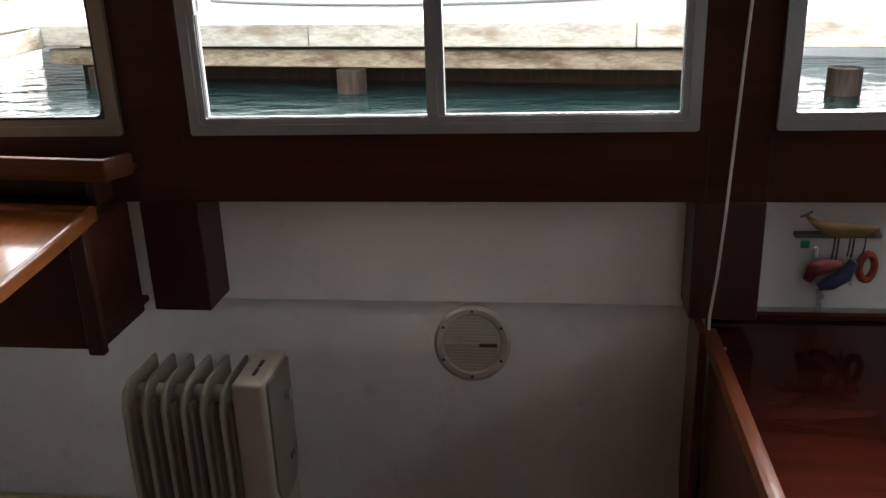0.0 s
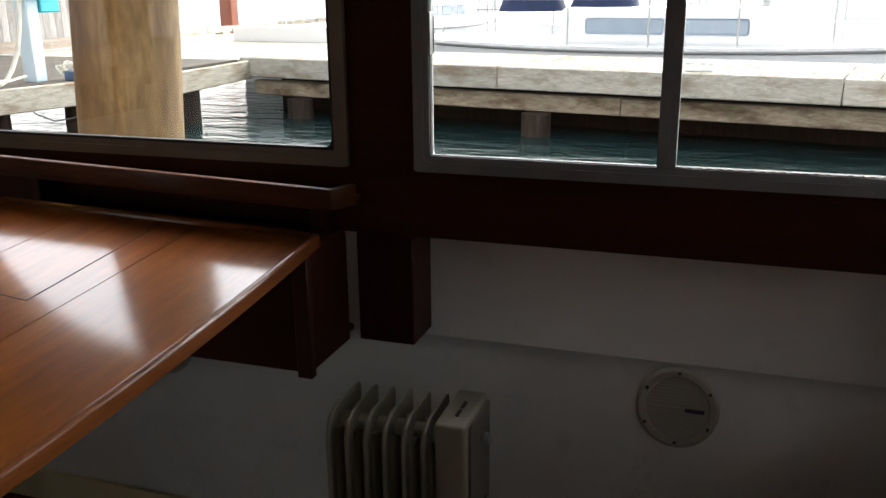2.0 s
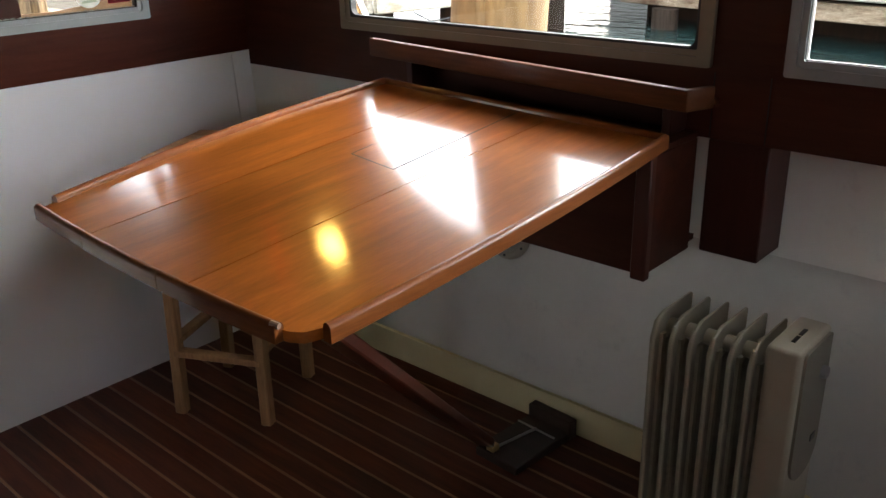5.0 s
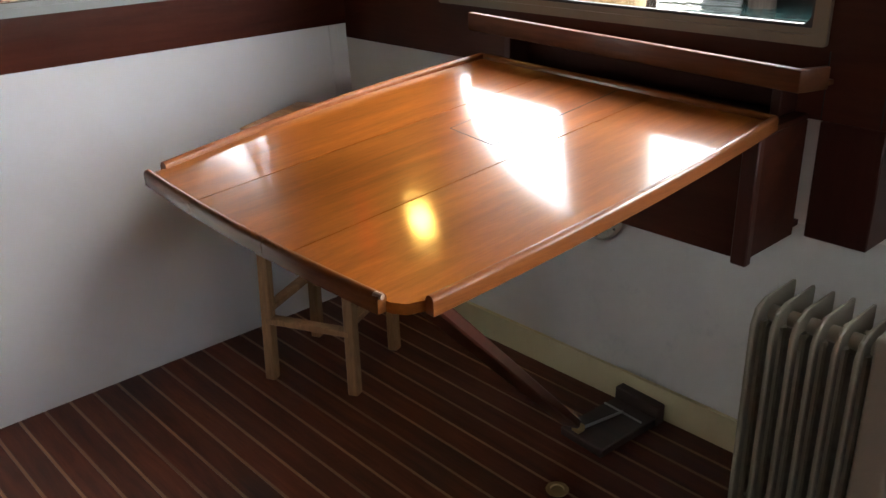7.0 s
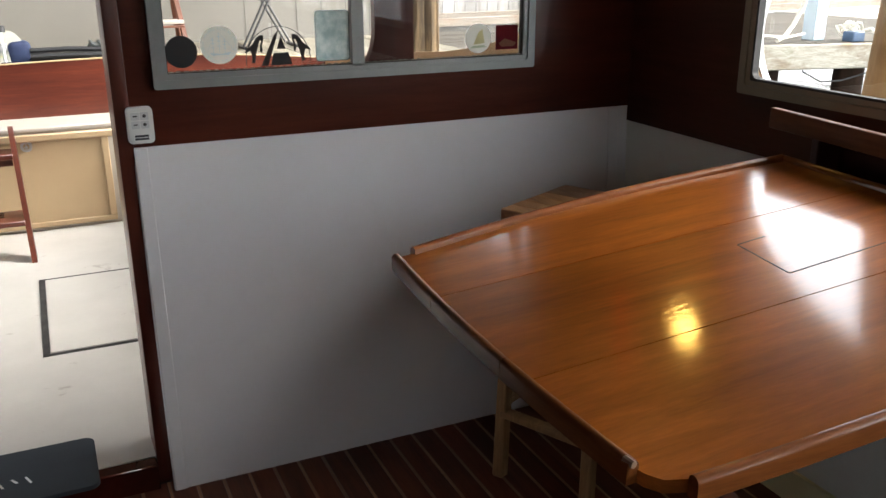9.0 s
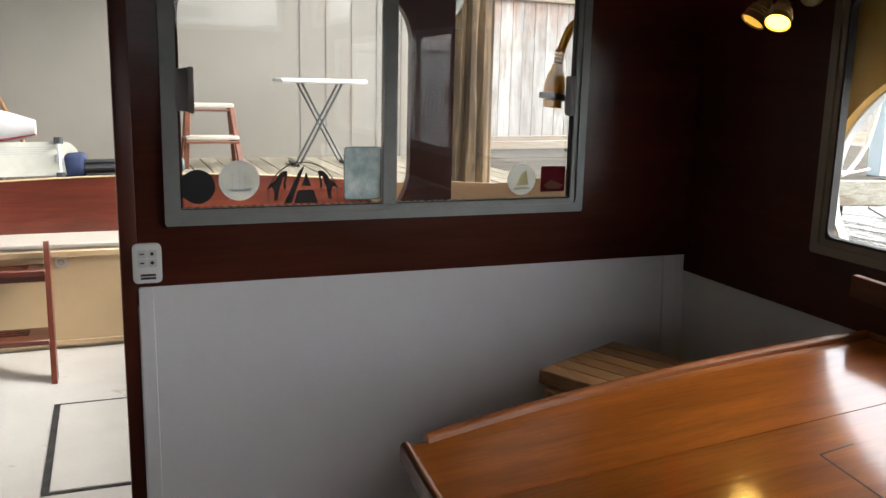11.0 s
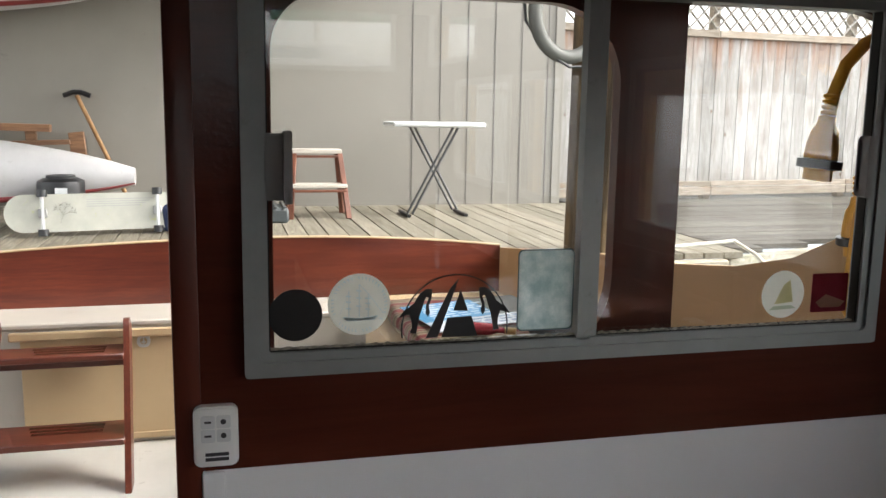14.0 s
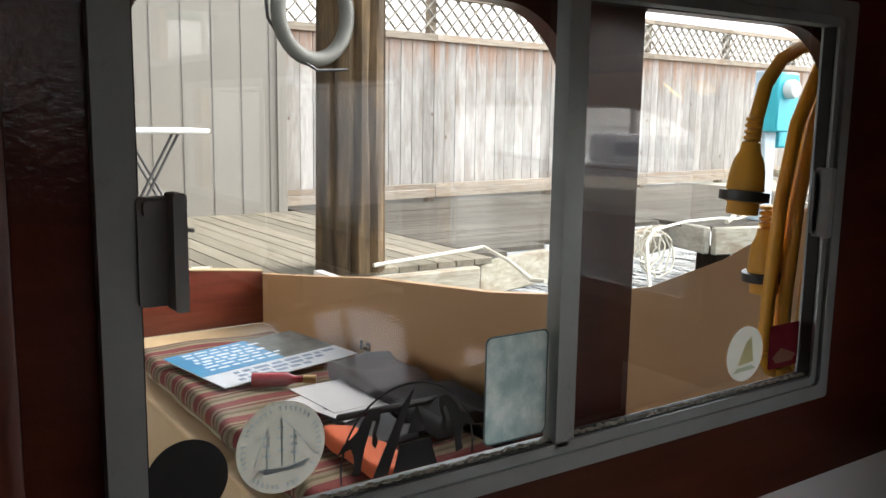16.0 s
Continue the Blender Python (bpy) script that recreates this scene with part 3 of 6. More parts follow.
window_4 = window("window_4", AFT_WINDOW, on_aft, ALU, "sliding aft window in a grey aluminium frame, with stickers on its glass", slide=1.083)
for k, w in enumerate(FORE_WINDOWS):
    window("window_%d" % (5 + k), w, on_fore, ALU, "forward cabin window in a grey aluminium frame")

window("window_9", UPPER_WINDOW, on_side, ALU, "upper side window in a grey aluminium frame")
window("window_8", PORT_WINDOW, on_port, ALU, "unseen opposite side window in a grey aluminium frame, sized for its light")

# ---- outside: water, docks, fence, building ----
DECK, SEA = 0.62, -0.10
bm = B()
vs = [bm.verts.new(p) for p in ((-700, -700, SEA), (700, -700, SEA), (700, 700, SEA), (-700, 700, SEA))]
bm.faces.new(vs)
water = solid("water", bm, WATER, "dark rippled harbour water", kind="structure")

bm = B()
box(bm, -5.5, 2.7, 2.16, 2.2, -0.4, 0.82)
box(bm, -5.5, 2.7, -2.3, -2.26, -0.4, 0.82)
box(bm, -2.66, 2.7, 2.17, 2.42, 0.78, 0.82)
box(bm, 2.66, 2.7, -2.3, 2.2, -0.4, 0.82)
hull = solid("boat_hull", bm, HULLWHITE, "white painted hull sides of the boat", kind="structure")

dock = thing("dock", (-7.9, 0, DECK), "weathered plank dock along the water", kind="structure")

# ---- table hinged to a box on the side wall ----
def table_z(x, y):
    return 0.9225 - 0.032 * (x + 0.9) + 0.077 * (y - 1.35)


def near_edge(x):
    return 0.841 - 0.014 * (1 - ((x + 1.31) / 0.37) ** 2)


def right_edge(y):
    return -0.896 + 0.016 * (1 - ((y - 1.36) / 0.49) ** 2)


def left_edge(y):
    return -1.688 - 0.051 * (y - 0.87) - 0.035 * (1 - ((y - 1.36) / 0.49) ** 2)


def slab(bm, loop, lo, hi):
    """A board whose loop follows the table's slope, between two heights over it."""
    t = bm
    a = [t.verts.new((x, y, table_z(x, y) + lo)) for x, y in loop]
    b = [t.verts.new((x, y, table_z(x, y) + hi)) for x, y in loop]
    t.faces.new(list(reversed(a)))
    t.faces.new(b)
    for i in range(len(loop)):
        k = (i + 1) % len(loop)
        t.faces.new((a[i], a[k], b[k], b[i]))
    return t


table = thing("folding_table", (-1.3, 1.4, 0), "varnished teak table with fiddle rails, hinged to the wall", "table")


def near_limit(x):
    """Front of the boards, with the rounded free corner."""
    y = near_edge(x)
    r = 0.055
    cx = right_edge(0.9) - r
    if x > cx:
        return y + r - math.sqrt(max(0.0, r * r - (x - cx) ** 2))
    return y


joints = [-1.80, -1.492, -1.180, -0.86]
for k in range(3):
    x0, x1 = joints[k] + 0.0012, joints[k + 1] - 0.0012
    lo = [(max(x0, left_edge(0.88)) + (min(x1, right_edge(0.9)) - max(x0, left_edge(0.88))) * i / 14) for i in range(15)]
    loop = [(x, near_limit(x)) for x in lo]
    ys = [0.95 + (1.842 - 0.95) * i / 10 for i in range(11)]
    loop += [(min(x1, right_edge(y)), y) for y in ys]
    loop += [(max(x0, left_edge(y)), y) for y in reversed(ys)]
    part("board", slab(B(), loop, -0.018, 0.0), TABLE_WOOD, table)
# small let-in panel with its dark joint lines
bm = B()
for a, b in (((-1.398, 1.40), (-1.26, 1.385)), ((-1.258, 1.385), (-1.275, 1.83)), ((-1.40, 1.40), (-1.405, 1.47))):
    a, b = Vector(a), Vector(b)
    d = (b - a).normalized() * 0.0013
    nrm = Vector((-d.y, d.x))
    slab(bm, [tuple(a + nrm), tuple(a - nrm), tuple(b - nrm), tuple(b + nrm)], -0.002, 0.0006)
part("inlay_joint", bm, DARK, table)
part("underframe", slab(B(), [(-1.62, 0.95), (-1.0, 0.95), (-1.0, 1.84), (-1.62, 1.84)], -0.036, -0.0182), RED_MAHOG_X, table)


def rail(pts, w=0.018, lo=-0.017, hi=0.014):
    """A fiddle rail with a rounded top along points of the plan."""
    bm = B()
    prof = [(-w / 2, lo), (w / 2, lo), (w / 2, hi - 0.008), (w * 0.42, hi - 0.004), (w * 0.24, hi - 0.001), (0, hi), (-w * 0.24, hi - 0.001), (-w * 0.42, hi - 0.004), (-w / 2, hi - 0.008)]
    rings = []
    pts = [Vector(p) for p in pts]
    for i, p in enumerate(pts):
        d = (pts[min(i + 1, len(pts) - 1)] - pts[max(i - 1, 0)]).normalized()
        nrm = Vector((-d.y, d.x))
        rings.append([bm.verts.new((*(p + nrm * o), table_z(p.x, p.y) + h)) for o, h in prof])
    for a, b in zip(rings, rings[1:]):
        for k in range(9):
            bm.faces.new((a[k], a[(k + 1) % 9], b[(k + 1) % 9], b[k]))
    bm.faces.new(list(reversed(rings[0])))
    bm.faces.new(rings[-1])
    return bm


nx = [-1.680 + (0.735) * i / 18 for i in range(19)]
front = [(x, near_edge(x) - 0.006) for x in nx]
part("front_rail", rail(front[:6]), TABLE_RAIL_X, table)
part("front_rail", rail([(front[5][0] + 0.0015, front[5][1]), *front[6:12]]), TABLE_RAIL_X, table)
part("front_rail", rail([(front[11][0] + 0.0015, front[11][1]), *front[12:]]), TABLE_RAIL_X, table)
part("side_rail", rail([(right_edge(y) + 0.006, y) for y in [0.876 + 0.968 * i / 16 for i in range(17)]]), TABLE_RAIL_Y, table)
part("side_rail", rail([(left_edge(y) - 0.004, y) for y in [0.874 + 0.97 * i / 10 for i in range(11)]]), TABLE_RAIL_Y, table)
part("back_rail", rail([(x, 1.848) for x in [-1.742 + 0.85 * i / 8 for i in range(9)]], 0.018, -0.017, 0.012), TABLE_RAIL_X, table)
# small clip at the free end of the front rail
bm = B()
tube(bm, [(front[-1][0] - 0.012, front[-1][1] - 0.004, table_z(*front[-1]) + 0.011), (front[-1][0] + 0.003, front[-1][1] - 0.001, table_z(*front[-1]) + 0.010)], 0.005, 8)
part("worn_rail_tip", bm, plain("tip_clip_brown", (0.2, 0.13, 0.09), 0.4), table)
# the strut from the floor block to the underside
bm = B()
beam(bm, (-1.315, 1.755, 0.055), (-0.99, 0.93, 0.855), 0.05, 0.026, 0.004)
part("strut", bm, DARK_STRUT, table, "dark red-brown diagonal strut")

hinge_box = thing("wall_box", (-1.35, 1.9, 0.65), "dark mahogany box on the wall under the table's hinge edge", "cabinet")
part("front_panel", box(B(), -1.80, -0.905, 1.79, 1.808, 0.66, 0.935, 0.002), MAHOG_X, hinge_box)
part("end_panel", box(B(), -0.905, -0.888, 1.806, 1.998, 0.662, 0.935, 0.002), MAHOG_X, hinge_box)
part("end_panel", box(B(), -1.80, -1.783, 1.8082, 2.03, 0.662, 0.935, 0.002), MAHOG_X, hinge_box)
part("bottom_panel", box(B(), -1.782, -0.906, 1.809, 2.06, 0.664, 0.678), MAHOG_X, hinge_box)
part("top_panel", box(B(), -1.80, -0.89, 1.855, 2.0, 0.936, 0.948), MAHOG_X, hinge_box)
part("corner_post", box(B(), -0.922, -0.884, 1.783, 1.806, 0.648, 0.938, 0.003), MAHOG_POST, hinge_box)

shelf = thing("window_shelf", (-1.35, 1.95, 1.03), "varnished mahogany shelf below the fixed window", "shelf")
SHELF_WOOD = wood("varnished_shelf_mahogany", (0.075, 0.026, 0.011), (0.13, 0.046, 0.017), "x", 0.7, 0.45, 0.08, 0.1, coat_rough=0.12, spec=0.12)


def shelf_strip(loop, lo, hi, bev):
    """A board along the wall that follows the shelf's slight slope."""
    bm = B()
    a = [bm.verts.new((x, y, lo - 0.033 * (x + 0.85))) for x, y in loop]
    b = [bm.verts.new((x, y, hi - 0.033 * (x + 0.85))) for x, y in loop]
    bm.faces.new(list(reversed(a)))
    bm.faces.new(b)
    for i in range(len(loop)):
        bm.faces.new((a[i], a[(i + 1) % len(loop)], b[(i + 1) % len(loop)], b[i]))
    bmesh.ops.recalc_face_normals(bm, faces=bm.faces)
    bmesh.ops.bevel(bm, geom=bm.edges[:], offset=bev, segments=2, profile=0.5, affect="EDGES")
    return bm


part("front_board", shelf_strip([(-1.815, 1.862), (-0.856, 1.862), (-0.830, 1.94), (-0.842, 1.944), (-0.868, 1.882), (-1.815, 1.882)], 1.020, 1.068, 0.003), SHELF_WOOD, shelf)
part("tray_board", shelf_strip([(-1.813, 1.8825), (-0.872, 1.8825), (-0.845, 1.998), (-1.813, 1.998)], 1.018, 1.030, 0.001), SHELF_WOOD, shelf)
for x in (-1.72, -0.93):
    part("bracket", box(B(), x - 0.012, x + 0.012, 1.92, 1.998, 0.95, 1.0175 - 0.033 * (x + 0.85), 0.003), MAHOG_POST, shelf)

block = thing("floor_block", (-1.27, 1.88, 0), "dark wooden floor block with a bolt, foot of the table strut", "block")
tilt = Matrix.Translation((-1.268, 1.86, 0)) @ Matrix.Rotation(radians(-4), 4, "Z")
part("base_board", box(B(), -0.075, 0.075, -0.115, 0.115, 0.0, 0.028, 0.004, tilt), DARK_OAK, block)
part("back_board", box(B(), -0.078, 0.078, 0.116, 0.15, 0.0, 0.062, 0.004, tilt), DARK_OAK, block)
bm = B()
tube(bm, [tilt @ Vector((-0.02, -0.085, 0.037)), tilt @ Vector((0.0, 0.06, 0.037))], 0.004, 8)
box(bm, -0.07, 0.065, 0.060, 0.065, 0.029, 0.034, 0.001, tilt)
part("bolt", bm, STEEL, block)
part("catch", box(B(), -0.04, -0.012, -0.11, -0.08, 0.0285, 0.05, 0.004, tilt), BRASS, block)
solid("floor_ring", lathe(B(), [(0.028, 0.0), (0.03, 0.004), (0.018, 0.006), (0.016, 0.002)], Matrix.Translation((-1.2, 1.56, 0.0))), BRASS, "small worn brass deck plate set in the floor", "deck plate")

# ---- pine stool in the corner ----
stool = thing("stool", (-2.12, 1.55, 0), "bare pine stool with a butcher-block seat", "stool")
feet = [Vector((-2.185, 1.345, 0)), Vector((-1.925, 1.472, 0)), Vector((-2.052, 1.735, 0)), Vector((-2.312, 1.608, 0))]
mid = sum(feet, Vector()) / 4
for f in feet:
    d = (feet[1] - feet[0]).normalized()
    bm = B()
    top = f + (mid - f) * 0.06 + Vector((-0.045, 0.04, 0.752))
    beam(bm, f, top, 0.034, 0.034, 0.003, up=(d.x, d.y, 0))
    part("leg", bm, PINE, stool)
for i in range(4):
    h = 0.20 if i % 2 == 0 else 0.235
    a, b = feet[i], feet[(i + 1) % 4]
    k = 0.06 * h / 0.8
    lean = Vector((-0.045 * h / 0.765, 0.04 * h / 0.765, h))
    a, b = a + (mid - a) * k + lean, b + (mid - b) * k + lean
    part("stretcher", beam(B(), a, b, 0.036, 0.02, 0.003, up=(0, 0, 1)), PINE, stool)
for i in range(4):
    a, b = feet[i], feet[(i + 1) % 4]
    a, b = a + (mid - a) * 0.06 + Vector((-0.044, 0.039, 0.74)), b + (mid - b) * 0.06 + Vector((-0.044, 0.039, 0.74))
    part("apron", beam(B(), a, b, 0.05, 0.02, 0.003), PINE, stool)
ang = math.atan2((feet[1] - feet[0]).y, (feet[1] - feet[0]).x)
seat_m = Matrix.Translation((-2.195, 1.605, -0.05)) @ Matrix.Rotation(ang, 4, "Z")
for k in range(6):
    part("seat_strip", box(B(), -0.17, 0.17, -0.168 + 0.056 * k, -0.1125 + 0.056 * k, 0.802, 0.838, 0.003, seat_m), BLOCK_WOOD, stool)

# ---- oil-filled radiator ----
heater = thing("oil_heater", (-0.63, 1.75, 0), "cream oil-filled radiator with six fins and a control housing", "heater")
HY0, HY1, HTOP = 1.675, 1.848, 0.632


def fin(x):
    bm = B()
    cy = (HY0 + HY1) / 2
    put = lambda u, v, d: (x + d, u, v)
    plate(bm, rounded(HY0, HY1, 0.09, HTOP, [0.045, 0.045, 0.012, 0.045], 6), [], -0.0018, 0.0018, put)
    plate(bm, rounded(cy - 0.05, cy + 0.05, 0.13, HTOP - 0.06, 0.03, 5), [], -0.008, 0.008, put)
    # folded rim on the edge and the two oil channels
    tube(bm, [(x, HY0 + 0.002, 0.14), (x, HY0 + 0.002, HTOP - 0.05), (x, HY0 + 0.014, HTOP - 0.017), (x, HY0 + 0.045, HTOP - 0.003), (x, HY1 - 0.012, HTOP - 0.002)], [0.0062, 0.0062, 0.0055, 0.0042, 0.0015], 8)
    tube(bm, [(x, HY0 + 0.04, 0.12), (x, HY0 + 0.04, HTOP - 0.05)], 0.011, 8)
    tube(bm, [(x, HY1 - 0.04, 0.12), (x, HY1 - 0.04, HTOP - 0.05)], 0.011, 8)
    return bm


for k in range(6):
    part("fin", fin(-0.798 + 0.0425 * k), FIN_ENAMEL, heater)
for z in (0.13, 0.585):
    part("oil_pipe", tube(B(), [(-0.80, 1.75, z), (-0.565, 1.75, z)], 0.018, 10), ENAMEL, heater)
part("control_housing", box(B(), -0.562, -0.494, HY0 + 0.002, HY1, 0.07, 0.645, 0.009, seg=3), ENAMEL, heater)
bm = B()
plate(bm, rounded(HY0 + 0.022, HY1 - 0.01, 0.33, 0.636, [0.06, 0.06, 0.012, 0.012], 8), [], -0.003, 0.006, lambda u, v, d: (-0.494 + d, u, v))
part("side_panel", bm, ENAMEL2, heater)
for y0 in (HY0 + 0.045, HY0 + 0.083):
    part("vent_slot", box(B(), -0.53, -0.522, y0, y0 + 0.03, 0.6445, 0.6465), BLACK, heater)
bm = B()
lathe(bm, [(0.014, 0), (0.013, 0.012), (0.009, 0.014)], Matrix.Translation((-0.489, 1.80, 0.56)) @ Matrix.Rotation(radians(90), 4, "Y"), 14)
part("knob", bm, LATCH, heater)
part("switch", box(B(), -0.4885, -0.486, 1.787, 1.813, 0.40, 0.416, 0.001), BLACK, heater)
for x in (-0.78, -0.53):
    bm = B()
    beam(bm, (x, HY0 - 0.03, 0.05), (x, HY1 + 0.03, 0.05), 0.02, 0.012, 0.003)
    tube(bm, [(x, 1.75, 0.05), (x, 1.75, 0.12)], 0.008, 8)
    part("foot_bar", bm, ENAMEL, heater)
    for y in (HY0 - 0.02, HY1 + 0.02):
        bm = B()
        tube(bm, [(x - 0.009, y, 0.022), (x + 0.009, y, 0.022)], 0.022, 14)
        part("castor", bm, BLACK, heater)


def round_speaker(cx, z, r, label):
    """A round flush speaker on the sloping lining."""
    y = lining_y(cx, z)
    slope = math.atan2(lining_y(cx, z + 0.05) - lining_y(cx, z - 0.05), 0.1)
    m = Matrix.Translation((cx, y, z)) @ Matrix.Rotation(radians(90) - slope, 4, "X")
    root = thing("wall_speaker", (cx, y, z), label, "speaker")
    part("rim", lathe(B(), [(r, 0.0), (r, 0.006), (r - 0.008, 0.012), (r - 0.02, 0.011), (r - 0.024, 0.006), (0.01, 0.005)], m, 40), GRILLE, root)
    bm = B()
    for k in range(17):
        zz = -0.064 + 0.008 * k
        half = math.sqrt(max(0.0, (r - 0.026) ** 2 - zz ** 2))
        box(bm, -half, half, zz - 0.0032, zz + 0.0032, 0.004, 0.0078, 0.0, m)
    part("grille", bm, GRILLE, root)
    part("badge_bar", box(B(), -r + 0.03, r - 0.03, -0.006, 0.001, 0.0079, 0.0125, 0.0, m), ENAMEL, root)
    part("badge", box(B(), 0.018, 0.062, -0.007, 0.002, 0.0126, 0.0138, 0.0, m), INK, root)
    for k in range(6):
        a = radians(30 + 60 * k)
        part("screw", lathe(B(), [(0.004, 0), (0.004, 0.002), (0.002, 0.003)], m @ Matrix.Translation(((r - 0.013) * math.cos(a), (r - 0.013) * math.sin(a), 0.0115)), 8), BLACK, root)
    return root


round_speaker(-0.108, 0.533, 0.096, "round beige flush speaker on the white wall")
round_speaker(-1.50, 0.53, 0.08, "round beige flush speaker under the table")

# ---- counter at the fore end, with the things on the wall over it ----
counter = thing("counter_cabinet", (1.0, 1.4, 0), "dark red mahogany cabinet with a raised edge rail", "cabinet")
part("side_panel", box(B(), 0.425, 0.445, 0.95, 1.91, 0.0, 0.625, 0.002), MAHOG_Y, counter)
part("front_panel", box(B(), 0.446, 1.7, 0.95, 0.97, 0.0, 0.625, 0.002), RED_MAHOG_X, counter)
part("top", box(B(), 0.446, 1.72, 0.94, 2.10, 0.603, 0.628, 0.002), COUNTER, counter)
part("edge_rail", box(B(), 0.418, 0.447, 0.93, 1.965, 0.626, 0.662, 0.006, seg=2), EDGE_RED, counter)
part("back_strip", box(B(), 0.448, 1.72, 2.085, 2.108, 0.6285, 0.64, 0.002), MAHOG_X, counter)
# board added to make the open gap beside the cabinet dark
solid("wall_filler", box(B(), 0.404, 0.423, 1.93, 2.075, 0.0, 0.66, 0.002), MAHOG_Z, "dark upright board added between cabinet and wall for the gap's shade", "panel")

bm = B()
pts = [(0.478, 1.975, 1.66), (0.467, 1.972, 1.356), (0.460, 1.968, 1.22), (0.455, 1.966, 1.10), (0.446, 1.965, 0.90), (0.438, 1.962, 0.78), (0.428, 1.958, 0.69), (0.428, 1.95, 0.635), (0.437, 1.93, 0.60), (0.46, 1.925, 0.632)]
tube(bm, pts, 0.0032, 8)
solid("extension_cord", bm, plain("white_cord", (0.62, 0.58, 0.55), 0.5), "thin white electric cord hanging down the post", "cord")

keyrack = thing("key_rack", (0.73, 2.12, 0.82), "carved wooden whale key rack hung with keys and floats", "key rack")
WY = 2.118
part("back_bar", box(B(), 0.632, 0.86, WY - 0.006, WY + 0.014, 0.828, 0.842, 0.002), plain("green_grey_bar", (0.10, 0.1, 0.07), 0.6), keyrack)
bm = B()
spine = [(0.655, 0.893, 0.004), (0.668, 0.880, 0.006), (0.685, 0.868, 0.011), (0.71, 0.858, 0.017), (0.745, 0.853, 0.020), (0.785, 0.852, 0.019), (0.82, 0.853, 0.015), (0.85, 0.856, 0.006)]
tube(bm, [(x, WY - 0.008, z) for x, z, r in spine], [r for x, z, r in spine], 10)
for v in bm.verts:
    v.co.y = WY - 0.008 + (v.co.y - WY + 0.008) * 0.45
box(bm, 0.640, 0.662, WY - 0.010, WY - 0.004, 0.888, 0.894, 0.001, Matrix.Translation((0.65, 0, 0.89)) @ Matrix.Rotation(radians(-20), 4, "Y") @ Matrix.Translation((-0.65, 0, -0.89)))
box(bm, 0.652, 0.676, WY - 0.010, WY - 0.004, 0.892, 0.898, 0.001, Matrix.Translation((0.66, 0, 0.892)) @ Matrix.Rotation(radians(-35), 4, "Y") @ Matrix.Translation((-0.66, 0, -0.892)))
part("carved_whale", bm, wood("carved_yellow_wood", (0.12, 0.07, 0.02), (0.36, 0.24, 0.08), "x", 1.5, 0.45), keyrack)
FLOATR = plain("red_foam", (0.20, 0.035, 0.035), 0.7)
FLOATB = plain("blue_foam", (0.025, 0.035, 0.08), 0.7)
FLOATO = plain("orange_foam", (0.30, 0.06, 0.025), 0.7)
GREENP = plain("green_plastic", (0.02, 0.24, 0.12), 0.4)
part("tag", box(B(), 0.648, 0.672, WY - 0.012, WY - 0.006, 0.802, 0.822, 0.002), GREENP, keyrack, "green key tag")
part("tag", box(B(), 0.683, 0.697, WY - 0.012, WY - 0.006, 0.775, 0.806, 0.003), plain("clear_tag", (0.5, 0.5, 0.48), 0.2), keyrack, "clear plastic key tag")
bm = B()
tube(bm, [(0.672, WY - 0.018, 0.715), (0.685, WY - 0.018, 0.745), (0.72, WY - 0.018, 0.758), (0.755, WY - 0.018, 0.76)], [0.012, 0.02, 0.02, 0.013], 10)
part("float", bm, FLOATR, keyrack, "red foam key float")
bm = B()
tube(bm, [(0.70, WY - 0.03, 0.702), (0.73, WY - 0.03, 0.712), (0.765, WY - 0.03, 0.735), (0.785, WY - 0.03, 0.775)], [0.010, 0.018, 0.019, 0.012], 10)
part("float", bm, FLOATB, keyrack, "dark blue foam key float")
bm = B()
tube(bm, [(0.825 + 0.02 * math.cos(a), WY - 0.018, 0.755 + 0.036 * math.sin(a)) for a in [2 * math.pi * k / 20 for k in range(21)]], 0.0105, 8, caps=False)
part("float", bm, FLOATO, keyrack, "orange ring key float")
bm = B()
for x, zb in ((0.735, 0.775), (0.745, 0.765), (0.775, 0.785), (0.785, 0.78), (0.815, 0.79)):
    tube(bm, [(x, WY - 0.014, 0.832), (x - 0.003, WY - 0.02, (0.832 + zb) / 2), (x - 0.006, WY - 0.02, zb)], 0.0025, 6)
part("key_loop", bm, BLACK, keyrack)
for x, z, h in ((0.708, 0.69, 0.05), (0.716, 0.675, 0.055), (0.79, 0.745, 0.045)):
    bm = B()
    plate(bm, rounded(x - 0.008, x + 0.008, z - 0.018, z, 0.007, 4), [], 0.0, 0.003, lambda u, v, d: (u, WY - 0.012 - d, v))
    box(bm, x - 0.003, x + 0.003, WY - 0.0148, WY - 0.0122, z - h, z - 0.016)
    tube(bm, [(x, WY - 0.0135, z - 0.006), (x + 0.001, WY - 0.0135, z + 0.025)], 0.0015, 5)
    part("key", bm, STEEL, keyrack)
keyrack.matrix_basis = Matrix.Translation((0.632, WY, 0.825)) @ Matrix.Diagonal((0.82, 1, 0.86, 1)) @ Matrix.Translation((-0.632, -WY, -0.835)) @ keyrack.matrix_basis

# ---- lamp and lights in the aft corner ----
lamp = thing("spot_lamp", (-2.15, 1.99, 1.66), "two-headed brass wall lamp, one head bright and one dim", "lamp")
bm = B()
lathe(bm, [(0.045, 0.0), (0.045, 0.008), (0.03, 0.016), (0.012, 0.02)], Matrix.Translation((-2.15, SIDE - 0.001, 1.715)) @ Matrix.Rotation(radians(90), 4, "X"), 24)
part("wall_plate", bm, BRASS, lamp)


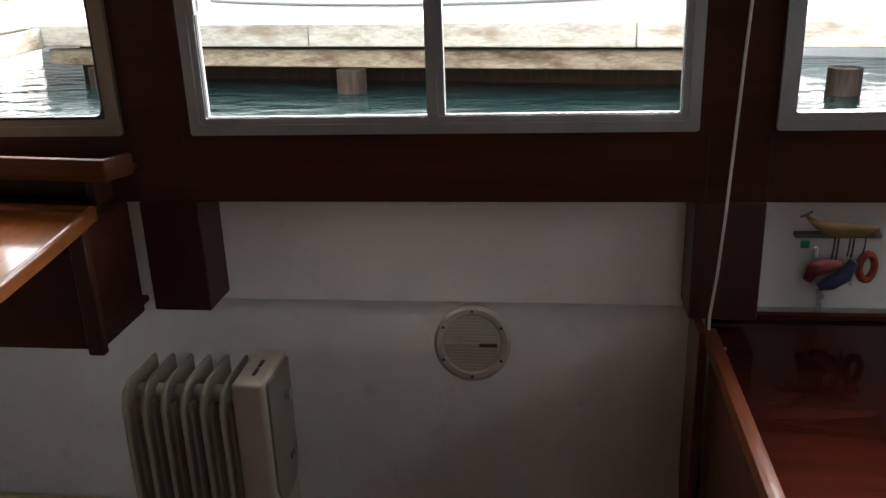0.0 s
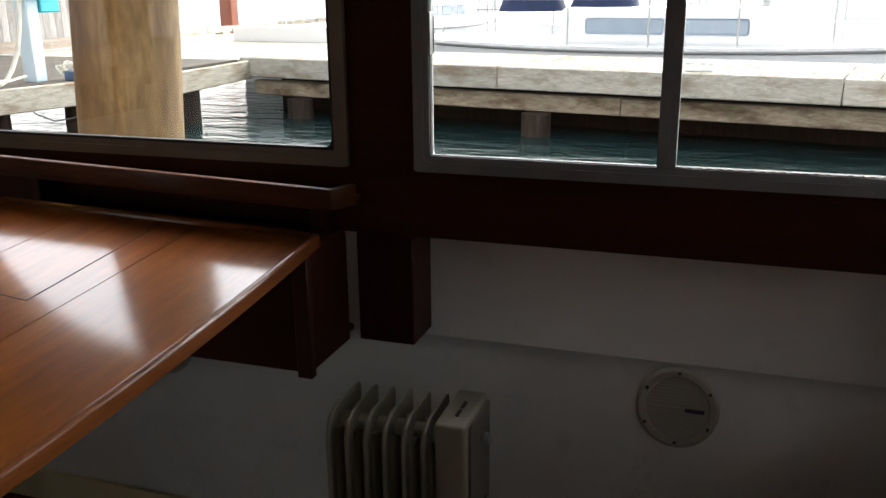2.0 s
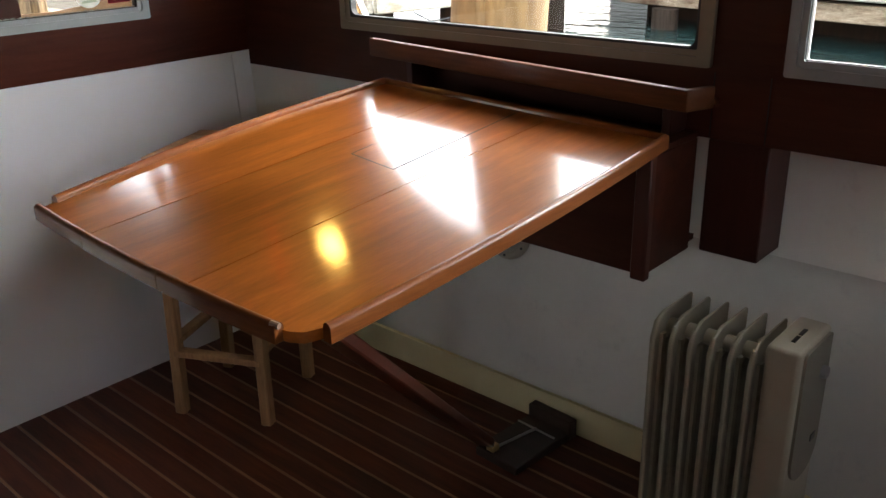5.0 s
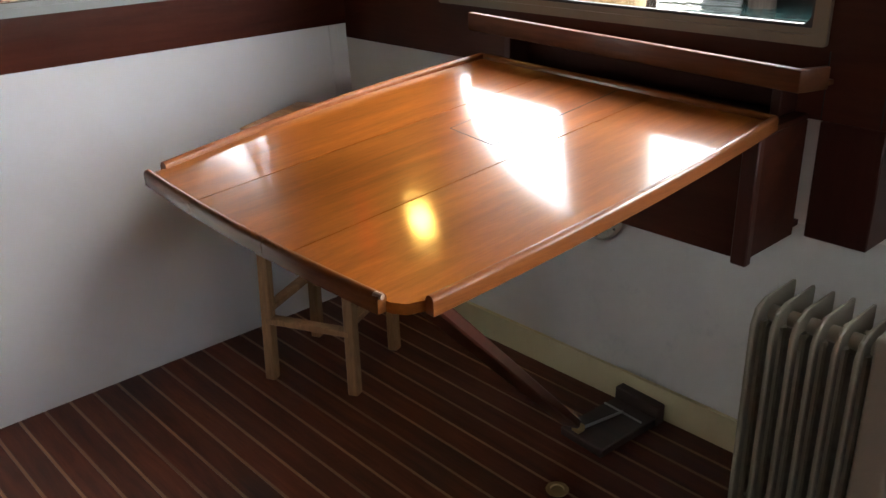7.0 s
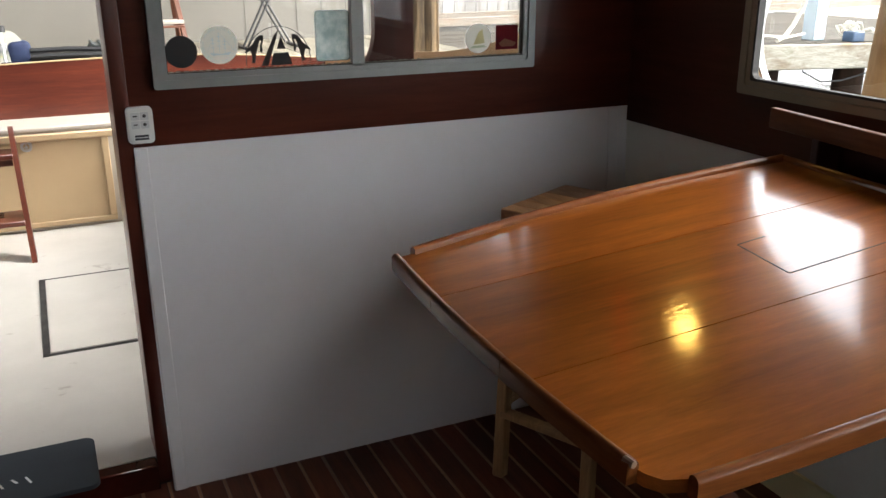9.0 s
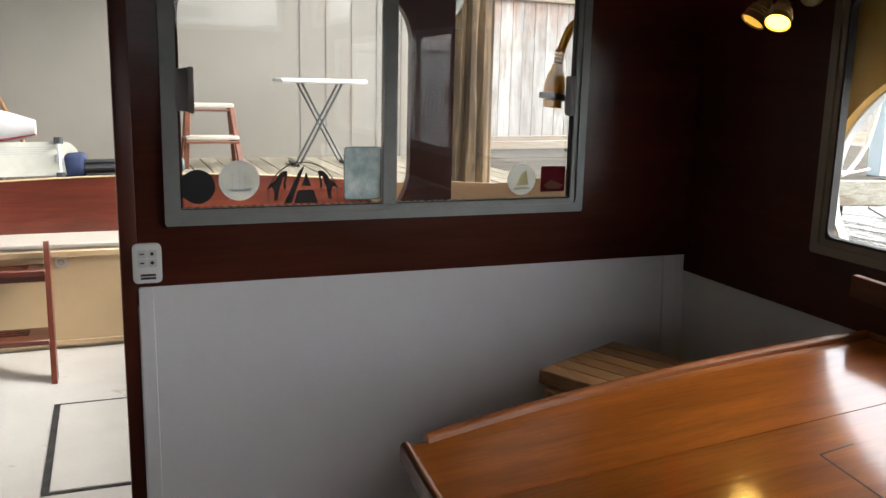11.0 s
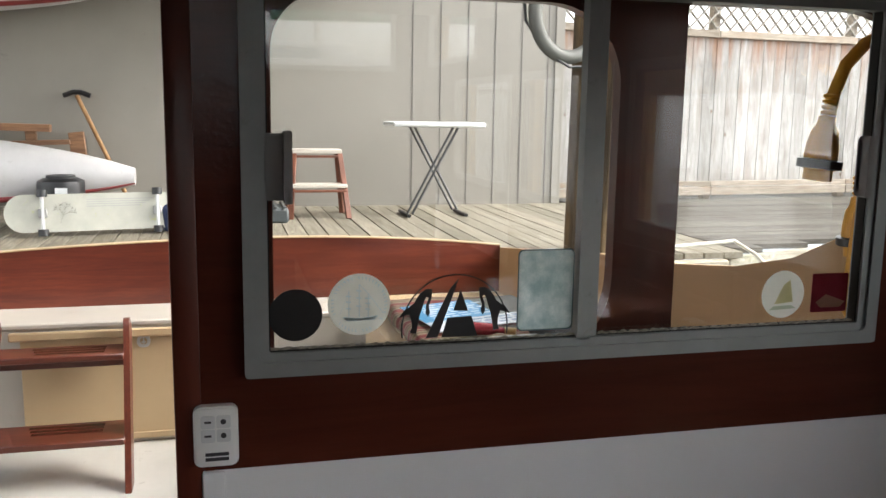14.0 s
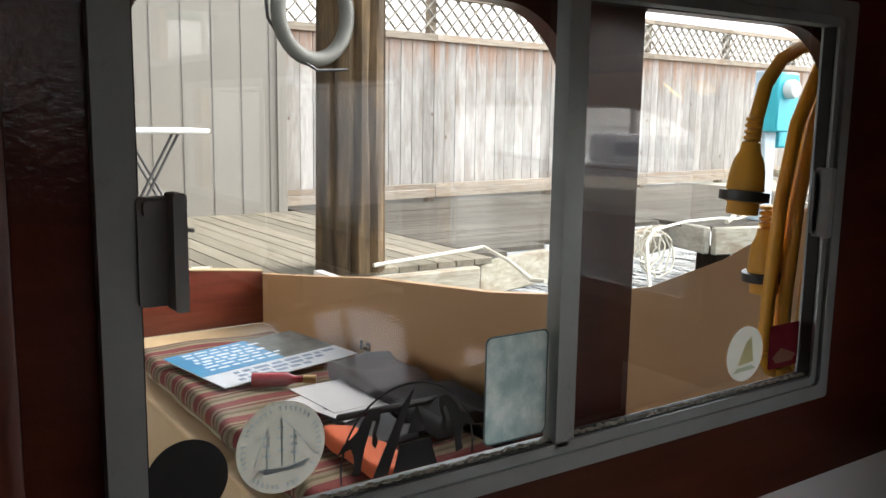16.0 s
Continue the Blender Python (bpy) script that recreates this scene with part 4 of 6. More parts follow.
def lamp_head(at, aim, lit):
    aim = Vector(aim).normalized()
    m = Matrix.Translation(at) @ aim.to_track_quat("Z", "Y").to_matrix().to_4x4()
    bm = B()
    t = B()
    lathe(t, [(0.010, -0.065), (0.016, -0.058), (0.021, -0.035), (0.029, -0.004), (0.030, 0.0), (0.028, 0.0), (0.026, -0.006)], None, 28)
    bmesh.ops.transform(t, matrix=m, verts=t.verts)
    flush(bm, t)
    for k in range(3):
        t = B()
        lathe(t, [(0.0205 + 0.0025 * k, -0.040 + 0.009 * k), (0.0245 + 0.0025 * k, -0.038 + 0.009 * k), (0.021 + 0.0025 * k, -0.036 + 0.009 * k)], m, 28)
        flush(bm, t)
    h = part("lamp_head", bm, BRASS, lamp)
    t = B()
    lathe(t, [(0.001, 0.0), (0.0255, -0.003), (0.0255, -0.005), (0.001, -0.006)], m, 24)
    part("bulb", t, glow("warm_bulb" if lit else "dim_bulb", (1.0, 0.55, 0.07), 2.2 if lit else 0.22), h)
    bm = B()
    tube(bm, [m @ Vector((0, 0, -0.07)), m @ Vector((0, 0, -0.095)) + Vector((0, 0.01, 0.01)), Vector((-2.15, SIDE - 0.012, 1.715))], 0.006, 8)
    part("arm", bm, BRASS, lamp)
    return m


LAMP_AT = (-2.082, 1.840, 1.622)
lamp_head(LAMP_AT, (0.35, -0.5, -0.75), True)
lamp_head((-2.165, 1.838, 1.628), (-0.1, -0.55, -0.8), False)
spot = bpy.data.lights.new("lamp_light", "SPOT")
spot.energy, spot.color, spot.spot_size, spot.spot_blend, spot.shadow_soft_size = 0.3, (1.0, 0.6, 0.14), radians(130), 0.7, 0.04
spot_ob = new("lamp_light", spot)
spot_ob.matrix_basis = look(Vector(LAMP_AT) + Vector((0.35, -0.5, -0.75)).normalized() * 0.012, Vector(LAMP_AT) + Vector((0.35, -0.5, -0.75)))
led = thing("led_strip", (-2.565, 1.944, 1.74), "string of small red lights up the cabin corner", "light string")
bm = B()
box(bm, -2.5645, -2.560, 1.94, 1.948, 1.738, 2.05, 0.001)
part("tape", bm, glow("lit_red_tape", (0.8, 0.008, 0.006), 0.16), led)
RED_GLOW = glow("red_diode", (1.0, 0.07, 0.012), 1.9)
for k in range(9):
    part("diode", lathe(B(), [(0.0045, 0), (0.004, 0.004), (0.001, 0.005)], Matrix.Translation((-2.560, 1.944, 1.753 + 0.034 * k)) @ Matrix.Rotation(radians(90), 4, "Y"), 8), RED_GLOW, led)

# ---- fittings of the aft window ----
def disc(cu, cv, r, d0, d1, put, seg=40):
    return plate(B(), [(cu + r * math.cos(2 * math.pi * k / seg), cv + r * math.sin(2 * math.pi * k / seg)) for k in range(seg)], [], d0, d1, put)


def catch(root, u0, u1, v0, v1, put):
    bm = B()
    plate(bm, rounded(u0, u1, v0, v1, 0.004, 3), [], 0.0, 0.012, put)
    plate(bm, rounded(u1 - 0.012, u1, v0 - 0.004, v1 + 0.004, 0.003, 3), [], 0.004, 0.03, put)
    plate(bm, rounded(u0 + 0.004, u1 - 0.014, v1 - 0.016, v1 - 0.003, 0.003, 3), [], 0.012, 0.018, put)
    return part("catch", bm, LATCH, root)


catch(window_4, 0.568, 0.606, 1.395, 1.492, on_aft)
catch(window_4, 1.575, 1.598, 1.395, 1.492, lambda u, v, d: on_aft(3.173 - u, v, d))
catch(window_2, -0.69, -0.66, 1.355, 1.435, on_side)
# pile weather-strip along the tracks
bm = B()
n = 420
for k in range(n):
    u = 0.575 + 1.02 * k / n
    r = 0.003 + 0.0014 * random.random()
    p = Vector((AFT - 0.004 + 0.002 * math.sin(k * 1.1), u, 1.1655 + 0.0016 * math.sin(k * 0.8) + 0.001 * random.random()))
    bmesh.ops.create_icosphere(bm, subdivisions=1, radius=r, matrix=Matrix.Translation(p) @ Matrix.Diagonal((1, 1.4, 1, 1)))
part("weather_strip", bm, plain("grey_pile_strip", (0.29, 0.27, 0.225), 0.9, vary=0.5, scale=80), window_4)
bm = B()
for k in range(90):
    u = -0.14 + 0.49 * k / 90
    p = Vector((u, SIDE - 0.004, 1.131 + 0.0015 * math.sin(k * 1.7)))
    bmesh.ops.create_icosphere(bm, subdivisions=1, radius=0.0019, matrix=Matrix.Translation(p) @ Matrix.Diagonal((1.4, 1, 1, 1)))
part("weather_strip", bm, plain("pale_pile_strip", (0.27, 0.26, 0.23), 0.9, vary=0.4, scale=80), window_2)

# stickers on the glass
GLS = -0.0095
PAPER = translucent("pale_sticker", (0.95, 0.97, 0.93), 0.03, 20, 0.7)
st = thing("ship_sticker", on_aft(0.708, 1.23, GLS), "round white sticker with a blue sailing ship, on the glass", "sticker")
part("disc", disc(0.708, 1.231, 0.0485, GLS, GLS + 0.0006, on_aft), PAPER, st)
SHIP = translucent("ship_blue", (0.78, 0.90, 0.95), 0.05, 20, 0.7)
bm = B()
plate(bm, [(0.682, 1.212), (0.712, 1.209), (0.738, 1.213), (0.732, 1.206), (0.690, 1.205)], [], GLS + 0.0006, GLS + 0.0011, on_aft)
for u, h in ((0.692, 1.252), (0.708, 1.262), (0.722, 1.247)):
    plate(bm, rect(u - 0.0006, u + 0.0006, 1.211, h), [], GLS + 0.0006, GLS + 0.0011, on_aft)
    for q in (0.35, 0.6, 0.82):
        z = 1.211 + (h - 1.211) * q
        plate(bm, [(u - 0.005, z - 0.001), (u + 0.003, z - 0.0018), (u + 0.0035, z), (u - 0.004, z + 0.001)], [], GLS + 0.0006, GLS + 0.001, on_aft)
for a, b in (((0.722, 1.247), (0.745, 1.216)), ((0.692, 1.252), (0.678, 1.216)), ((0.708, 1.262), (0.722, 1.247))):
    plate(bm, [a, b, (b[0] + 0.0006, b[1] + 0.0006), (a[0] + 0.0006, a[1] + 0.0006)], [], GLS + 0.0006, GLS + 0.001, on_aft)
part("ship", bm, SHIP, st)
bm = B()
for k in range(46):
    if k % 8 == 5 or 31 <= k <= 33 or k >= 44:
        continue
    a = radians(200 - k * 360 / 46)
    m = Matrix.Translation((AFT + GLS + 0.0009, 0.708 + 0.0415 * math.cos(a), 1.231 + 0.0415 * math.sin(a))) @ Matrix.Rotation(a + 0.25, 4, "X")
    box(bm, -0.0003, 0.0003, -0.0024, 0.0024, -0.0006, 0.0006, 0.0, m)
    if k % 3:
        box(bm, -0.0003, 0.0003, 0.0012, 0.0022, -0.0016, 0.0016, 0.0, m)
part("lettering_bar", bm, SHIP, st)

st = thing("black_sticker", on_aft(0.61, 1.217, GLS), "round black sticker on the glass", "sticker")
part("disc", disc(0.611, 1.218, 0.0405, GLS, GLS + 0.0006, on_aft), BLACK, st)

st = thing("orca_decal", on_aft(0.862, 1.2, GLS), "black decal of two orcas in a ring, on the glass", "decal")
bm = B()
cu, cv, R = 0.862, 1.186, 0.088
ring_o = [(cu + R * math.cos(a), cv + R * math.sin(a)) for a in [radians(-8 + 196 * k / 40) for k in range(41)]]
ring_i = [(cu + (R - 0.0022) * math.cos(a), cv + (R - 0.0022) * math.sin(a)) for a in [radians(188 - 196 * k / 40) for k in range(41)]]
plate(bm, ring_o + ring_i, [], GLS, GLS + 0.0006, on_aft)
part("ring", bm, BLACK, st)
bm = B()
for shape in ([(0.814, 1.172), (0.833, 1.172), (0.867, 1.267), (0.852, 1.250)], [(0.8587, 1.215), (0.8826, 1.2136), (0.870, 1.249)],
              [(0.840, 1.172), (0.899, 1.172), (0.8886, 1.205), (0.8487, 1.2036)]):
    plate(bm, shape, [], GLS, GLS + 0.0006, on_aft)
part("letter_shape", bm, BLACK, st)
for s in (-1, 1):
    bm = B()
    pts = [(0.038, 0.065), (0.048, 0.0657), (0.0564, 0.060), (0.0624, 0.0525), (0.067, 0.0435), (0.0747, 0.0375), (0.083, 0.0325), (0.0913, 0.021), (0.083, 0.024), (0.0747, 0.026),
           (0.0714, 0.016), (0.0704, 0.0043), (0.0737, -0.004), (0.0637, -0.0063), (0.0614, 0.0076), (0.058, 0.024), (0.0538, 0.036), (0.0515, 0.044), (0.048, 0.0525),
           (0.0438, 0.051), (0.048, 0.039), (0.0488, 0.026), (0.0448, 0.020), (0.0415, 0.0276), (0.0438, 0.0375), (0.0392, 0.0508)]
    plate(bm, [(cu + s * u, 1.186 + v) for u, v in pts], [], GLS, GLS + 0.0006, on_aft)
    part("orca", bm, BLACK, st)

st = thing("blue_sticker", on_aft(1.013, 1.24, GLS), "faded pale blue sticker on the glass", "sticker")
part("sheet", plate(B(), rounded(0.967, 1.060, 1.178, 1.308, 0.008, 4), [], GLS, GLS + 0.0006, on_aft), translucent("faded_blue", (0.74, 0.93, 0.94), 0.28, 30, 0.7), st)
part("edge", plate(B(), rounded(0.965, 1.062, 1.176, 1.310, 0.009, 4), [rounded(0.9675, 1.0595, 1.1785, 1.3075, 0.007, 4)], GLS, GLS + 0.0005, on_aft), plain("sticker_edge", (0.12, 0.2, 0.22), 0.5), st)
GL2 = -0.0165
st = thing("sail_sticker", on_aft(1.462, 1.215, GL2), "round pale sticker with a yellow sail, on the glass", "sticker")
SAIL_SHAPE = [(1.446, 1.2), (1.483, 1.203), (1.475, 1.243), (1.462, 1.233)]
WAVE_SHAPE = [(1.436, 1.189), (1.49, 1.191), (1.48, 1.197), (1.444, 1.196)]
part("disc", plate(B(), [(1.462 + 0.0425 * math.cos(2 * math.pi * k / 40), 1.217 + 0.0425 * math.sin(2 * math.pi * k / 40)) for k in range(40)], [SAIL_SHAPE, WAVE_SHAPE], GL2, GL2 + 0.0006, on_aft), PAPER, st)
part("sail", plate(B(), SAIL_SHAPE, [], GL2, GL2 + 0.0005, on_aft), translucent("sail_yellow", (0.72, 0.70, 0.46)), st)
part("wave", plate(B(), WAVE_SHAPE, [], GL2, GL2 + 0.0005, on_aft), translucent("sail_green", (0.62, 0.70, 0.58)), st)
st = thing("red_sticker", on_aft(1.555, 1.215, GL2), "faded red sticker on the glass", "sticker")
part("sheet", plate(B(), rounded(1.520, 1.594, 1.182, 1.252, 0.003, 2), [], GL2, GL2 + 0.0006, on_aft), translucent("faded_red", (0.28, 0.05, 0.07), 0.1), st)
part("wave", plate(B(), [(1.53, 1.20), (1.55, 1.214), (1.568, 1.208), (1.59, 1.2), (1.58, 1.19), (1.54, 1.19)], [], GL2 + 0.0006, GL2 + 0.001, on_aft), translucent("faded_pink", (0.5, 0.27, 0.2)), st)

remote = thing("remote_control", on_aft(0.49, 1.0, 0), "white remote light switch with four buttons on the bulkhead", "remote control")
part("case", plate(B(), rounded(0.4575, 0.5225, 0.997, 1.09, 0.012, 6), [], 0.0, 0.014, on_aft), PLASTIC, remote)
part("face", plate(B(), rounded(0.4605, 0.5195, 1.0, 1.087, 0.010, 6), [], 0.014, 0.0165, on_aft), PLASTIC, remote)
PALE = plain("pale_grey_button", (0.6, 0.62, 0.63), 0.45)
for i in range(2):
    for j in range(2):
        u0, v0 = 0.4685 + 0.0225 * i, 1.036 + 0.0215 * j
        bt = part("button", plate(B(), rounded(u0, u0 + 0.0205, v0, v0 + 0.0195, 0.003, 3), [], 0.0165, 0.018, on_aft), PALE, remote)
        bm = B()
        c, w = u0 + 0.01, v0 + 0.01
        if i == 1:
            bmm = disc(c, w, 0.0042, 0.018, 0.0184, on_aft, 16)
            flush(bm, bmm)
        else:
            plate(bm, rect(c - 0.005, c + 0.005, w - 0.0016, w + 0.0016), [], 0.018, 0.0184, on_aft)
        part("mark", bm, INK, bt)


bm = B()
plate(bm, rect(0.474, 0.508, 1.014, 1.0195), [], 0.0166, 0.0169, on_aft)
plate(bm, rect(0.474, 0.508, 1.0065, 1.012), [], 0.0166, 0.0169, on_aft)
part("brand_bar", bm, INK, remote)

# ---- cockpit behind the bulkhead ----
CF = 0.08
cockpit_floor = solid("cockpit_floor", plate(B(), [(-2.2, -5.5), (2.2, -5.5), (2.2, AFT - 0.12), (0.431, AFT - 0.12), (0.431, AFT - 0.02), (-0.4, AFT - 0.02), (-0.4, AFT - 0.12), (-2.2, AFT - 0.12)], [], CF - 0.05, CF, lambda u, v, d: (v, u, d)), DECKWHITE, "worn white painted cockpit floor", kind="structure")
hatch = thing("floor_hatch", (-3.85, 0.5, CF), "white painted hatch lid flush in the cockpit floor", "hatch")
part("lid", box(B(), -4.27, -3.45, 0.175, 0.9, CF + 0.001, CF + 0.006, 0.002), DECKWHITE, hatch)
bm = B()
for x0, x1, y0, y1 in ((-4.292, -3.43, 0.150, 0.174), (-4.292, -4.272, 0.174, 0.903), (-3.448, -3.43, 0.174, 0.903), (-4.292, -3.43, 0.903, 0.92)):
    box(bm, x0, x1, y0, y1, CF + 0.0005, CF + 0.003)
part("joint", bm, plain("dirty_joint", (0.03, 0.027, 0.024), 0.9, vary=0.6, scale=14, dirt=(0.2, 0.18, 0.15), dirt_at=0.62), hatch)
bm = B()
plate(bm, rounded(-0.25, 0.275, -2.752, -2.48, 0.03, 4), [], CF + 0.001, CF + 0.014, lambda u, v, d: (v, u, d))
mat_ob = thing("door_mat", (-2.62, 0.0, CF), "dark blue-grey rubber door mat with pale lettering", "mat")
part("pad", bm, plain("dark_rubber", (0.018, 0.026, 0.034), 0.8, vary=0.15, relief=0.5, grain=150), mat_ob)
bm = B()
for k in range(6):
    y = 0.09 - 0.035 * k
    beam(bm, (-2.60, y, CF + 0.0146), (-2.565 - 0.012 * (k % 2), y + 0.014, CF + 0.0146), 0.006, 0.001, 0)
part("lettering_bar", bm, PLASTIC, mat_ob)

# transom: locker, mahogany band with a cambered top, bench to the side
LX = -5.10
locker = thing("transom_locker", (LX - 0.15, 0, CF), "cream painted locker across the stern, white on top", "locker")
part("front", box(B(), LX - 0.02, LX, -2.1, 1.2, CF, 0.60, 0.002), STERN_WHITE, locker)
part("top", box(B(), -5.44, LX + 0.012, -2.1, 1.118, 0.60, 0.625, 0.006), STERN_WHITE, locker)
door = part("door", box(B(), LX, LX + 0.010, -0.32, 0.56, 0.10, 0.565, 0.003), LOCKER, locker)
bm = B()
box(bm, LX + 0.0105, LX + 0.03, -0.36, 0.60, 0.555, 0.592, 0.006)
box(bm, LX + 0.0105, LX + 0.02, -0.32, 0.56, 0.10, 0.128, 0.003)
box(bm, LX + 0.0105, LX + 0.02, 0.525, 0.56, 0.1285, 0.5545, 0.003)
part("moulding", bm, LOCKER, door)
bm = B()
plate(bm, rounded(0.14, 0.195, 0.505, 0.56, 0.024, 6), [rounded(0.153, 0.182, 0.517, 0.547, 0.012, 4)], 0.0, 0.006, lambda u, v, d: (LX + 0.0105 + d, u, v))
plate(bm, [(0.156, 0.529), (0.167, 0.52), (0.179, 0.529), (0.17, 0.532), (0.17, 0.544), (0.165, 0.544), (0.165, 0.532)], [], 0.001, 0.007, lambda u, v, d: (LX + 0.0105 + d, u, v))
part("pull_ring", bm, plain("bright_ring_metal", (0.5, 0.5, 0.48), 0.3, 0.8), door)

transom = thing("transom_board", (-5.43, 0, 0.62), "red varnished mahogany transom board with a cambered top", "transom")
loop = [(-2.1, 0.625), (1.86, 0.625)] + [(y, 0.92 - 0.022 * (y - 0.75) ** 2 - 0.028 * (y - 0.75) ** 2 * (1 if y > 0.75 else 0.25)) for y in [1.86 - 3.96 * k / 30 for k in range(31)]]
part("board", plate(B(), loop, [], -0.035, 0.0, lambda u, v, d: (-5.40 + d, u, v)), RED_MAHOG, transom)
tops = loop[2:]
part("cap_strip", plate(B(), tops + [(y, z + 0.005) for y, z in reversed(tops)], [], -0.04, 0.004, lambda u, v, d: (-5.40 + d, u, v)), LOCKER, transom)

# side coaming: its top rises towards the cabin
coam = thing("side_coaming", (-4.0, 1.9, 0.62), "tan painted side coaming of the cockpit with a rising top edge", "coaming")
edge = [(-5.42, 0.845), (-5.29, 0.862), (-4.9, 0.915), (-4.5, 0.975), (-4.1, 1.015), (-3.8, 1.045), (-3.45, 1.098), (-3.2, 1.165), (-3.0, 1.26), (-2.85, 1.36), (-2.69, 1.5)]


def coam_y(x):
    return 1.86 + 0.085 * (x + 5.4) / 2.5


bm = B()
lo = [bm.verts.new((x, coam_y(x), 0.30)) for x, z in edge]
hi = [bm.verts.new((x, coam_y(x), z)) for x, z in edge]
for i in range(len(edge) - 1):
    bm.faces.new((lo[i], lo[i + 1], hi[i + 1], hi[i]))
g = bmesh.ops.extrude_face_region(bm, geom=bm.faces[:])
for v in [v for v in g["geom"] if isinstance(v, bmesh.types.BMVert)]:
    v.co.y += 0.035
part("board", bm, TAN, coam)
bm = B()
HX = -4.49
tube(bm, [(HX, coam_y(HX) - 0.006, 0.715), (HX, coam_y(HX) - 0.03, 0.72), (HX, coam_y(HX) - 0.03, 0.75)], 0.006, 8)
tube(bm, [(HX, coam_y(HX) - 0.006, 0.70), (HX, coam_y(HX) - 0.025, 0.69), (HX + 0.02, coam_y(HX) - 0.03, 0.675)], 0.005, 8)
box(bm, HX - 0.013, HX + 0.013, coam_y(HX) - 0.006, coam_y(HX) + 0.001, 0.685, 0.735, 0.002)
part("hook", bm, DARK, coam)

bench = thing("cockpit_bench", (-4.3, 1.5, CF), "cream painted cockpit bench along the side", "bench")
part("seat_top", box(B(), -5.395, -3.05, 1.12, coam_y(-5.39) - 0.002, 0.60, 0.625, 0.005), LOCKER, bench)
part("front", box(B(), -5.08, -3.05, 1.125, 1.145, CF, 0.599, 0.002), LOCKER, bench)
part("end", box(B(), -3.07, -3.05, 1.146, 1.85, CF, 0.599, 0.002), LOCKER, bench)


def stripes():
    mt, n, l, p = nodes_of("striped_canvas")
    vec = coords(n, l, (1, 1, 1), False)
    sep = n.new("ShaderNodeSeparateXYZ")
    l.new(vec, sep.inputs[0])
    mul = n.new("ShaderNodeMath")
    mul.operation = "MULTIPLY"
    mul.inputs[1].default_value = 9.0
    l.new(sep.outputs[0], mul.inputs[0])
    fr = n.new("ShaderNodeMath")
    fr.operation = "FRACT"
    l.new(mul.outputs[0], fr.inputs[0])
    r = n.new("ShaderNodeValToRGB")
    r.color_ramp.interpolation = "CONSTANT"
    cols = [(0.0, (0.125, 0.018, 0.016)), (0.34, (0.18, 0.145, 0.09)), (0.44, (0.10, 0.016, 0.016)), (0.54, (0.15, 0.12, 0.075)), (0.70, (0.085, 0.065, 0.03)), (0.82, (0.18, 0.145, 0.09))]
    e = r.color_ramp.elements
    while len(e) < len(cols):
        e.new(0.5)
    for el, (pos, c) in zip(e, cols):
        el.position, el.color = pos, (*c, 1)
    l.new(fr.outputs[0], r.inputs[0])
    weave = noise_of(n, l, vec, 180, 2)
    l.new(mix(n, l, 0.3, r.outputs[0], ramp(n, l, weave, [(0.3, (0.5, 0.5, 0.5)), (0.7, (1.1, 1.1, 1.1))]), "MULTIPLY"), p.inputs["Base Color"])
    p.inputs["Roughness"].default_value = 0.9
    bump(n, l, p, weave, 0.4, 0.002)
    return mt


cushion = thing("bench_cushion", (-4.3, 1.5, 0.626), "rumpled red and cream striped cushion on the cockpit bench", "cushion")
bm = B()
box(bm, -4.99, -3.5, 1.185, 1.74, 0.627, 0.70, 0.03, seg=3)
bmesh.ops.subdivide_edges(bm, edges=[e for e in bm.edges if e.calc_length() > 0.2], cuts=26, use_grid_fill=True)
for v in bm.verts:
    puff = noise.noise((v.co.x * 9.0, v.co.y * 2.5, 1.0))
    if v.co.z > 0.66:
        v.co.z += 0.012 * noise.noise(v.co * 4.0) + 0.008 * puff
    if v.co.y < 1.30:
        v.co.y += 0.018 * puff
part("pad", bm, stripes(), cushion)
bm = B()
tube(bm, [(-4.98 + 1.46 * k / 40, 1.19 + 0.014 * noise.noise((k * 0.33, 2.2, 1.0)), 0.642 + 0.004 * noise.noise((k * 0.5, 7.1, 3.0))) for k in range(41)], 0.005, 6)
part("piping", bm, plain("cream_piping", (0.34, 0.29, 0.19), 0.8), cushion)

# a printed card, papers and small things on the cushion
card = thing("printed_card", (-4.58, 1.5, 0.71), "blue and white printed card with a dark picture", "card")
cm = Matrix.Translation((-4.535, 1.49, 0.728)) @ Matrix.Diagonal((0.93, 0.97, 1, 1)) @ Matrix.Rotation(radians(9), 4, "Z") @ Matrix.Rotation(radians(2), 4, "X")
part("sheet", box(B(), -0.23, 0.22, -0.26, 0.27, 0.0, 0.003, 0.0, cm), plain("card_white", (0.45, 0.48, 0.51), 0.4), card)
part("blue_field", box(B(), -0.229, 0.07, -0.259, 0.06, 0.0031, 0.0036, 0.0, cm), plain("card_blue", (0.03, 0.19, 0.36), 0.4), card)
part("picture", box(B(), -0.229, 0.07, 0.061, 0.269, 0.0031, 0.0036, 0.0, cm), plain("card_picture", (0.05, 0.06, 0.05), 0.4, vary=0.8, scale=26), card)
rk = random.Random(11)
bm = B()
for k in range(7):
    y = -0.21 + 0.02 * rk.random()
    while y < 0.03 + 0.04 * (k % 2):
        w = rk.uniform(0.015, 0.05)
        box(bm, -0.205 + 0.036 * k, -0.19 + 0.036 * k + 0.006 * (k in (2, 3)), y, y + w, 0.0037, 0.004, 0.0, cm)
        y += w + 0.012
part("lettering_bar", bm, plain("card_print_white", (0.55, 0.6, 0.64), 0.5), card)
bm = B()
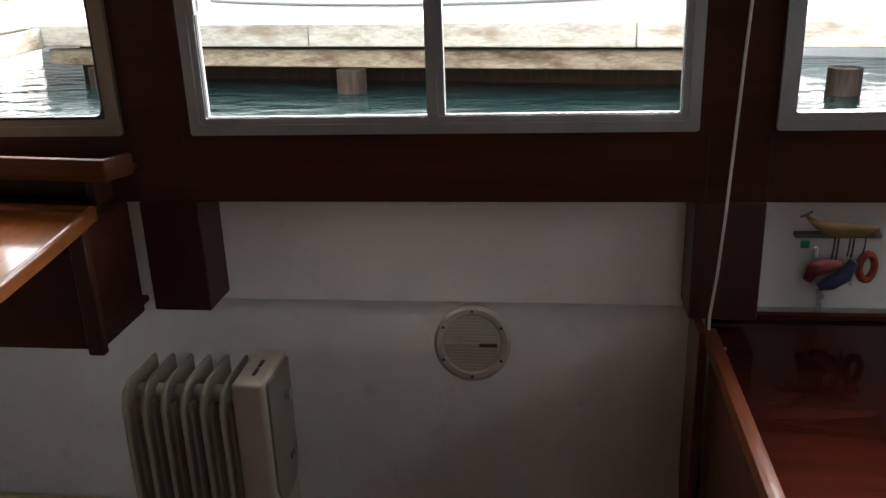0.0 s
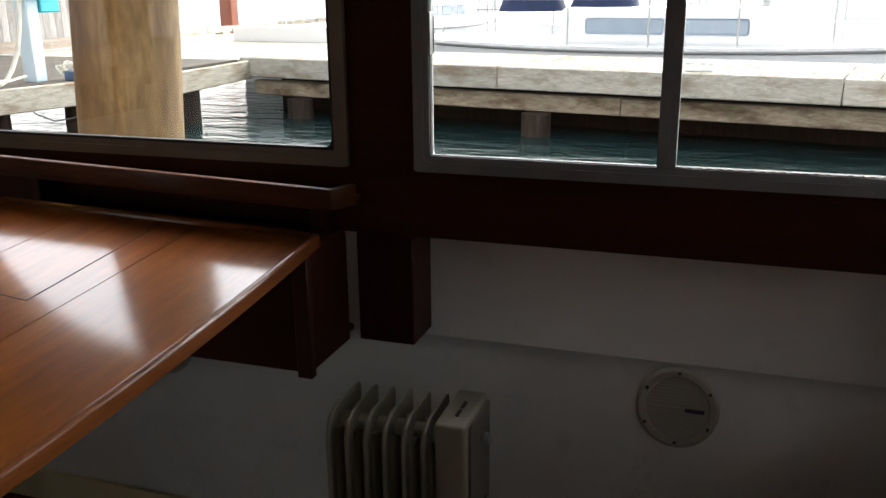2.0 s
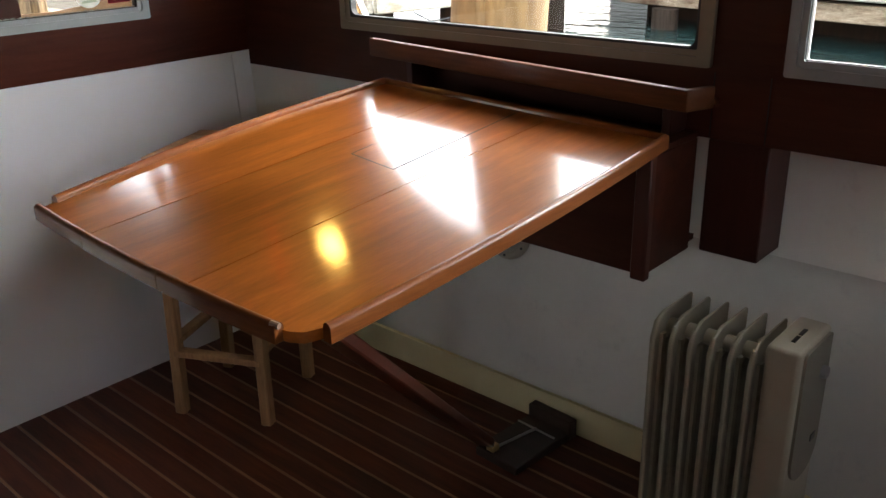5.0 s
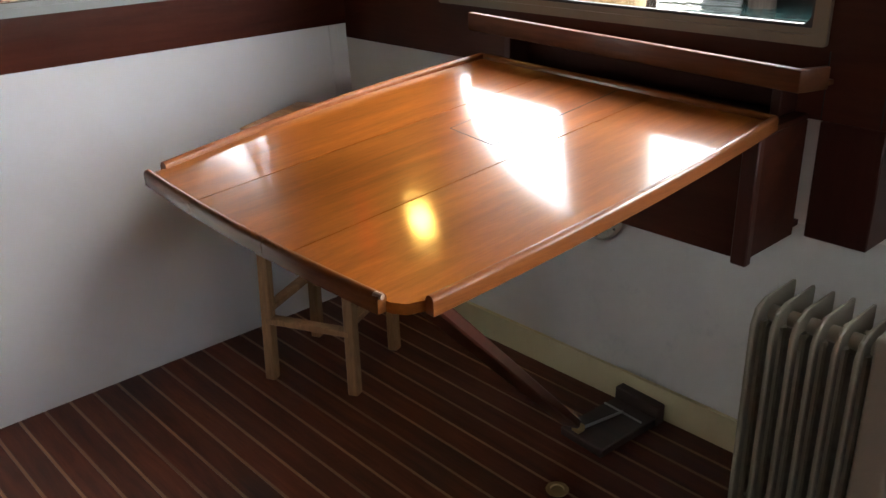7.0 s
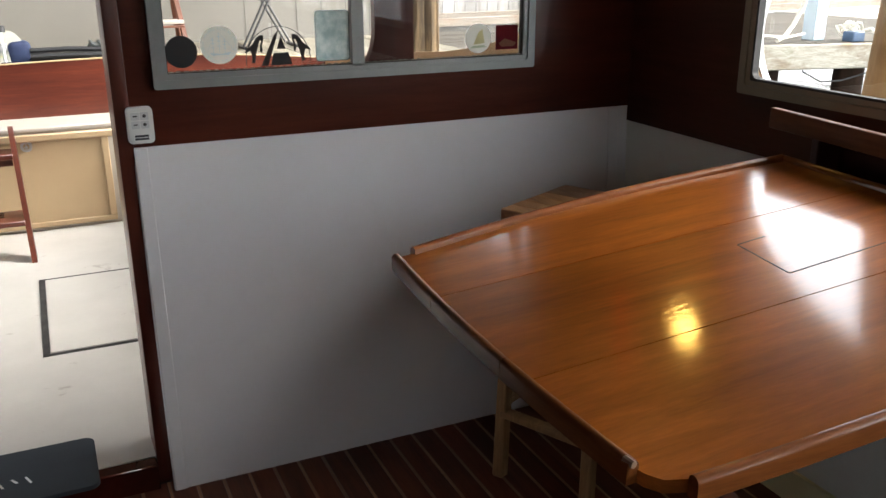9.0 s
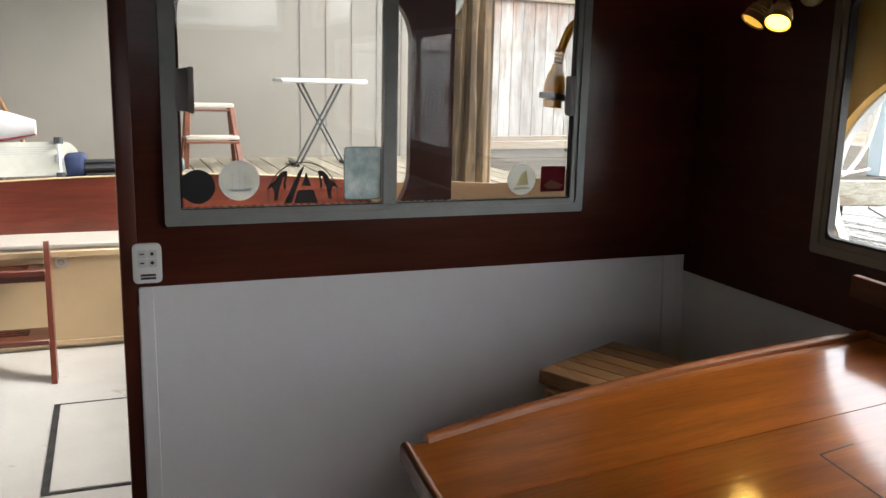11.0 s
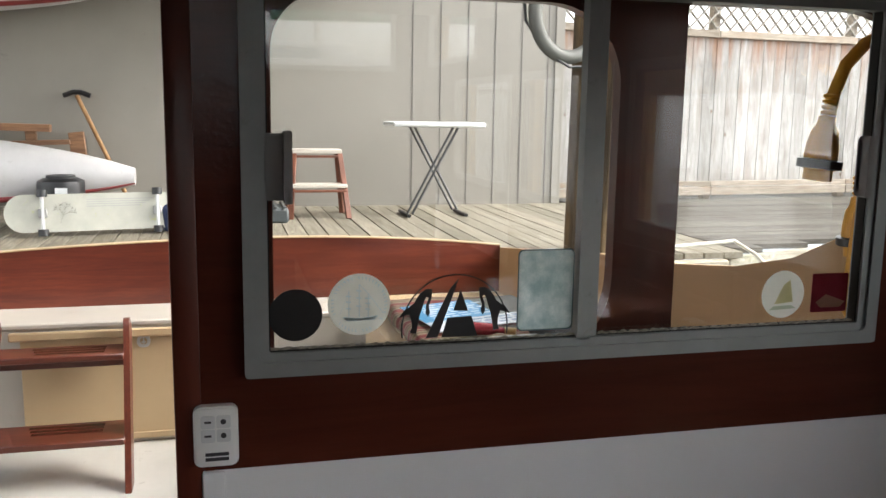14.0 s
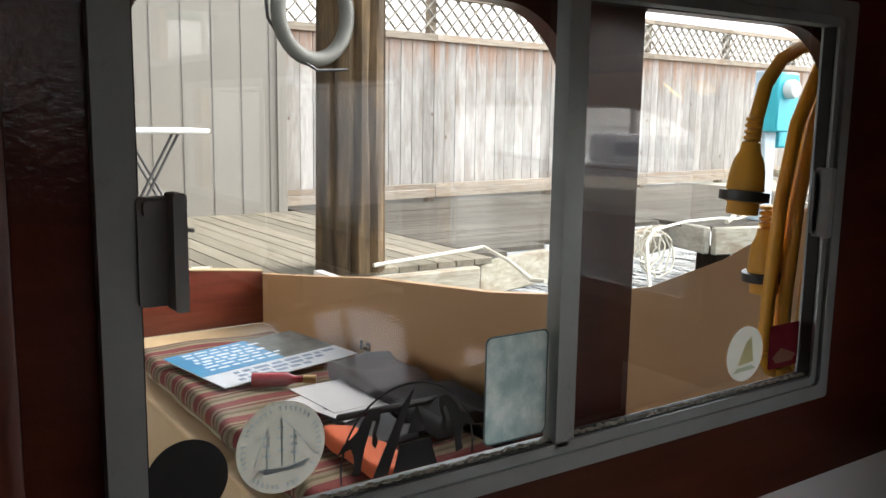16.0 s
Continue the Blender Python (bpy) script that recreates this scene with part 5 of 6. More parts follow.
for k in range(3):
    y = -0.19 + 0.03 * rk.random()
    while y < 0.2 - 0.05 * k:
        w = rk.uniform(0.02, 0.06)
        box(bm, 0.095 + 0.038 * k, 0.117 + 0.038 * k, y, y + w, 0.0031, 0.0036, 0.0, cm)
        y += w + 0.014
part("lettering_bar", bm, plain("card_print_blue", (0.14, 0.2, 0.28), 0.5), card)


def heap(x0, x1, y0, y1, z0, z1, seed, rough):
    """A soft crumpled bundle."""
    bm = B()
    box(bm, x0, x1, y0, y1, z0, z1, min(z1 - z0, y1 - y0) * 0.3, seg=3)
    bmesh.ops.subdivide_edges(bm, edges=[e for e in bm.edges if e.calc_length() > 0.05], cuts=7, use_grid_fill=True)
    for v in bm.verts:
        n = noise.noise_vector(v.co * 11.0 + Vector((seed, 0, 0)))
        v.co += Vector((n.x * rough, n.y * rough, max(n.z, 0.0 if v.co.z < z0 + 0.01 else -1.0) * rough * 1.4))
    return bm


solid("dark_jacket", heap(-4.26, -3.62, 1.60, 1.83, 0.706, 0.77, 3.0, 0.022), plain("black_cloth", (0.014, 0.014, 0.016), 0.85, vary=0.3, relief=0.4), "crumpled black jacket on the cushion", "jacket")
solid("folded_bag", heap(-3.98, -3.66, 1.43, 1.585, 0.704, 0.728, 9.0, 0.01), plain("dark_grey_cloth", (0.035, 0.036, 0.04), 0.8, vary=0.3, relief=0.4), "flat dark grey bag on the cushion", "bag")
# dark tube put into the gap behind the cushion as its shadow
bm = B()
tube(bm, [(-4.72, 1.80, 0.655), (-4.3, 1.83, 0.656), (-3.9, 1.835, 0.655), (-3.55, 1.825, 0.656), (-3.2, 1.81, 0.655)], 0.03, 10)
solid("black_hose", bm, plain("bench_gap_black", (0.014, 0.014, 0.015), 0.6), "thick dark tube along the foot of the coaming, added for the gap's shade", "hose")
bm = B()
pts = []
for i in range(13):
    a = radians(-90 + 15 * i)
    pts.append((-3.84 + 0.14 * math.cos(a) * 0.9, 1.58 + 0.15 * math.sin(a), 0.735 + 0.05 * math.sin(radians(15 * i))))
tube(bm, pts, 0.010, 8)
solid("black_strap", bm, plain("black_webbing", (0.012, 0.012, 0.013), 0.7), "black webbing strap looped over the jacket", "strap")
for x, y, turn in ((-3.96, 1.50, 14), (-4.02, 1.53, 4)):
    bm = B()
    box(bm, -0.13, 0.13, -0.10, 0.10, 0.0, 0.0015, 0.0, Matrix.Translation((x, y, 0.7315 + 0.002 * (turn < 10))) @ Matrix.Rotation(radians(turn), 4, "Z"))
    solid("paper_sheet", bm, plain("paper", (0.40, 0.40, 0.40), 0.7), "loose white printed paper on the heap", "paper")
solid("life_vest", heap(-3.78, -3.47, 1.335, 1.44, 0.704, 0.742, 5.0, 0.01), plain("orange_fabric", (0.42, 0.075, 0.02), 0.75, vary=0.2, relief=0.4), "folded orange life vest on the cushion", "life vest")
bottle = thing("red_bottle", (-4.28, 1.38, 0.71), "small red bottle with a gilt cap, lying on the cushion", "bottle")
part("body", tube(B(), [(-4.29, 1.36, 0.735), (-4.24, 1.455, 0.735), (-4.23, 1.475, 0.735), (-4.215, 1.50, 0.735)], [0.024, 0.024, 0.012, 0.010], 14), plain("red_label", (0.2, 0.02, 0.03), 0.25, coat=0.5), bottle)
part("cap", tube(B(), [(-4.2149, 1.5002, 0.735), (-4.196, 1.535, 0.735)], 0.013, 14), BRASS, bottle)

# boarding steps leaning on the locker
steps = thing("boarding_steps", (-4.9, -0.1, CF), "red mahogany boarding steps with dark tread strips", "steps")
for y, s in ((-0.40, -1), (0.098, 1)):
    bm = B()
    plate(bm, [(-4.66, CF), (-4.56, CF), (-4.965, 0.615), (-4.985, 0.645), (-5.01, 0.655), (-5.04, 0.65), (-5.06, 0.62), (-5.052, 0.58)], [], 0.0, 0.024, lambda u, v, d: (u, y + d + s * 0.05 * (0.65 - v), v))
    part("side", bm, RED_MAHOG_X, steps)
for x0, x1, z in ((-5.03, -4.87, 0.515), (-4.88, -4.66, 0.235)):
    st = part("tread", box(B(), x0, x1, -0.378 - 0.05 * (0.65 - z), 0.1 + 0.05 * (0.65 - z), z, z + 0.026, 0.004), RED_MAHOG, steps)
    bm = B()
    for k in range(3):
        box(bm, x0 + 0.03 + 0.035 * k, x0 + 0.053 + 0.035 * k, -0.25 + 0.01 * k, 0.03, z + 0.0262, z + 0.0275)
    part("grip_strip", bm, COUNTER, st)
part("riser", box(B(), -5.005, -4.985, -0.378, 0.1, 0.46, 0.5145, 0.003), RED_MAHOG, steps)

# shore-power cable hanging outside the aft window
cable = thing("shore_power_cable", (-2.74, 1.8, 1.1), "coiled yellow shore power cable with two plugs, hanging outside the window", "cable")
CX = AFT - 0.165
loops = [(0.0, 1.775, 1.13), (0.012, 1.808, 1.10), (-0.015, 1.838, 1.12), (0.012, 1.87, 1.09)]
for dx, y, zb in loops:
    bm = B()
    pts = [(CX + dx, y - 0.055, zb + 0.02), (CX + dx, y - 0.05, 1.25), (CX + dx, y - 0.035, 1.42), (CX + dx, y - 0.005, 1.56), (CX + dx, y + 0.05, 1.66), (CX + dx, y + 0.12, 1.70), (CX + dx, y + 0.2, 1.66), (CX + dx, y + 0.21, 1.4), (CX + dx, y + 0.19, 1.15), (CX + dx, y + 0.08, zb - 0.06), (CX + dx, y - 0.03, zb - 0.02), (CX + dx, y - 0.055, zb + 0.02)]
    tube(bm, pts, 0.0125, 10)
    part("loop", bm, YELLOW, cable)
bm = B()
tube(bm, [(CX + 0.01, 1.634, 1.53), (CX + 0.01, 1.640, 1.57), (CX + 0.005, 1.665, 1.625), (CX, 1.71, 1.668), (CX, 1.77, 1.695), (CX, 1.86, 1.70)], 0.0125, 10)
part("tail", bm, YELLOW, cable)


def plug(y, z, dy, dx=0.0):
    m = Matrix.Translation((CX + 0.01 - dx, y, z)) @ Matrix.Rotation(radians(dy), 4, "X") @ Matrix.Diagonal((0.74, 0.74, 0.86, 1))
    p = part("plug", lathe(B(), [(0.012, 0.10), (0.021, 0.096), (0.024, 0.078), (0.034, 0.062), (0.040, 0.035), (0.043, 0.0), (0.044, -0.02), (0.036, -0.022), (0.036, -0.045), (0.02, -0.047)], m, 24), YELLOW, cable)
    part("locking_ring", lathe(B(), [(0.044, 0.002), (0.056, 0.0), (0.056, -0.018), (0.044, -0.02)], m, 28), BLACK, p)
    t = B()
    for k in range(4):
        lathe(t, [(0.013, 0.10 + 0.012 * k), (0.019, 0.103 + 0.012 * k), (0.019, 0.108 + 0.012 * k), (0.013, 0.11 + 0.012 * k)], m, 16)
    part("strain_relief", t, YELLOW, p)


plug(1.622, 1.445, -6)
plug(1.765, 1.285, 3, 0.05)

# ---- docks ----
def dock_beam(p0, p1, w, h, material, parent, name="beam"):
    return part(name, beam(B(), p0, p1, w, h, 0.012), material, parent)


WALLX, CORNER = -9.42, 3.78      # building face and its corner
EDGE = -6.32                     # edge of the dock over the water


def fence_x(y):
    return -9.5 - 0.085 * (y - CORNER)


rnd = random.Random(5)
# the dock's own timbers: fascia over the water, a lower beam set back, piles
y = -4.0
for y1 in (-0.5, 2.6, 3.75):
    dock_beam((EDGE, y, DECK - 0.16), (EDGE, y1 - 0.006, DECK - 0.16), 0.07, 0.24, BEAM_Y, dock, "fascia")
    y = y1
# past the corner the edge runs back at a slant, then a platform with the power pedestal stands out
dock_beam((-6.40, 3.79, DECK - 0.16), (-7.30, 6.70, DECK - 0.16), 0.07, 0.24, BEAM_Y, dock, "fascia")
dock_beam((-7.27, 6.69, DECK - 0.12), (-6.72, 6.55, DECK - 0.12), 0.07, 0.24, BEAM_X, dock, "fascia")
dock_beam((-6.67, 6.56, DECK - 0.12), (-6.36, 7.88, DECK - 0.12), 0.07, 0.24, BEAM_Y, dock, "fascia")
dock_beam((-5.955, 7.95, DECK - 0.12), (-6.17, 10.44, DECK - 0.12), 0.07, 0.24, BEAM_Y, dock, 'fascia')
dock_beam((-5.99, 7.92, DECK - 0.12), (-6.30, 7.92, DECK - 0.12), 0.07, 0.24, BEAM_X, dock, 'fascia')
for a, b in ((-4, -0.2), (-0.2, 3.5)):
    dock_beam((EDGE - 0.22, a, 0.22), (EDGE - 0.22, b - 0.006, 0.22), 0.14, 0.16, BEAM_Y, dock, "lower_beam")


def pile(x, y, r, z0, z1, material, parent, name="pile", lean=0.0, cracks=()):
    """A round timber; cracks are (angle, depth, half width) of the splits that run up it."""
    bm = B()
    n, seg = 26, 72
    rings = []
    for k in range(n):
        q = k / (n - 1)
        z = z0 + (z1 - z0) * q
        cx = x + lean * q + 0.01 * noise.noise((x, y, q * 3))
        cy = y + 0.01 * noise.noise((y, x, q * 3 + 9))
        ring = []
        for i in range(seg):
            a = 2 * math.pi * i / seg
            w = r * (1.06 - 0.1 * q) * (1 + 0.035 * noise.noise((math.cos(a) * 2.2, math.sin(a) * 2.2, z * 0.7 + x)))
            w -= r * 0.035 * max(0.0, noise.noise((math.cos(a) * 6, math.sin(a) * 6, z * 0.35 + y)))
            for ca, depth, half in cracks:
                d = abs((a - radians(ca) - 0.10 * noise.noise((ca, z * 0.9, 3)) + math.pi) % (2 * math.pi) - math.pi)
                w -= depth * max(0.0, 1 - d / radians(half)) ** 0.7
            ring.append(bm.verts.new((cx + w * math.cos(a), cy + w * math.sin(a), z)))
        rings.append(ring)
    for a, b in zip(rings, rings[1:]):
        for i in range(seg):
            bm.faces.new((a[i], a[(i + 1) % seg], b[(i + 1) % seg], b[i]))
    bm.faces.new(list(reversed(rings[0])))
    bm.faces.new(rings[-1])
    ob = new(name, finish(name, bm, material))
    if parent:
        ob.parent = parent
        ob.matrix_parent_inverse = parent.matrix_basis.inverted()
    return ob


for xx, yy in ((-6.86, 6.82), (-6.62, 7.72), (-6.5, 9.5), (-7.15, 5.6)):
    pile(xx, yy, 0.15, -1.5, 0.40, PILE_DARK, dock)

far_dock = thing("far_dock", (-1, 9.6, DECK), "weathered timber dock across the water", kind="structure")


def far_y(x):
    return 9.3 - 0.185 * x


for x0, x1 in ((-6.3, -2.6), (-2.6, 0.9), (0.9, 5.0), (5.0, 9.0)):
    dock_beam((x0 + 0.004, far_y(x0), DECK - 0.09), (x1 - 0.004, far_y(x1), DECK - 0.09), 0.07, 0.25, BEAM_X, far_dock, "fascia")
for x0, x1 in ((-6.2, -1.2), (-1.2, 1.75)):
    dock_beam((x0, far_y(x0) + 0.25, 0.25), (x1 - 0.006, far_y(x1) + 0.25, 0.25), 0.16, 0.19, BEAM_LOW, far_dock, "lower_beam")
for x in (-5.4, -2.15, 2.93, 6.0):
    pile(x, far_y(x) + (0.06 if x < 1.8 else 0.45), 0.17, -1.5, 0.15 if x < 1.8 else 0.16, PILE_WET, far_dock)
bm = B()
for k in range(100):
    x = -6.3 + 0.15 * k
    m = Matrix.Translation((x, far_y(x), 0)) @ Matrix.Rotation(math.atan(-0.185), 4, "Z")
    box(bm, 0, 0.142, 0.0, 1.8, DECK - 0.0, DECK + 0.035 + 0.004 * rnd.random(), 0, m)
o = part("planking", bm, BEAM_Y, far_dock)
o["kind"] = "stuff"
# dark boards added under the far dock to make its underside shade
for q in (0.95, 1.7):
    for x0, x1 in ((-6.2, -1.2), (-1.2, 1.75)):
        dock_beam((x0, far_y(x0) + q, 0.19), (x1, far_y(x1) + q, 0.19), 0.1, 0.7, PILE_DARK, far_dock, 'float')
bm = B()
box(bm, -0.14, 0.14, -0.035, 0.035, 0.0, 0.03, 0.008)
tube(bm, [(-0.08, 0, 0.03), (-0.06, 0, 0.07), (-0.12, 0, 0.085)], 0.018, 8)
tube(bm, [(0.08, 0, 0.03), (0.06, 0, 0.07), (0.12, 0, 0.085)], 0.018, 8)
tube(bm, [(-0.14, 0, 0.085), (0.14, 0, 0.085)], 0.02, 8)
cleat = solid("mooring_cleat", bm, HULLWHITE, "white mooring cleat on the far dock edge", "cleat")
cleat.matrix_basis = Matrix.Translation((-0.42, far_y(-0.42) + 0.14, DECK + 0.04)) @ Matrix.Rotation(math.atan(-0.185), 4, "Z")

piling = tagged(pile(-2.425, 3.03, 0.196, -1.5, 3.2, PILE, None, "piling", 0.28, ((-70, 0.02, 7), (-38, 0.012, 5))), "thick weathered wooden piling standing in the water beside the boat", "piling")
dock_post = tagged(pile(-6.43, 2.86, 0.20, 0.62, 4.2, PILE_POST, None, "dock_post", 0.0, ((-22, 0.06, 9), (14, 0.05, 8), (48, 0.03, 6), (-60, 0.03, 6))), "tall round weathered timber post through the dock", "post")

# the beige building closes the view
building = thing("dock_building", (WALLX - 1, 0, DECK), "beige board-and-batten building on the dock", "building")
# wall carried up unseen to 8.5 to hold back sky light
part("wall", box(B(), WALLX - 2.5, WALLX, -7.0, CORNER, DECK, 8.5), SIDING, building)
# panel joints laid on as grey strips, their shade put into the colour
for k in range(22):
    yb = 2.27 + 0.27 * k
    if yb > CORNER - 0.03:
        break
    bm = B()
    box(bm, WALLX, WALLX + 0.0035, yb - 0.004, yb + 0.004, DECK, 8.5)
    part("panel_joint", bm, plain("joint_shade_grey", (0.12, 0.11, 0.1), 0.8), building)
part("corner_board", box(B(), WALLX + 0.0005, WALLX + 0.018, CORNER - 0.09, CORNER + 0.004, DECK, 8.5, 0.003), SIDING, building)

fence = thing("dock_fence", (-9.8, 8, DECK), "weathered cedar board fence with a lattice top", "fence")
FT = 2.32
dirv = Vector((fence_x(14.5) - fence_x(CORNER), 14.5 - CORNER, 0)).normalized()
fm = Matrix((dirv, Vector((0, 0, 1)), dirv.cross(Vector((0, 0, 1))))).transposed().to_4x4()
fm.translation = Vector((fence_x(CORNER), CORNER, 0))      # local x along the fence, y up, z towards -x or +x
FL = (14.5 - CORNER) / dirv.y
u = 0.03
while u < FL:
    w = 0.138 + 0.01 * rnd.random()
    dz = 0.004 * rnd.random()
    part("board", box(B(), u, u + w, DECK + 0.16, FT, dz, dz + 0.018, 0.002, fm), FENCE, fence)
    u += w + 0.002 + 0.004 * rnd.random()
LATTICE = weathered("pale_lattice_lath", (0.42, 0.39, 0.35), (0.72, 0.69, 0.64), "y", (0.35, 0.28, 0.22), 0.62)
RAILW = weathered("cedar_rail", (0.24, 0.2, 0.16), (0.5, 0.44, 0.37), "y", (0.3, 0.2, 0.13), 0.6)
for k in range(6):
    u0, u1 = k * 1.82, k * 1.82 + 1.815
    part("bottom_rail", box(B(), u0, u1, DECK + 0.05, DECK + 0.14, 0.02, 0.06, 0.004, fm), RAILW, fence)
    part("bottom_rail", box(B(), u0, u1, DECK + 0.145, DECK + 0.20, 0.024, 0.05, 0.004, fm), RAILW, fence)
    part("top_rail", box(B(), u0, u1, FT, FT + 0.075, 0.0, 0.06, 0.004, fm), RAILW, fence)
    part("cap_rail", box(B(), u0, u1, FT + 0.44, FT + 0.50, -0.005, 0.065, 0.004, fm), RAILW, fence)
    part("post", box(B(), u1 - 0.045, u1 + 0.045, DECK, FT + 0.44, -0.1, -0.012, 0.004, fm), RAILW, fence)
    bm = B()
    step = 0.165
    for s in (1, -1):
        q = -0.37
        while q < 1.82:
            a0, b0 = q, FT + 0.075
            a1, b1 = q + 0.365, FT + 0.44
            lo_, hi_ = max(0.0, a0), min(1.815, a1)
            if hi_ - lo_ > 0.02:
                za, zb = b0 + (lo_ - a0), b0 + (hi_ - a0)
                if s < 0:
                    za, zb = 2 * FT + 0.515 - za, 2 * FT + 0.515 - zb
                pa, pb = fm @ Vector((u0 + lo_, za, 0.02 + 0.004 * s)), fm @ Vector((u0 + hi_, zb, 0.02 + 0.004 * s))
                beam(bm, pa, pb, 0.007, 0.042, 0.0, up=tuple(fm.to_3x3() @ Vector((0, 0, 1))))
            q += step
    part("lattice", bm, LATTICE, fence)

PX, PY = 0.13, -0.20
pedestal = thing("power_pedestal", (-6.85, 7.2, DECK), "white dock power pedestal with turquoise boxes", "pedestal")
part("column", box(B(), -7.06 + PX, -6.90 + PX, 7.54 + PY, 7.70 + PY, DECK, 2.0, 0.01), plain("pedestal_white", (0.6, 0.72, 0.8), 0.4), pedestal)
part("box", box(B(), -6.91 + PX, -6.74 + PX, 7.46 + PY, 7.76 + PY, 1.45, 1.98, 0.015), BLUE, pedestal)
part("box", box(B(), -7.06 + PX, -6.88 + PX, 7.702 + PY, 7.98 + PY, 1.30, 1.95, 0.015), BLUE, pedestal)
part("meter", lathe(B(), [(0.085, 0), (0.085, 0.05), (0.07, 0.08), (0.02, 0.09)], Matrix.Translation((-6.74 + PX, 7.60 + PY, 1.83)) @ Matrix.Rotation(radians(90), 4, "Y"), 24), PLASTIC, pedestal)
bm = B()
tube(bm, [(-6.80, 7.30, 1.5), (-6.77, 7.22, 1.2), (-6.78, 7.16, 0.95), (-6.80, 7.08, 0.78), (-6.80, 6.98, 0.67), (-6.76, 6.85, 0.645)], 0.022, 8)
part("hose", bm, ROPE, pedestal)

tap = thing("hose_coil", (-6.72, 7.72, DECK), "tangle of white water hose beside the power pedestal", "hose")
bm = B()
for k in range(5):
    tube(bm, [(-6.70 + 0.09 * math.cos(a + k) + 0.02 * k, 7.70 + (0.10 - 0.008 * k) * math.sin(a + k), 0.71 + 0.05 * math.sin(2 * a + k) + 0.012 * k) for a in [2 * math.pi * i / 14 for i in range(15)]], 0.011, 6)
part("coil", bm, ROPE, tap)
part("tail", tube(B(), [(-6.62, 7.80, 0.70), (-6.50, 7.82, 0.74), (-6.36, 7.80, 0.66), (-6.31, 7.76, 0.52), (-6.31, 7.74, 0.42)], 0.02, 8), ROPE, tap)
solid("blue_crate", box(B(), -6.62, -6.48, 7.56, 7.72, DECK + 0.003, DECK + 0.10, 0.01), plain("slate_blue_plastic", (0.06, 0.10, 0.17), 0.5), "small slate-blue plastic crate on the dock edge", "crate")
solid("dock_cable", tube(B(), [(-6.66, 6.95, 0.60), (-6.56, 6.98, 0.52), (-6.55, 7.02, 0.36), (-6.48, 7.2, 0.26), (-6.42, 7.4, 0.27), (-6.37, 7.6, 0.32), (-6.31, 7.75, 0.38), (-6.30, 7.8, 0.50), (-6.34, 7.82, 0.62)], 0.008, 6), BLACK, "thin black cable slung under the dock edge", "cable")

rope = thing("dock_rope", (-6.35, 5.3, DECK), "white mooring rope coiled on the dock edge", "rope")
bm = B()
tube(bm, [(-6.22, 2.9, 0.67), (-6.3, 3.4, 0.68), (-6.33, 3.8, 0.70), (-6.0, 3.75, 0.66), (-5.6, 3.6, 0.62), (-5.36, 3.5, 0.66)], 0.013, 8)
tube(bm, [(-5.2, 4.2, 0.3), (-5.7, 4.7, 0.52), (-6.1, 5.1, 0.66), (-6.3, 5.4, 0.72), (-6.42, 5.9, 0.74), (-6.56, 6.5, 0.72), (-6.68, 6.9, 0.68), (-6.76, 7.2, 0.70)], 0.012, 8)
for k in range(5):
    a0 = k * 0.9
    pts = [(-6.24 - 0.012 * k, 5.25 + 0.055 * k + (0.10 + 0.012 * k) * math.cos(a + a0), 0.60 - 0.02 * k + (0.13 + 0.01 * k) * math.sin(a + a0)) for a in [2 * math.pi * i / 16 for i in range(17)]]
    tube(bm, [Vector(p) + Vector((0.03 * noise.noise((i * 0.7, k, 1)), 0.05 * noise.noise((i * 0.6, k, 5)), 0.06 * noise.noise((i * 0.5, k, 9)))) for i, p in enumerate(pts)], 0.007, 6)
part("line", bm, ROPE, rope)

ring = thing("life_ring", (-6.32, 2.58, 1.8), "faded grey-white life ring hung on the dock post", "life ring")
part("ring", tube(B(), [(-6.22 - 0.05 * math.cos(a), 2.52 + 0.23 * math.cos(a), 2.10 + 0.25 * math.sin(a)) for a in [2 * math.pi * k / 32 for k in range(33)]], 0.042, 12, caps=False), plain("faded_ring", (0.10, 0.098, 0.085), 0.6, vary=0.25), ring)
part("line", tube(B(), [(-6.2, 2.22, 2.3), (-6.19, 2.24, 2.05), (-6.19, 2.36, 1.88), (-6.18, 2.52, 1.79), (-6.18, 2.70, 1.80)], 0.009, 6), BLACK, ring)

# unseen slabs added over the dock and the cockpit to shade them
part("eaves", box(B(), WALLX, WALLX + 4.2, -7.0, 2.0, 2.95, 3.05, 0.01), SIDING, building)
solid("cockpit_roof", box(B(), -4.6, -2.73, -2.2, 2.2, TOP + 0.06, TOP + 0.11, 0.01), CEIL, "unseen slab over the cockpit, added to shade it", kind="structure")

# ---- things on the dock in front of the building ----
def folding_table_small(x, y):
    root = thing("folding_side_table", (x, y, DECK), "small white folding table with crossed steel legs", "table")
    part("tabletop", box(B(), x - 0.24, x + 0.24, y - 0.40, y + 0.40, 1.385, 1.425, 0.016, seg=3), PLASTIC, root)
    for s in (-1, 1):
        for q in (-0.022, 0.022):
            bm = B()
            tube(bm, [(x + s * 0.16, y - s * 0.24 + q, DECK + 0.03), (x + s * 0.10, y + s * 0.17 + q, 1.385)], 0.011, 8)
            part("leg", bm, plain("dark_steel_leg", (0.08, 0.08, 0.08), 0.4, 0.5), root)
    for s in (-1, 1):
        bm = B()
        tube(bm, [(x - 0.2, y + s * 0.25, DECK + 0.018), (x + 0.2, y + s * 0.25, DECK + 0.018)], 0.016, 8)
        part("foot", bm, BLACK, root)
    return root


folding_table_small(-8.62, 2.29)

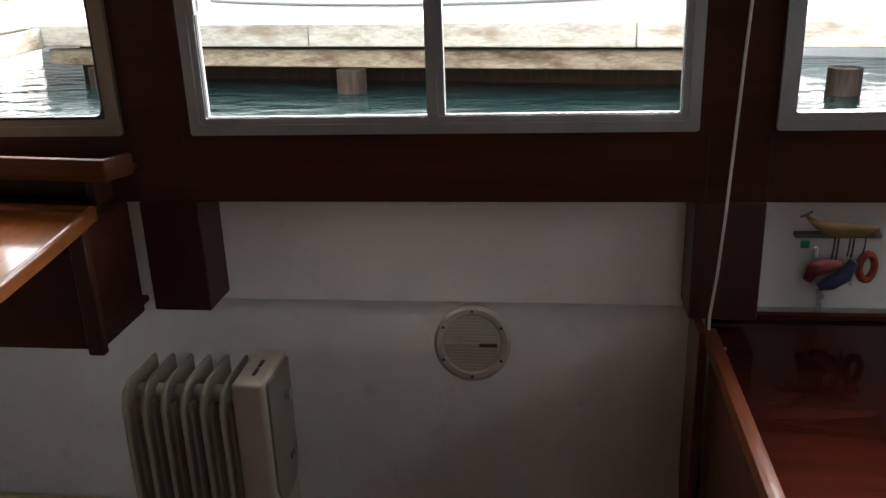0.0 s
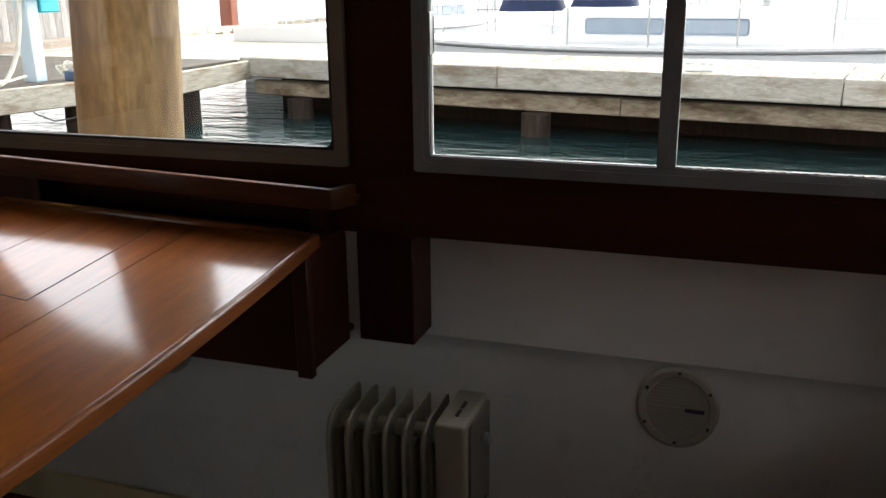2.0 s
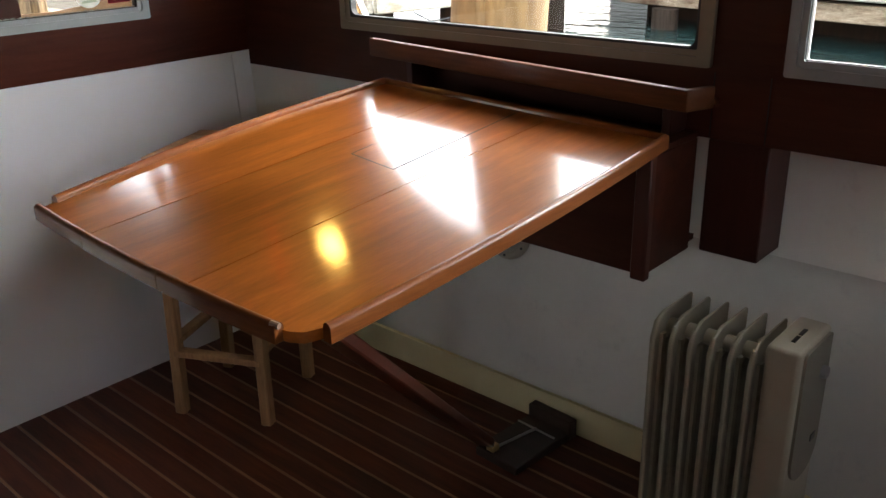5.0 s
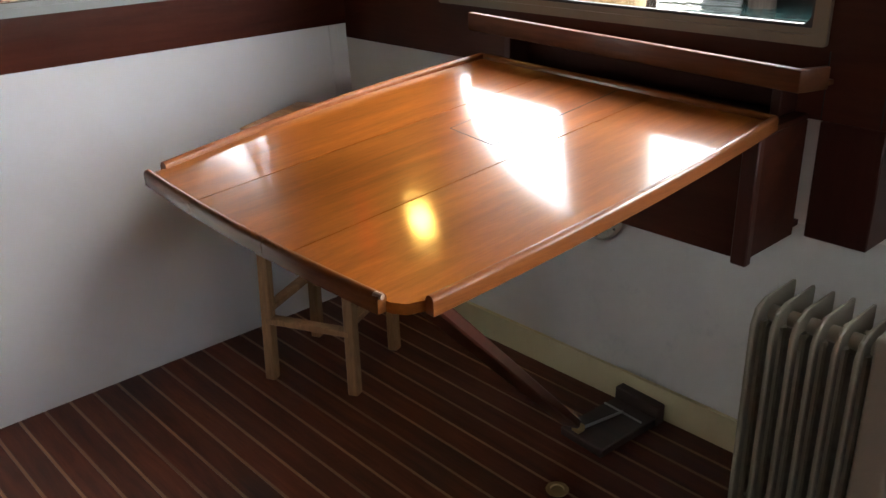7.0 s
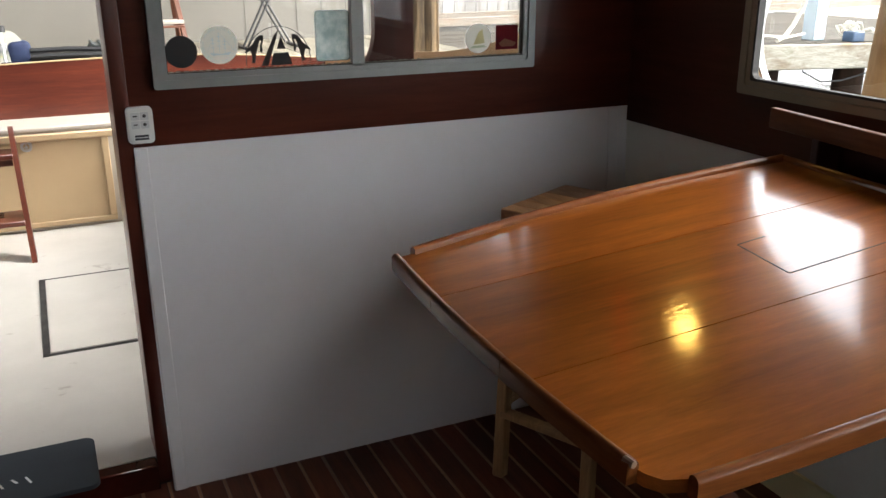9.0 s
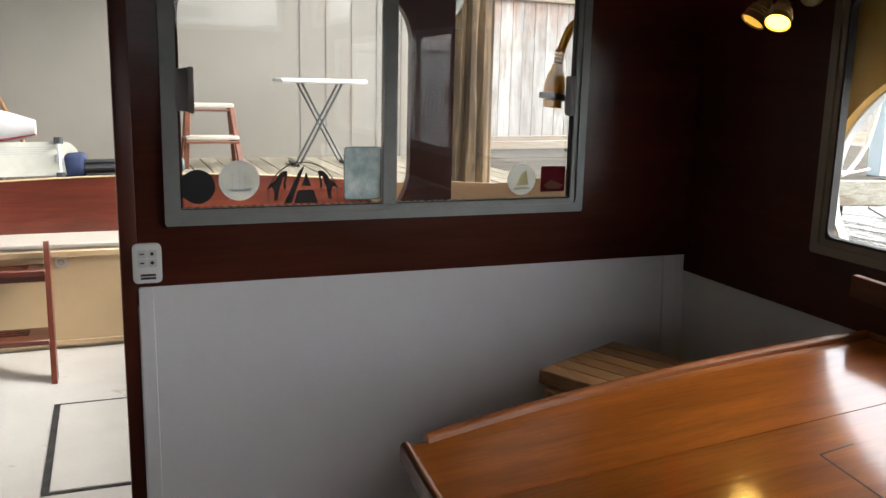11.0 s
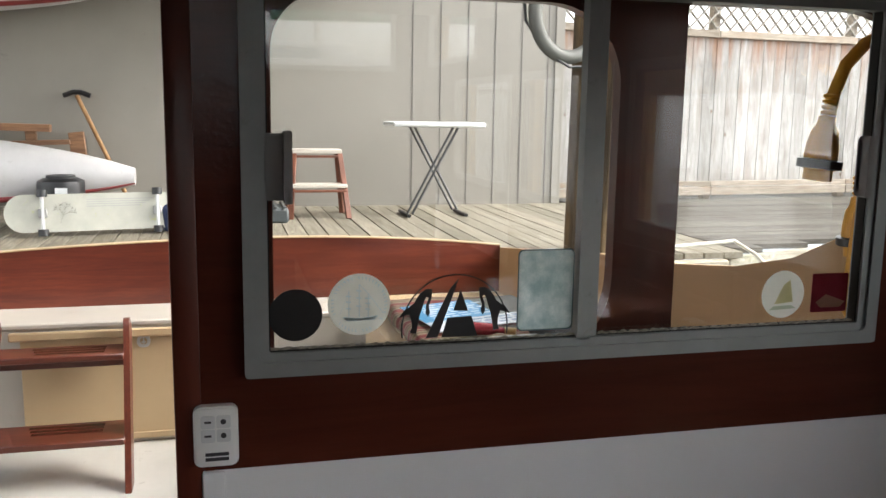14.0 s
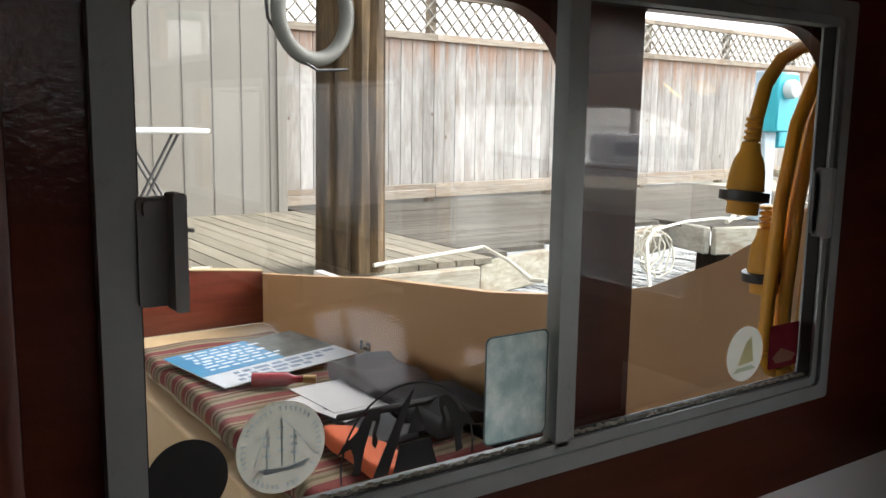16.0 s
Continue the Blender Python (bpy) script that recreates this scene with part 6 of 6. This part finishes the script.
sst = thing("step_stool", (-8.66, 1.29, DECK), "brown wooden two-step stool with pale treads", "step stool")
BROWN = wood("brown_stain", (0.14, 0.045, 0.022), (0.24, 0.085, 0.045), "z", 1.0, 0.5)
PALETR = plain("pale_tread", (0.55, 0.5, 0.43), 0.6, dirt=(0.4, 0.35, 0.28))
part("top_tread", box(B(), -8.86, -8.64, 1.08, 1.50, 1.15, 1.185, 0.006), PALETR, sst)
part("tread", box(B(), -8.66, -8.46, 1.06, 1.52, 0.875, 0.905, 0.006), PALETR, sst)
for s in (0, 1):
    y0 = 1.10 if s == 0 else 1.48
    o_ = -0.05 if s == 0 else 0.05
    part("back_leg", beam(B(), (-8.87, y0 + o_, DECK), (-8.82, y0, 1.15), 0.045, 0.03), BROWN, sst)
    part("front_leg", beam(B(), (-8.44, y0 + o_, DECK), (-8.66, y0, 1.15), 0.045, 0.03), BROWN, sst)
    part("side_rail", beam(B(), (-8.85, y0 + o_ * 0.5, 0.865), (-8.49, y0 + o_ * 0.5, 0.865), 0.03, 0.024), BROWN, sst)
part("cross_rail", beam(B(), (-8.66, 1.09, 1.125), (-8.66, 1.49, 1.125), 0.045, 0.02), BROWN, sst)
part("cross_rail", beam(B(), (-8.475, 1.06, 0.85), (-8.475, 1.52, 0.85), 0.045, 0.02), BROWN, sst)


def kayak(name, tip, tail, r, label):
    """A slender hull that narrows to both ends; white deck, dark lower edge."""
    root = thing(name, (tip[0], (tip[1] + tail[1]) / 2, min(tip[2], tail[2])), label, "kayak")
    tip, tail = Vector(tip), Vector(tail)
    bm = B()
    n = 25
    pts = [tip.lerp(tail, k / (n - 1)) for k in range(n)]
    rs = [max(0.012, r * math.sin(math.pi * min(1, max(0, 0.025 + 0.95 * k / (n - 1)))) ** 0.62) for k in range(n)]
    tube(bm, pts, rs, 20)
    for v in bm.verts:
        q = min(max((v.co.y - tip.y) / (tail.y - tip.y), 0), 1)
        c = tip.lerp(tail, q)
        v.co.x = c.x + (v.co.x - c.x) * 0.62
        if v.co.z < c.z:
            v.co.z = c.z + (v.co.z - c.z) * 0.85
    part("hull", bm, KAYAK_WHITE, root)
    bm = B()
    tube(bm, [p - Vector((-0.42 * q, 0, 0.62 * q)) for p, q in zip(pts, rs)], [max(0.006, 0.03 * q / r) for q in rs], 8)
    part("red_edge", bm, plain("red_gelcoat", (0.2, 0.03, 0.03), 0.3), root)
    return root


kayak("kayak", (-8.28, -0.13, 0.985), (-8.5, -4.4, 1.02), 0.34, "white kayak with a red lower edge, lying along the building")
bm = B()
for yy in (-1.7, -3.2):
    box(bm, -8.75, -8.2, yy - 0.05, yy + 0.05, DECK, 0.705, 0.01)
solid("kayak_chocks", bm, RAILW, "timber chocks under the kayak", "chock")
kayak("hanging_kayak", (-8.95, -0.42, 2.42), (-8.95, -4.3, 2.36), 0.27, "white kayak hung on the building wall")
bm = B()
for yy in (-1.5, -3.2):
    box(bm, WALLX, -8.85, yy - 0.03, yy + 0.03, 2.08, 2.13, 0.005)
solid("wall_rack", bm, RAILW, "timber brackets on the wall under a hung kayak", "rack")

shelfw = thing("wood_rack", (-9.2, -1.2, DECK), "brown timber frame leaning on the building", "timber")
BRN = wood("rough_brown_timber", (0.13, 0.06, 0.03), (0.28, 0.15, 0.075), "y", 1.0, 0.7)
for p0, p1, w, h in (((-9.1, -2.2, 1.36), (-9.1, -0.85, 1.33), 0.1, 0.06), ((-9.16, -1.0, 1.0), (-9.16, -1.02, 1.36), 0.08, 0.08), ((-9.12, -0.62, 0.85), (-9.12, -0.66, 1.30), 0.07, 0.12), ((-9.05, -1.3, 1.2), (-9.05, -0.7, 1.22), 0.06, 0.04)):
    part("timber", beam(B(), p0, p1, w, h, 0.004), BRN, shelfw)
part("base_timber", beam(B(), (-9.15, -0.64, DECK), (-9.15, -0.64, 0.86), 0.08, 0.08), BRN, shelfw)
part("base_timber", beam(B(), (-9.15, -1.02, DECK), (-9.15, -1.02, 1.0), 0.08, 0.08), BRN, shelfw)

padd = thing("canoe_paddle", (-9.0, -0.25, DECK), "wooden paddle with a dark grip leaning on the wall", "paddle")
part("shaft", tube(B(), [(-9.0, -0.22, 0.66), (-9.33, -0.67, 1.60)], 0.018, 10), PINE, padd)
part("grip", tube(B(), [(-9.34, -0.78, 1.60), (-9.34, -0.70, 1.63), (-9.33, -0.64, 1.63), (-9.33, -0.56, 1.60)], 0.022, 8), BLACK, padd)
part("blade", tube(B(), [(-9.06, -0.30, 0.80), (-9.02, -0.24, 0.70), (-8.99, -0.2, 0.621)], [0.02, 0.05, 0.04], 10), BLACK, padd)

drum = thing("black_tub", (-8.0, -0.6, DECK), "black plastic tub with a pale label", "tub")
part("body", lathe(B(), [(0.13, 0.0), (0.15, 0.05), (0.165, 0.33), (0.16, 0.36), (0.12, 0.38)], Matrix.Translation((-8.05, -0.62, DECK)), 24), BLACK, drum)
part("lid", lathe(B(), [(0.10, 0.381), (0.10, 0.40), (0.04, 0.405)], Matrix.Translation((-8.05, -0.62, DECK)), 24), BLACK, drum)
part("label_plate", box(B(), -0.004, 0.006, -0.035, 0.045, 0.27, 0.32, 0.0, Matrix.Translation((-7.885, -0.60, DECK))), PLASTIC, drum)

board = thing("longboard", (-7.72, -0.33, DECK), "white longboard skateboard with tree drawing, standing on its edge", "skateboard")
BM = Matrix.Translation((-7.74, -0.36, DECK + 0.035)) @ Matrix.Rotation(radians(10), 4, "Z") @ Matrix.Rotation(radians(-8), 4, "Y")
loop = [(-0.57 + 0.0, 0.13)] + [(-0.57 + 0.12 * (1 - math.cos(a)), 0.13 - 0.13 * math.sin(a)) for a in [radians(10 * k) for k in range(1, 9)]] + [(-0.45, 0.0), (0.45, 0.0)] + \
       [(0.45 + 0.12 * math.sin(a), 0.13 - 0.13 * math.cos(a)) for a in [radians(10 * k) for k in range(1, 18)]] + [(0.45, 0.26), (-0.45, 0.26)] + [(-0.57 + 0.12 * (1 - math.cos(a)), 0.13 + 0.13 * math.sin(a)) for a in [radians(10 * k) for k in range(8, 0, -1)]]
part("deck", plate(B(), loop, [], 0.0, 0.012, lambda u, v, d: BM @ Vector((d, u, v))), plain("pale_board_print", (0.42, 0.42, 0.36), 0.4, vary=0.1, scale=7, dirt=(0.42, 0.44, 0.2), dirt_at=0.6), board)
bm = B()
rt = random.Random(3)


def twig(p, a, ln, w, depth):
    q = (p[0] + ln * math.cos(a), p[1] + ln * math.sin(a))
    beam(bm, BM @ Vector((0.0135, *p)), BM @ Vector((0.0135, *q)), 0.001, w, 0, up=tuple(BM.to_3x3() @ Vector((1, 0, 0))))
    if depth:
        for da in (-0.6, 0.1, 0.7):
            twig(q, a + da + rt.uniform(-0.3, 0.3), ln * 0.68, w * 0.65, depth - 1)


twig((-0.22, 0.06), 1.2, 0.06, 0.008, 3)
part("tree_drawing", bm, INK, board)
bm = B()
for k in range(4):
    box(bm, 0.0123, 0.0130, -0.05, 0.40 - 0.03 * k, 0.215 - 0.016 * k, 0.221 - 0.016 * k, 0.0, BM)
part("lettering_bar", bm, plain("pale_print_grey", (0.35, 0.35, 0.33), 0.5), board)
for u in (-0.33, 0.42):
    bm = B()
    box(bm, 0.0125, 0.04, u - 0.03, u + 0.03, 0.10, 0.16, 0.006, BM)
    tube(bm, [BM @ Vector((0.055, u, -0.01)), BM @ Vector((0.055, u, 0.27))], 0.012, 8)
    tr = part("truck", bm, STEEL, board)
    for v in (-0.005, 0.265):
        part("wheel", tube(B(), [BM @ Vector((0.055, u, v - 0.024)), BM @ Vector((0.055, u, v + 0.024))], 0.034, 18), BLACK, tr)
bm = B()
box(bm, -7.98, -7.80, 0.08, 0.25, 0.62, 0.83, 0.05, seg=3)
solid("blue_bag", bm, plain("dark_blue_cloth", (0.02, 0.032, 0.08), 0.85, vary=0.2, relief=0.4), "dark blue cloth bag standing behind the longboard", "bag")
hoses = thing("black_hoses", (-7.9, 0.5, DECK), "bundle of black hoses lying on the dock", "hose")
for k in range(7):
    part("hose", tube(B(), [(-7.72 - 0.05 * (k % 4), 0.24, DECK + 0.03 + 0.035 * (k // 2)), (-7.74 - 0.05 * (k % 4), 0.5, DECK + 0.025 + 0.037 * (k // 2)), (-7.76 - 0.05 * (k % 4), 0.82, DECK + 0.03 + 0.03 * (k // 2))], 0.02, 8), BLACK, hoses)
bm = B()
box(bm, -8.6, -8.2, 0.70, 1.02, DECK + 0.001, 0.74, 0.02)
for k in range(5):
    box(bm, -8.61, -8.19, 0.71 + 0.065 * k, 0.735 + 0.065 * k, 0.741, 0.755, 0.004)
solid("dark_crate", bm, plain("grey_green_plastic", (0.06, 0.07, 0.07), 0.6), "dark plastic crate beside the step stool", "crate")
bm = B()
tube(bm, [(-6.6, 1.83, 0.64), (-6.6, 1.9, 0.66), (-6.55, 1.98, 0.65), (-6.62, 2.05, 0.66), (-6.58, 1.92, 0.67)], 0.02, 8)
solid("rope_end", bm, ROPE, "knotted end of white rope on the dock", "rope")

# ---- moored sailing boats beyond the far dock ----
def sailboat(x, y, length, turn, free, cover, label):
    root = thing("sailboat", (x, y, SEA), label, "boat")
    m = Matrix.Translation((x, y, SEA)) @ Matrix.Rotation(radians(turn), 4, "Z")
    bm = B()
    n, k = 22, 9
    rings = []
    for i in range(n):
        q = i / (n - 1)
        half = 0.16 * length * (math.sin(math.pi * (0.18 + 0.82 * q) ** 0.9) ** 0.75 if q < 0.999 else 0.01)
        half = max(half, 0.02)
        top = free * (1.0 + 0.22 * (q - 0.45) ** 2 * 2)
        rings.append([bm.verts.new(m @ Vector(((q - 0.5) * length, half * s * (1 - 0.35 * (1 - abs(j - 4) / 4.0) ** 0.5 * 0) , z))) for j, (s, z) in enumerate([(1, top), (1, top * 0.75), (0.95, top * 0.4), (0.8, 0.0), (0.0, -0.3), (-0.8, 0.0), (-0.95, top * 0.4), (-1, top * 0.75), (-1, top)])])
    for a, b in zip(rings, rings[1:]):
        for j in range(k - 1):
            bm.faces.new((a[j], a[j + 1], b[j + 1], b[j]))
        bm.faces.new((a[8], a[0], b[0], b[8]))
    bm.faces.new(rings[0])
    bm.faces.new(list(reversed(rings[-1])))
    part("hull", bm, HULLWHITE, root)
    bm = B()
    for s in (1, -1):
        tube(bm, [m @ Vector(((i / 21 - 0.5) * length, s * (0.16 * length * (math.sin(math.pi * (0.18 + 0.82 * min(i / 21, 0.97)) ** 0.9) ** 0.75) + 0.012), free * (1.0 + 0.44 * (i / 21 - 0.45) ** 2) - 0.06)) for i in range(22)], 0.02, 6)
    part("rub_strake", bm, plain("grey_strake", (0.2, 0.2, 0.19), 0.5), root)
    cab = B()
    h = 0.5
    box(cab, -0.22 * length, 0.16 * length, -0.085 * length, 0.085 * length, free - 0.05, free + h, 0.12, m, 3)
    c = part("cabin", cab, HULLWHITE, root)
    for s in (1, -1):
        for u0, u1 in ((-0.17, -0.04), (-0.02, 0.09)):
            part("cabin_window", box(B(), u0 * length, u1 * length, s * 0.085 * length - 0.01, s * 0.085 * length + 0.01, free + 0.14, free + 0.36, 0.03, m), TINTED, c)
    mast = part("mast", tube(B(), [m @ Vector((0.1 * length, 0, free + h)), m @ Vector((0.1 * length, 0, free + 9.0))], 0.06, 10), STEEL, root)
    bm = B()
    tube(bm, [m @ Vector((0.09 * length, 0, free + 1.25)), m @ Vector((-0.1 * length, 0, free + 1.3)), m @ Vector((-0.36 * length, 0, free + 1.22))], [0.12, 0.17, 0.08], 12)
    part("sail_cover", bm, cover, root)
    bm = B()
    for s in (1, -1):
        pts = []
        for i in range(7):
            q = -0.44 + 0.13 * i
            yy = s * 0.145 * length * math.sin(math.pi * min(0.97, 0.18 + 0.82 * (q + 0.5)) ** 0.9) ** 0.75
            p = m @ Vector((q * length, yy, free + 0.62))
            tube(bm, [m @ Vector((q * length, yy, free - 0.02)), p], 0.014, 6)
            pts.append(p)
        tube(bm, pts, 0.008, 6)
    part("guard_rail", bm, STEEL, root)
    for s in (1, -1):
        part("bow_stay", tube(B(), [m @ Vector((0.48 * length * s, 0, free + 0.1)), m @ Vector((0.1 * length, 0, free + 8.8))], 0.008, 6), STEEL, mast)
    return m


WHITE_COVER = plain("white_canvas", (0.7, 0.7, 0.68), 0.85, relief=0.3)
m1 = sailboat(-0.6, 13.4, 8.6, -9, 0.82, NAVY, "white sailing boat with a blue sail cover moored behind the dock")
bm = B()
for (xa, xb, s) in ((-3.2, -2.0, 1), (-1.9, -1.0, 1)):
    t = B()
    lathe(t, [(0.55, 0.0), (0.42, 0.3), (0.1, 0.75)], Matrix.Translation(m1 @ Vector(((xa + xb) / 2, 0.1, 1.25))) @ Matrix.Diagonal((1.0, 0.8, 1, 1)), 12)
    flush(bm, t)
solid("boat_tarpaulin", bm, NAVY, "dark blue canvas cockpit covers on a moored boat", "cover")
sailboat(6.9, 12.2, 8.2, -12, 0.86, WHITE_COVER, "white sailing boat moored behind the dock")
for x, y, ln, tu, fr, cv in ((-7, 19, 9.5, 80, 0.9, WHITE_COVER), (-2, 20, 9.0, 84, 0.9, NAVY), (2.6, 20.5, 9.5, 80, 0.95, BLUE), (7.5, 20, 8.8, 82, 0.9, WHITE_COVER), (-1.0, 30, 10, 75, 1.0, NAVY), (-9, 31, 10, 80, 1.0, WHITE_COVER), (6, 31, 10, 80, 1.0, NAVY)):
    sailboat(x, y, ln, tu, fr, cv, "white sailing boat moored farther off in the marina")
# boats moored off the other side and ahead
GREEN_COVER = plain("green_canvas", (0.03, 0.16, 0.10), 0.85, vary=0.2, relief=0.3)
for x, y, ln, tu, fr, cv in ((10.5, -1.5, 10, 74, 1.95, BLUE), (11.5, 4.6, 9, 100, 2.0, GREEN_COVER), (15.5, 1.5, 11, 84, 2.5, NAVY), (17, 9.0, 11, 60, 2.4, GREEN_COVER), (1.5, -9, 8.5, 5, 0.85, WHITE_COVER), (-6, -10, 8.5, 0, 0.85, WHITE_COVER)):
    sailboat(x, y, ln, tu, fr, cv, "white sailing boat moored near by")
post2 = solid("red_post", box(B(), -10.85, -10.55, 17.2, 17.5, 0.3, 3.2, 0.02), plain("red_brown_paint", (0.24, 0.07, 0.035), 0.7), "red-brown timber post at the end of the dock", "post")

# dock surface of the far end: walkway beyond the fence corner
walkway = thing("walkway_dock", (-8, 12, DECK), "weathered plank walkway continuing past the fence", kind="structure")
bm = B()
for k in range(90):
    box(bm, -10.5, -6.22, 10.5 + 0.15 * k, 10.643 + 0.15 * k, DECK - 0.05, DECK + 0.004 * rnd.random())
o = part("planking", bm, BEAM_X, walkway)
o["kind"] = "stuff"
for k in range(3):
    part("kerb", beam(B(), (-10.1 - 0.36 * k, 12.4 + 3.6 * k, DECK + 0.10), (-10.45 - 0.36 * k, 15.95 + 3.6 * k, DECK + 0.10), 0.16, 0.12, 0.01), BEAM_Y, walkway)
    part("kerb_block", box(B(), -10.25 - 0.36 * k, -10.05 - 0.36 * k, 13.0 + 3.6 * k, 13.3 + 3.6 * k, DECK, DECK + 0.042), BEAM_Y, walkway)

# ---- pieces: dock planks, then the cabin sole ----
def plank_mesh(name, lx, ly, lz, material, bev=0.003):
    me = finish(name, box(B(), 0, lx, 0, ly, -lz, 0, bev), material)
    return me


pale = [plank_mesh("dock_plank", 3.1, w, 0.04, DECK_PALE) for w in (0.135, 0.138, 0.141)]
y = -4.0
while y < CORNER:
    me = pale[rnd.randrange(3)]
    piece("plank", me, dock, Matrix.Translation((EDGE - 0.06 - 3.06, y, DECK + 0.003 * rnd.random())))
    y += 0.146
x = -10.3
while x < -6.4:
    xr = x + 0.138
    runs = [(CORNER + 0.12, 10.5)]
    if xr > -7.28:
        runs = [(CORNER + 0.12, 3.79 + (-6.40 - xr) * 2.91 / 0.90), (max(6.60, 6.56 + (xr + 6.67) * 1.32 / 0.31), 10.5)]
    for y0, y1 in runs:
        while y1 - y0 > 0.12:
            ln = min(3.3 + 0.08 * rnd.random(), y1 - y0)
            piece("plank", plank_mesh("dock_plank", 0.138, ln - 0.005, 0.04, DECK_GREY), dock, Matrix.Translation((x, y0, DECK + 0.003 * rnd.random())))
            y0 += ln
    x += 0.146

strip = plank_mesh("sole_plank", 5.16, 0.0665, 0.012, SOLE, 0.0015)
thin = plank_mesh("sole_strip", 5.16, 0.0075, 0.012, HOLLY, 0.0)
y = -2.0
while y < 2.02:
    piece("plank", strip, floor, Matrix.Translation((-2.56, y, 0.0)))
    piece("pale_strip", thin, floor, Matrix.Translation((-2.56, y + 0.0668, -0.0008)))
    y += 0.0745
